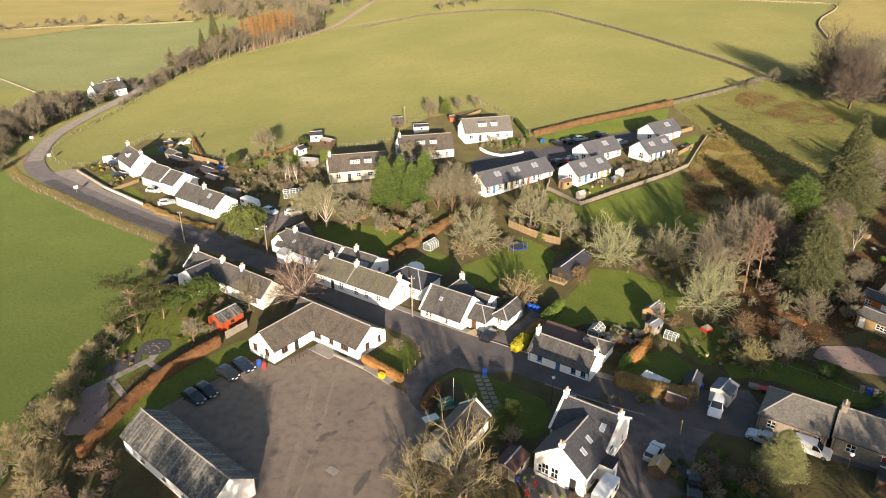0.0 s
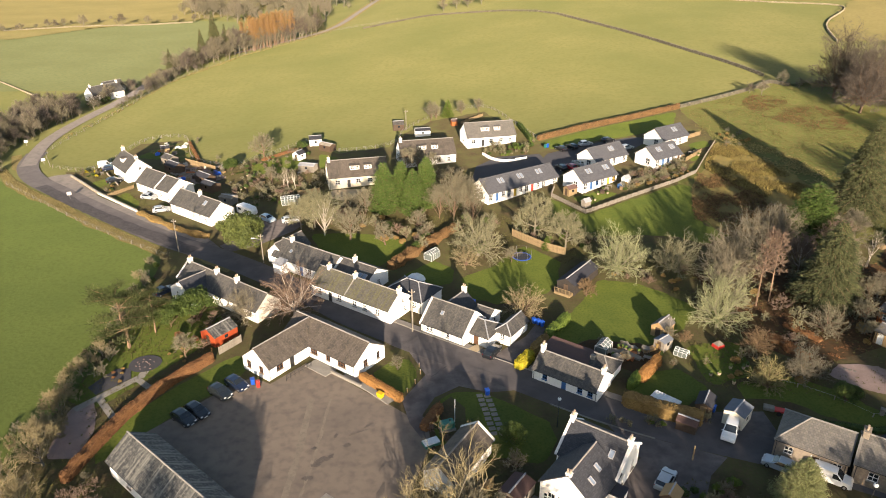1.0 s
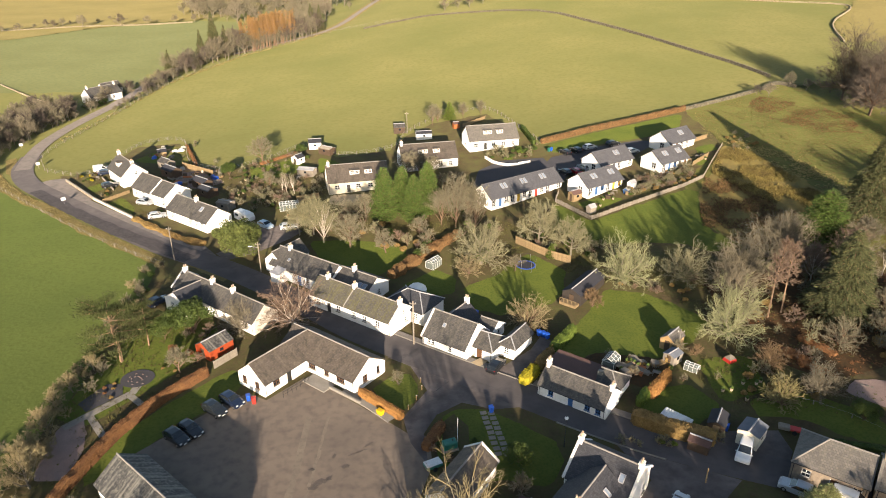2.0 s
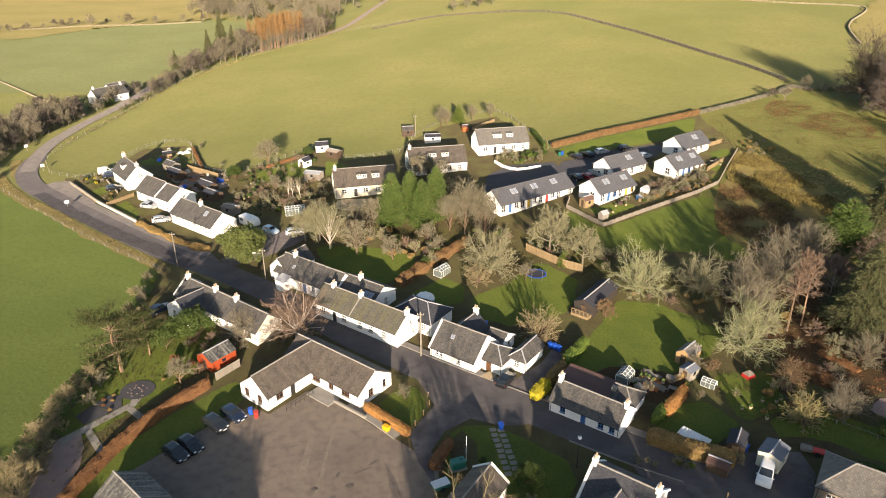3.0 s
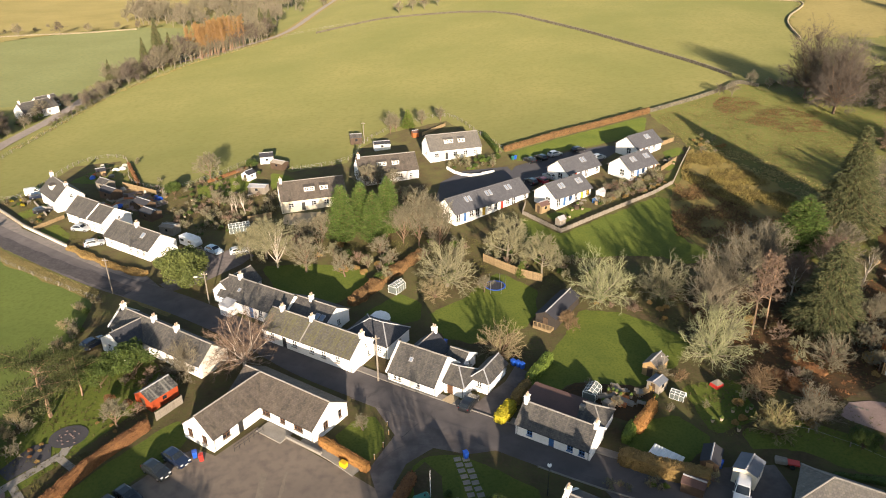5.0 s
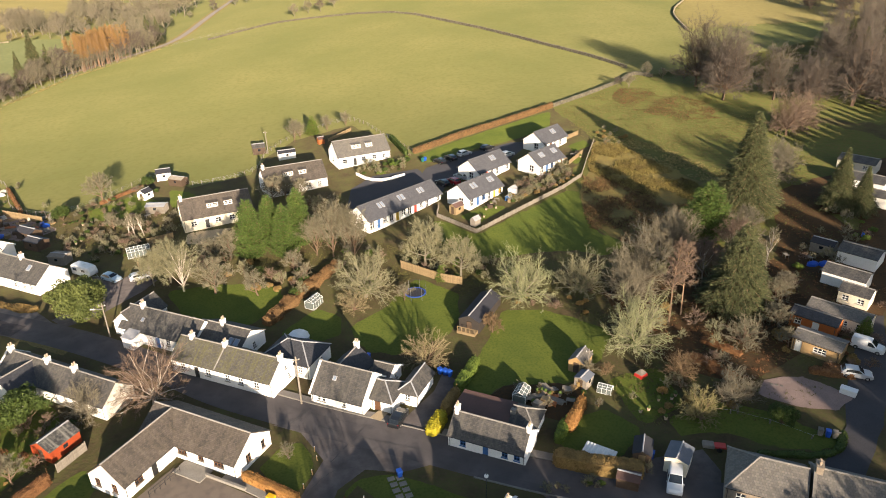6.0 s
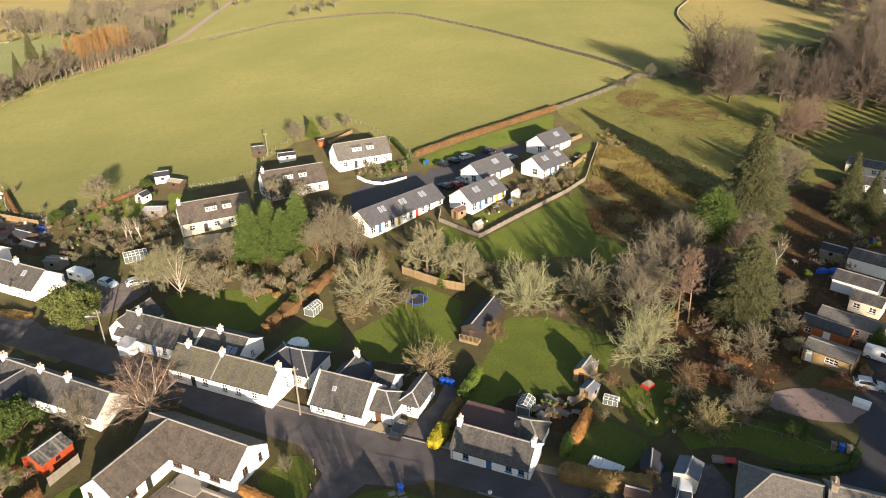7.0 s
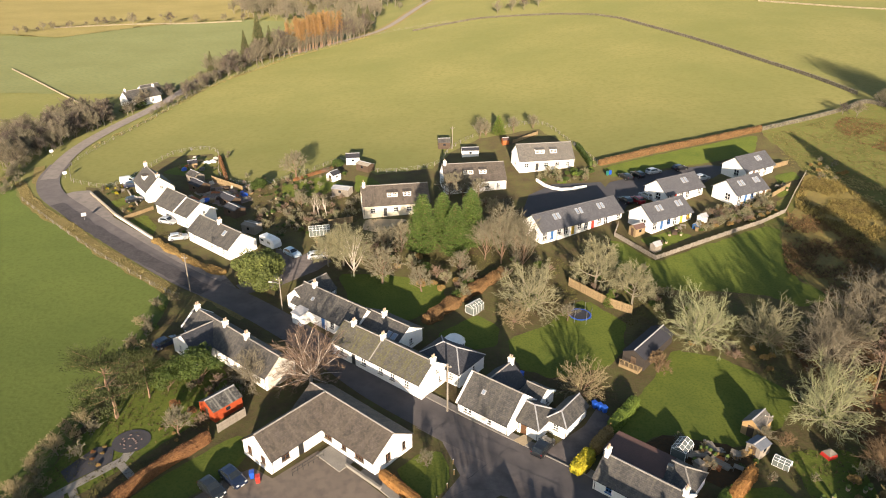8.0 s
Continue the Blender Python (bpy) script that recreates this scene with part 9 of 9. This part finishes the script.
wheelie_bin(4.15, 85.7, 20, BLUE_PLASTIC, "blue wheelie bin standing at the junction")
wheelie_bin(-30.9, 87.0, 20, BLUE_PLASTIC, "blue wheelie bin beside the hall")
wheelie_bin(-29.9, 86.4, 20, RED_PLASTIC, "red bin beside the hall")
for x, y in ((12.4, 105.4), (13.1, 105.0), (13.7, 104.5)):
    wheelie_bin(x, y, 30, BLUE_PLASTIC, "blue wheelie bin beside the annex")
for x, y, m_ in ((57.4, 80.9, GREY_WOOD), (58.1, 80.4, BLUE_PLASTIC), (58.8, 80.0, GREY_WOOD), (21.8, 192.4, GREEN_PLASTIC), (22.5, 192.8, BLUE_PLASTIC), (35.4, 82.0, BLUE_PLASTIC), (2.0, 111.4, BLUE_PLASTIC)):
    wheelie_bin(x, y, -30, m_, ("blue" if m_ is BLUE_PLASTIC else "dull green") + " wheelie bin beside a garden")
gb = thing("grit_bin", -11.4, 84.7, -35, "yellow plastic grit bin by the hedge", "bin", lift=0.24)
part("body", loft([[(-0.4, -0.28, 0), (0.4, -0.28, 0), (0.4, 0.28, 0), (-0.4, 0.28, 0)], [(-0.5, -0.36, 0.6), (0.5, -0.36, 0.6), (0.5, 0.36, 0.6), (-0.5, 0.36, 0.6)]]), YELLOW_PLASTIC, gb)
part("lid", boxes((0, 0, 0.68, 1.06, 0.78, 0.16), bevel=0.06), YELLOW_PLASTIC, gb)

# conservatory with a domed white roof behind the long cottage
cv = thing("conservatory", -8.8, 117.0, -30, "white conservatory with a pale faceted roof", "conservatory")
ring = [(1.7 * math.cos(i * math.pi / 4 + 0.39), 1.7 * math.sin(i * math.pi / 4 + 0.39)) for i in range(8)]
part("wall", prism(bmesh.new(), ring, -0.1, 0.6), WHITE, cv)
part("glazing", prism(bmesh.new(), [(0.97 * x, 0.97 * y) for x, y in ring], 0.6, 2.3), SKYGLASS, cv)
for x, y in ring:
    part("corner_post", rod(bmesh.new(), (x, y, 0.5), (x, y, 2.35), 0.06, 5), FRAME_WHITE, cv)
part("roof", loft([[(1.12 * x, 1.12 * y, 2.3) for x, y in ring], [(0.75 * x, 0.75 * y, 2.9) for x, y in ring], [(0.1 * x, 0.1 * y, 3.15) for x, y in ring]]), WHITE_PLASTIC, cv)


# ---- poles, lamps and signs ----
def pole(x, y, h, label, r=0.12, arm=False):
    e = thing("utility_pole", x, y, 0, label, "pole")
    part("shaft", cyl(bmesh.new(), 0, 0, -0.3, h, r, r * 0.75, 8), GREY_WOOD, e)
    bm = boxes((0, 0, h - 0.5, 1.1, 0.1, 0.12))
    part("crossarm", bm, GREY_WOOD, e)
    for s in (-0.45, 0, 0.45):
        part("insulator", cyl(bmesh.new(), s, 0, h - 0.44, h - 0.28, 0.04, 0.03, 6), WHITE_PLASTIC, e)
    if arm:
        bm = rod(bmesh.new(), (0, 0, h - 1.2), (-1.3, -0.3, h - 0.8), 0.035)
        part("lamp_arm", bm, METAL, e)
        part("lamp_head", boxes((-1.5, -0.35, h - 0.8, 0.7, 0.25, 0.14), bevel=0.04), WHITE_PLASTIC, e)


pole(-8.2, 102.6, 8.2, "weathered timber utility pole beside the cottages", 0.14)
pole(-59.6, 131.0, 7.5, "timber utility pole beside the road")
pole(-40.4, 126.6, 6.5, "timber pole with a street lamp arm", arm=True)
mp = thing("marker_post", 30.0, 72.6, 0, "short timber marker post by the road", "post")
part("shaft", cyl(bmesh.new(), 0, 0, -0.2, 2.4, 0.1, 0.09, 8), FENCE_WOOD, mp)
pole(-19.5, 213.5, 6.5, "timber pole behind the bungalows")
pole(34.0, 101.0, 4.0, "thin timber post beside the sheds", 0.06)


def street_lamp(x, y, h, label):
    e = thing("street_lamp", x, y, 0, label, "lamp")
    bm = cyl(bmesh.new(), 0, 0, -0.1, 1.2, 0.09, 0.08, 8)
    cyl(bm, 0, 0, 1.2, h, 0.05, 0.045, 8)
    part("post", bm, DARK_PAINT, e)
    bm = bmesh.new()
    bmesh.ops.create_uvsphere(bm, u_segments=12, v_segments=8, radius=0.26, matrix=Matrix.Translation((0, 0, h + 0.22)))
    part("globe", bm, WHITE_PLASTIC, e, smooth=True)
    part("cap", cyl(bmesh.new(), 0, 0, h + 0.42, h + 0.52, 0.14, 0.04, 8), DARK_PAINT, e)


street_lamp(13.6, 78.9, 4.6, "dark lamp post with a white globe")
street_lamp(46.6, 63.3, 4.6, "dark lamp post with a white globe")
wp = thing("flag_pole", -0.4, 79.2, 0, "thin white pole on the green", "pole", lift=0.15)
part("shaft", cyl(bmesh.new(), 0, 0, 0, 4.2, 0.05, 0.03, 8), WHITE_PLASTIC, wp)
for x, y in ((-98.8, 160.2), (-137.5, 205.6), (-121.5, 187.6), (-149.5, 212)):
    e = thing("road_sign", x, y, 40, "small white road sign on a post", "sign", group="road signs")
    part("post", cyl(bmesh.new(), 0, 0, -0.1, 1.3, 0.04, None, 6), METAL, e)
    part("plate", boxes((0, 0, 1.5, 1.0, 0.05, 0.8), bevel=0.02), WHITE_PLASTIC, e)

# railing and ramp before the hall
rl = thing("hall_railing", -24.6, 89.9, 53, "dark steel railing beside the hall ramp", "railing", lift=0.1)
for i in range(7):
    part("baluster", cyl(bmesh.new(), -2.4 + i * 0.8, 0, 0, 1.0, 0.03, None, 6), DARK_PAINT, rl)
part("top_rail", rod(bmesh.new(), (-2.4, 0, 1.0), (2.4, 0, 1.0), 0.035), DARK_PAINT, rl)
part("mid_rail", rod(bmesh.new(), (-2.4, 0, 0.5), (2.4, 0, 0.5), 0.025), DARK_PAINT, rl)
rp = thing("hall_ramp", -21.6, 91.6, -34.8, "pale concrete ramp at the hall door", "ramp", lift=0.09)
part("ramp_slab", boxes((0, 0, 0.08, 4.6, 2.4, 0.16), bevel=0.02), CONCRETE, rp)

# oil tank and trailer at the car park corner
tk = thing("oil_tank", -1.4, 78.0, 25, "dark green plastic oil tank", "tank", lift=0.17)
part("tank", boxes((0, 0, 0.85, 1.9, 1.2, 1.1), bevel=0.14), GREEN_PLASTIC, tk)
part("base", boxes((0, 0, 0.15, 2.1, 1.4, 0.3)), CONCRETE, tk)
part("filler_cap", cyl(bmesh.new(), 0.4, 0, 1.4, 1.52, 0.12, None, 10), DARK_PAINT, tk)
tl = thing("trailer", -3.4, 74.6, 30, "small trailer with a teal cover", "trailer", lift=0.1)
part("bed", boxes((0, 0, 0.6, 2.2, 1.4, 0.4), bevel=0.04), GREEN_PLASTIC, tl)
part("cover", boxes((0, 0, 0.88, 2.2, 1.3, 0.14), bevel=0.06), SHEET, tl)
for sd in (-1, 1):
    attach("tyre", CACHE["tyre"], tl, pose(0, sd * 0.72, 0.31, 90, 0, 0))

# red garden machine on the shaded lawn, and the red handcart by the paddock
rt = thing("garden_tent", 41.0, 98.0, 30, "small red tent with a grey top", "tent", lift=0.1, scale=0.65)
part("fabric", loft([[(-1.2, -1.1, 0), (1.2, -1.1, 0), (1.2, 1.1, 0), (-1.2, 1.1, 0)], [(-1.0, -0.9, 0.8), (1.0, -0.9, 0.8), (1.0, 0.9, 0.8), (-1.0, 0.9, 0.8)]]), RED_PLASTIC, rt)
part("top", loft([[(-1.05, -0.95, 0.8), (1.05, -0.95, 0.8), (1.05, 0.95, 0.8), (-1.05, 0.95, 0.8)], [(-0.2, -0.1, 1.7), (0.2, -0.1, 1.7), (0.2, 0.1, 1.7), (-0.2, 0.1, 1.7)]]), GREY_WOOD, rt)
hc = thing("handcart", 43.7, 81.7, -20, "red handcart with a grey load", "cart", lift=0.1)
part("bed", boxes((0.5, 0, 0.6, 1.4, 1.0, 0.25), bevel=0.03), RED_PLASTIC, hc)
part("load", boxes((-0.9, 0, 0.6, 1.4, 1.1, 0.5), bevel=0.08), GREY_WOOD, hc)
for sd in (-1, 1):
    attach("tyre", CACHE["tyre"], hc, pose(0.4, sd * 0.55, 0.31, 90, 0, 0))


# ---- loose garden clutter ----
def clutter(x, y, seed, kind):
    rnd = random.Random(seed)
    if kind == "crate":
        e = thing("wooden_crate", x, y, rnd.uniform(0, 180), "weathered wooden crate in the yard", "crate", "yard crates", lift=0.08)
        s = rnd.uniform(0.7, 1.2)
        for k in range(4):
            part("slat", boxes((0, 0, 0.1 + 0.2 * k, s, s, 0.14), bevel=0.01), (FENCE_WOOD, GREY_WOOD, DARK_WOOD)[seed % 3], e)
    elif kind == "barrel":
        e = thing("barrel", x, y, 0, "blue plastic water barrel", "barrel", "water barrels", lift=0.08)
        bm = cyl(bmesh.new(), 0, 0, 0, 0.45, 0.27, 0.31, 12)
        cyl(bm, 0, 0, 0.45, 0.9, 0.31, 0.27, 12)
        part("drum", bm, BLUE_PLASTIC, e)
        part("lid", cyl(bmesh.new(), 0, 0, 0.9, 0.95, 0.28, None, 12), DARK_PAINT, e)
    elif kind == "planks":
        e = thing("timber_stack", x, y, rnd.uniform(0, 180), "stack of sawn orange timber", "timber", "timber stacks", lift=0.08)
        for k in range(6):
            part("plank", boxes((rnd.uniform(-0.1, 0.1), (k % 3 - 1) * 0.34, 0.1 + 0.18 * (k // 3), 2.6 * rnd.uniform(0.8, 1.1), 0.3, 0.14)), (ORANGE_WOOD, GREY_WOOD, TAN_WOOD, GREY_WOOD)[seed % 4], e)
    elif kind == "tarp":
        e = thing("covered_heap", x, y, rnd.uniform(0, 180), "heap under a " + ("blue" if seed % 2 else "pale") + " sheet", "heap", "covered heaps", lift=0.05)
        r0 = [[(rnd.uniform(0.85, 1.1) * k * math.cos(a * 0.785), rnd.uniform(0.85, 1.1) * k * 0.7 * math.sin(a * 0.785), z) for a in range(8)] for k, z in ((1.2, 0), (1.0, 0.5), (0.4, 0.8))]
        part("sheet", loft(r0), BLUE_PLASTIC if seed % 2 else SHEET, e)
    elif kind == "table":
        e = thing("garden_table", x, y, rnd.uniform(0, 180), "small weathered garden table", "table", "garden tables", lift=0.1)
        part("tabletop", boxes((0, 0, 0.72, 1.2, 0.8, 0.05), bevel=0.01), GREY_WOOD, e)
        for sx in (-0.5, 0.5):
            for sy in (-0.3, 0.3):
                part("leg", boxes((sx, sy, 0.35, 0.06, 0.06, 0.7)), GREY_WOOD, e)
    elif kind == "pot":
        e = thing("flower_pot", x, y, 0, "terracotta pot with a clipped plant", "plant pot", "flower pots", lift=0.1)
        part("pot", cyl(bmesh.new(), 0, 0, 0, 0.4, 0.2, 0.28, 10), POT, e)
        bm = bmesh.new()
        bmesh.ops.create_icosphere(bm, subdivisions=1, radius=0.3, matrix=Matrix.Translation((0, 0, 0.6)))
        for v in bm.verts:
            v.co += Vector((rnd.uniform(-0.06, 0.06), rnd.uniform(-0.06, 0.06), rnd.uniform(-0.06, 0.06)))
        part("plant", bm, LEAF_DARK, e)


rc = random.Random(77)
for (xa, xb, ya, yb, n, kinds) in ((-80, -66, 172, 184, 26, ("crate", "planks", "tarp", "planks", "planks")), (-92, -84, 190, 202, 8, ("planks", "crate", "tarp")), (-62, -44, 164, 178, 8, ("table", "table", "pot", "crate")), (29, 62, 158, 186, 0, ("pot",)), (21.5, 30, 94, 98.5, 22, ("pot", "planks", "crate", "pot", "table", "planks")), (35, 44, 88, 93, 6, ("pot", "pot")), (-100, -86, 172, 182, 8, ("pot", "table", "crate")), (80, 100, 108, 130, 10, ("crate", "barrel", "tarp", "table"))):
    for _ in range(n):
        clutter(rc.uniform(xa, xb), rc.uniform(ya, yb), rc.randrange(10000), rc.choice(kinds))
for k in range(26):
    f = rc.random()
    x, y = 29 + 34 * f, 153.5 + 29 * f ** 1.05
    clutter(x + rc.uniform(-1, 0.5), y + rc.uniform(1.2, 5.0), rc.randrange(10000), rc.choice(("pot", "table", "pot", "crate")))
# worn patch frame in the car park
mf = thing("manhole_cover", -15.3, 65.0, -35, "pale rectangular cover set in the tarmac", "cover", lift=0.085)
part("cover_plate", boxes((0, 0, 0.02, 1.6, 1.1, 0.03), bevel=0.005), CONCRETE, mf)

# slab path across the green, laid stone by stone
sp = thing("slab_path", 3.6, 85.6, 0, "path of pale slabs across the green", "path", lift=0.17, kind="structure")
SLAB = mesh_of(boxes((0, 0, 0.03, 0.9, 0.7, 0.08), bevel=0.02), "slab", CONCRETE)
for i in range(9):
    for j in (-0.55, 0.55):
        f = i * 1.05 + (0.3 if j > 0 else 0)
        a = math.atan2(2.2, 9.5)
        ob = attach("slab", SLAB, sp, pose(f * math.sin(a) + j * math.cos(a) + rc.uniform(-0.04, 0.04), -f * math.cos(a) + j * math.sin(a), 0, 0, 0, math.degrees(a) + rc.uniform(-3, 3)))
# white stones set in the round paving
rs = thing("stone_pattern", -49.4, 91.6, 0, "pale stones set in the dark round paving", "paving", lift=0.16)
COBBLE = mesh_of(boxes((0, 0, 0.03, 0.3, 0.16, 0.08), bevel=0.03), "stone", GRAVEL)
for i in range(15):
    a = i * 0.84
    r_ = 0.4 + 1.5 * (i / 15) + rc.uniform(-0.2, 0.2)
    attach("stone", COBBLE, rs, pose(r_ * math.cos(a), r_ * 0.92 * math.sin(a), 0, 0, 0, math.degrees(a) + 90))
# pale bollards round the hall lawn
for x, y in ((-6.0, 90.6), (-6.6, 88.2), (-7.6, 86.0), (-6.3, 92.4)):
    b_ = thing("bollard", x, y, 0, "short pale timber bollard by the kerb", "bollard", "hall bollards", lift=0.1)
    part("shaft", cyl(bmesh.new(), 0, 0, 0, 0.8, 0.07, 0.065, 8), TAN_WOOD, b_)
    part("cap", cyl(bmesh.new(), 0, 0, 0.8, 0.86, 0.075, 0.03, 8), WHITE_PLASTIC, b_)

# terrace rail and pots before the white house, and low plants in the paved garden
tr = thing("terrace_rail", 8.3, 62.6, 118, "low dark timber rail round the terrace", "railing", lift=0.13)
for i in range(6):
    part("post", boxes((-2.0 + 0.8 * i, 0, 0.45, 0.08, 0.08, 0.9)), DARK_WOOD, tr)
part("top_rail", boxes((0, 0, 0.92, 4.2, 0.1, 0.07), bevel=0.01), DARK_WOOD, tr)
for k, (x, y, kd) in enumerate(((9.4, 62.4, "table"), (10.6, 61.6, "pot"), (11.6, 61.4, "pot"), (8.8, 63.8, "pot"), (13.0, 61.0, "pot"), (14.4, 60.9, "crate"), (9.9, 64.6, "pot"), (7.9, 64.0, "barrel"))):
    clutter(x, y, 300 + k, kd)
for x, y, mt in ((8.9, 61.3, RED_PAINT), (10.1, 62.9, RED_PAINT)):
    ch = thing("garden_chair", x, y, x * 40, "red plastic garden chair on the terrace", "chair", "terrace chairs", lift=0.13)
    part("seat", boxes((0, 0, 0.42, 0.5, 0.5, 0.05), bevel=0.015), mt, ch)
    part("backrest", boxes((0, 0.25, 0.7, 0.5, 0.05, 0.55), bevel=0.015), mt, ch)
    for sx in (-0.21, 0.21):
        for sy in (-0.21, 0.21):
            part("leg", boxes((sx, sy, 0.2, 0.05, 0.05, 0.4)), mt, ch)
for x, y in ((-52.5, 87.6), (-51.8, 88.8), (-53.3, 88.9), (-52.2, 90.0), (-51.2, 86.8), (-46.6, 94.2), (-45.2, 96.0), (-43.4, 92.4), (-44.4, 93.6)):
    plant("heather", BUSH[3 if int(x * 10) % 2 else 4], x, y, "low tan heather in a garden bed", "plant", scale=0.35, group="garden heathers")

# stepping stones across the gravel, and a chest beside it
STEP = mesh_of(cyl(bmesh.new(), 0, 0, 0, 0.05, 0.26, 0.24, 9), "stepping_stone", PAVING)
st_ = thing("stepping_stones", 57.6, 91.6, 0, "row of dark round stones across the gravel", "paving", lift=0.15)
for i in range(14):
    attach("stepping_stone", STEP, st_, pose(0.56 * i, -0.36 * i + 0.1 * math.sin(i), 0, 0, 0, 40 * i))
cx_ = thing("storage_chest", 66.0, 87.2, -50, "white plastic storage chest beside the lane", "chest", lift=0.12)
part("body", boxes((0, 0, 0.45, 2.0, 1.0, 0.8), bevel=0.04), WHITE_PLASTIC, cx_)
part("lid", boxes((0, 0, 0.9, 2.1, 1.1, 0.1), bevel=0.03), WHITE_PLASTIC, cx_)
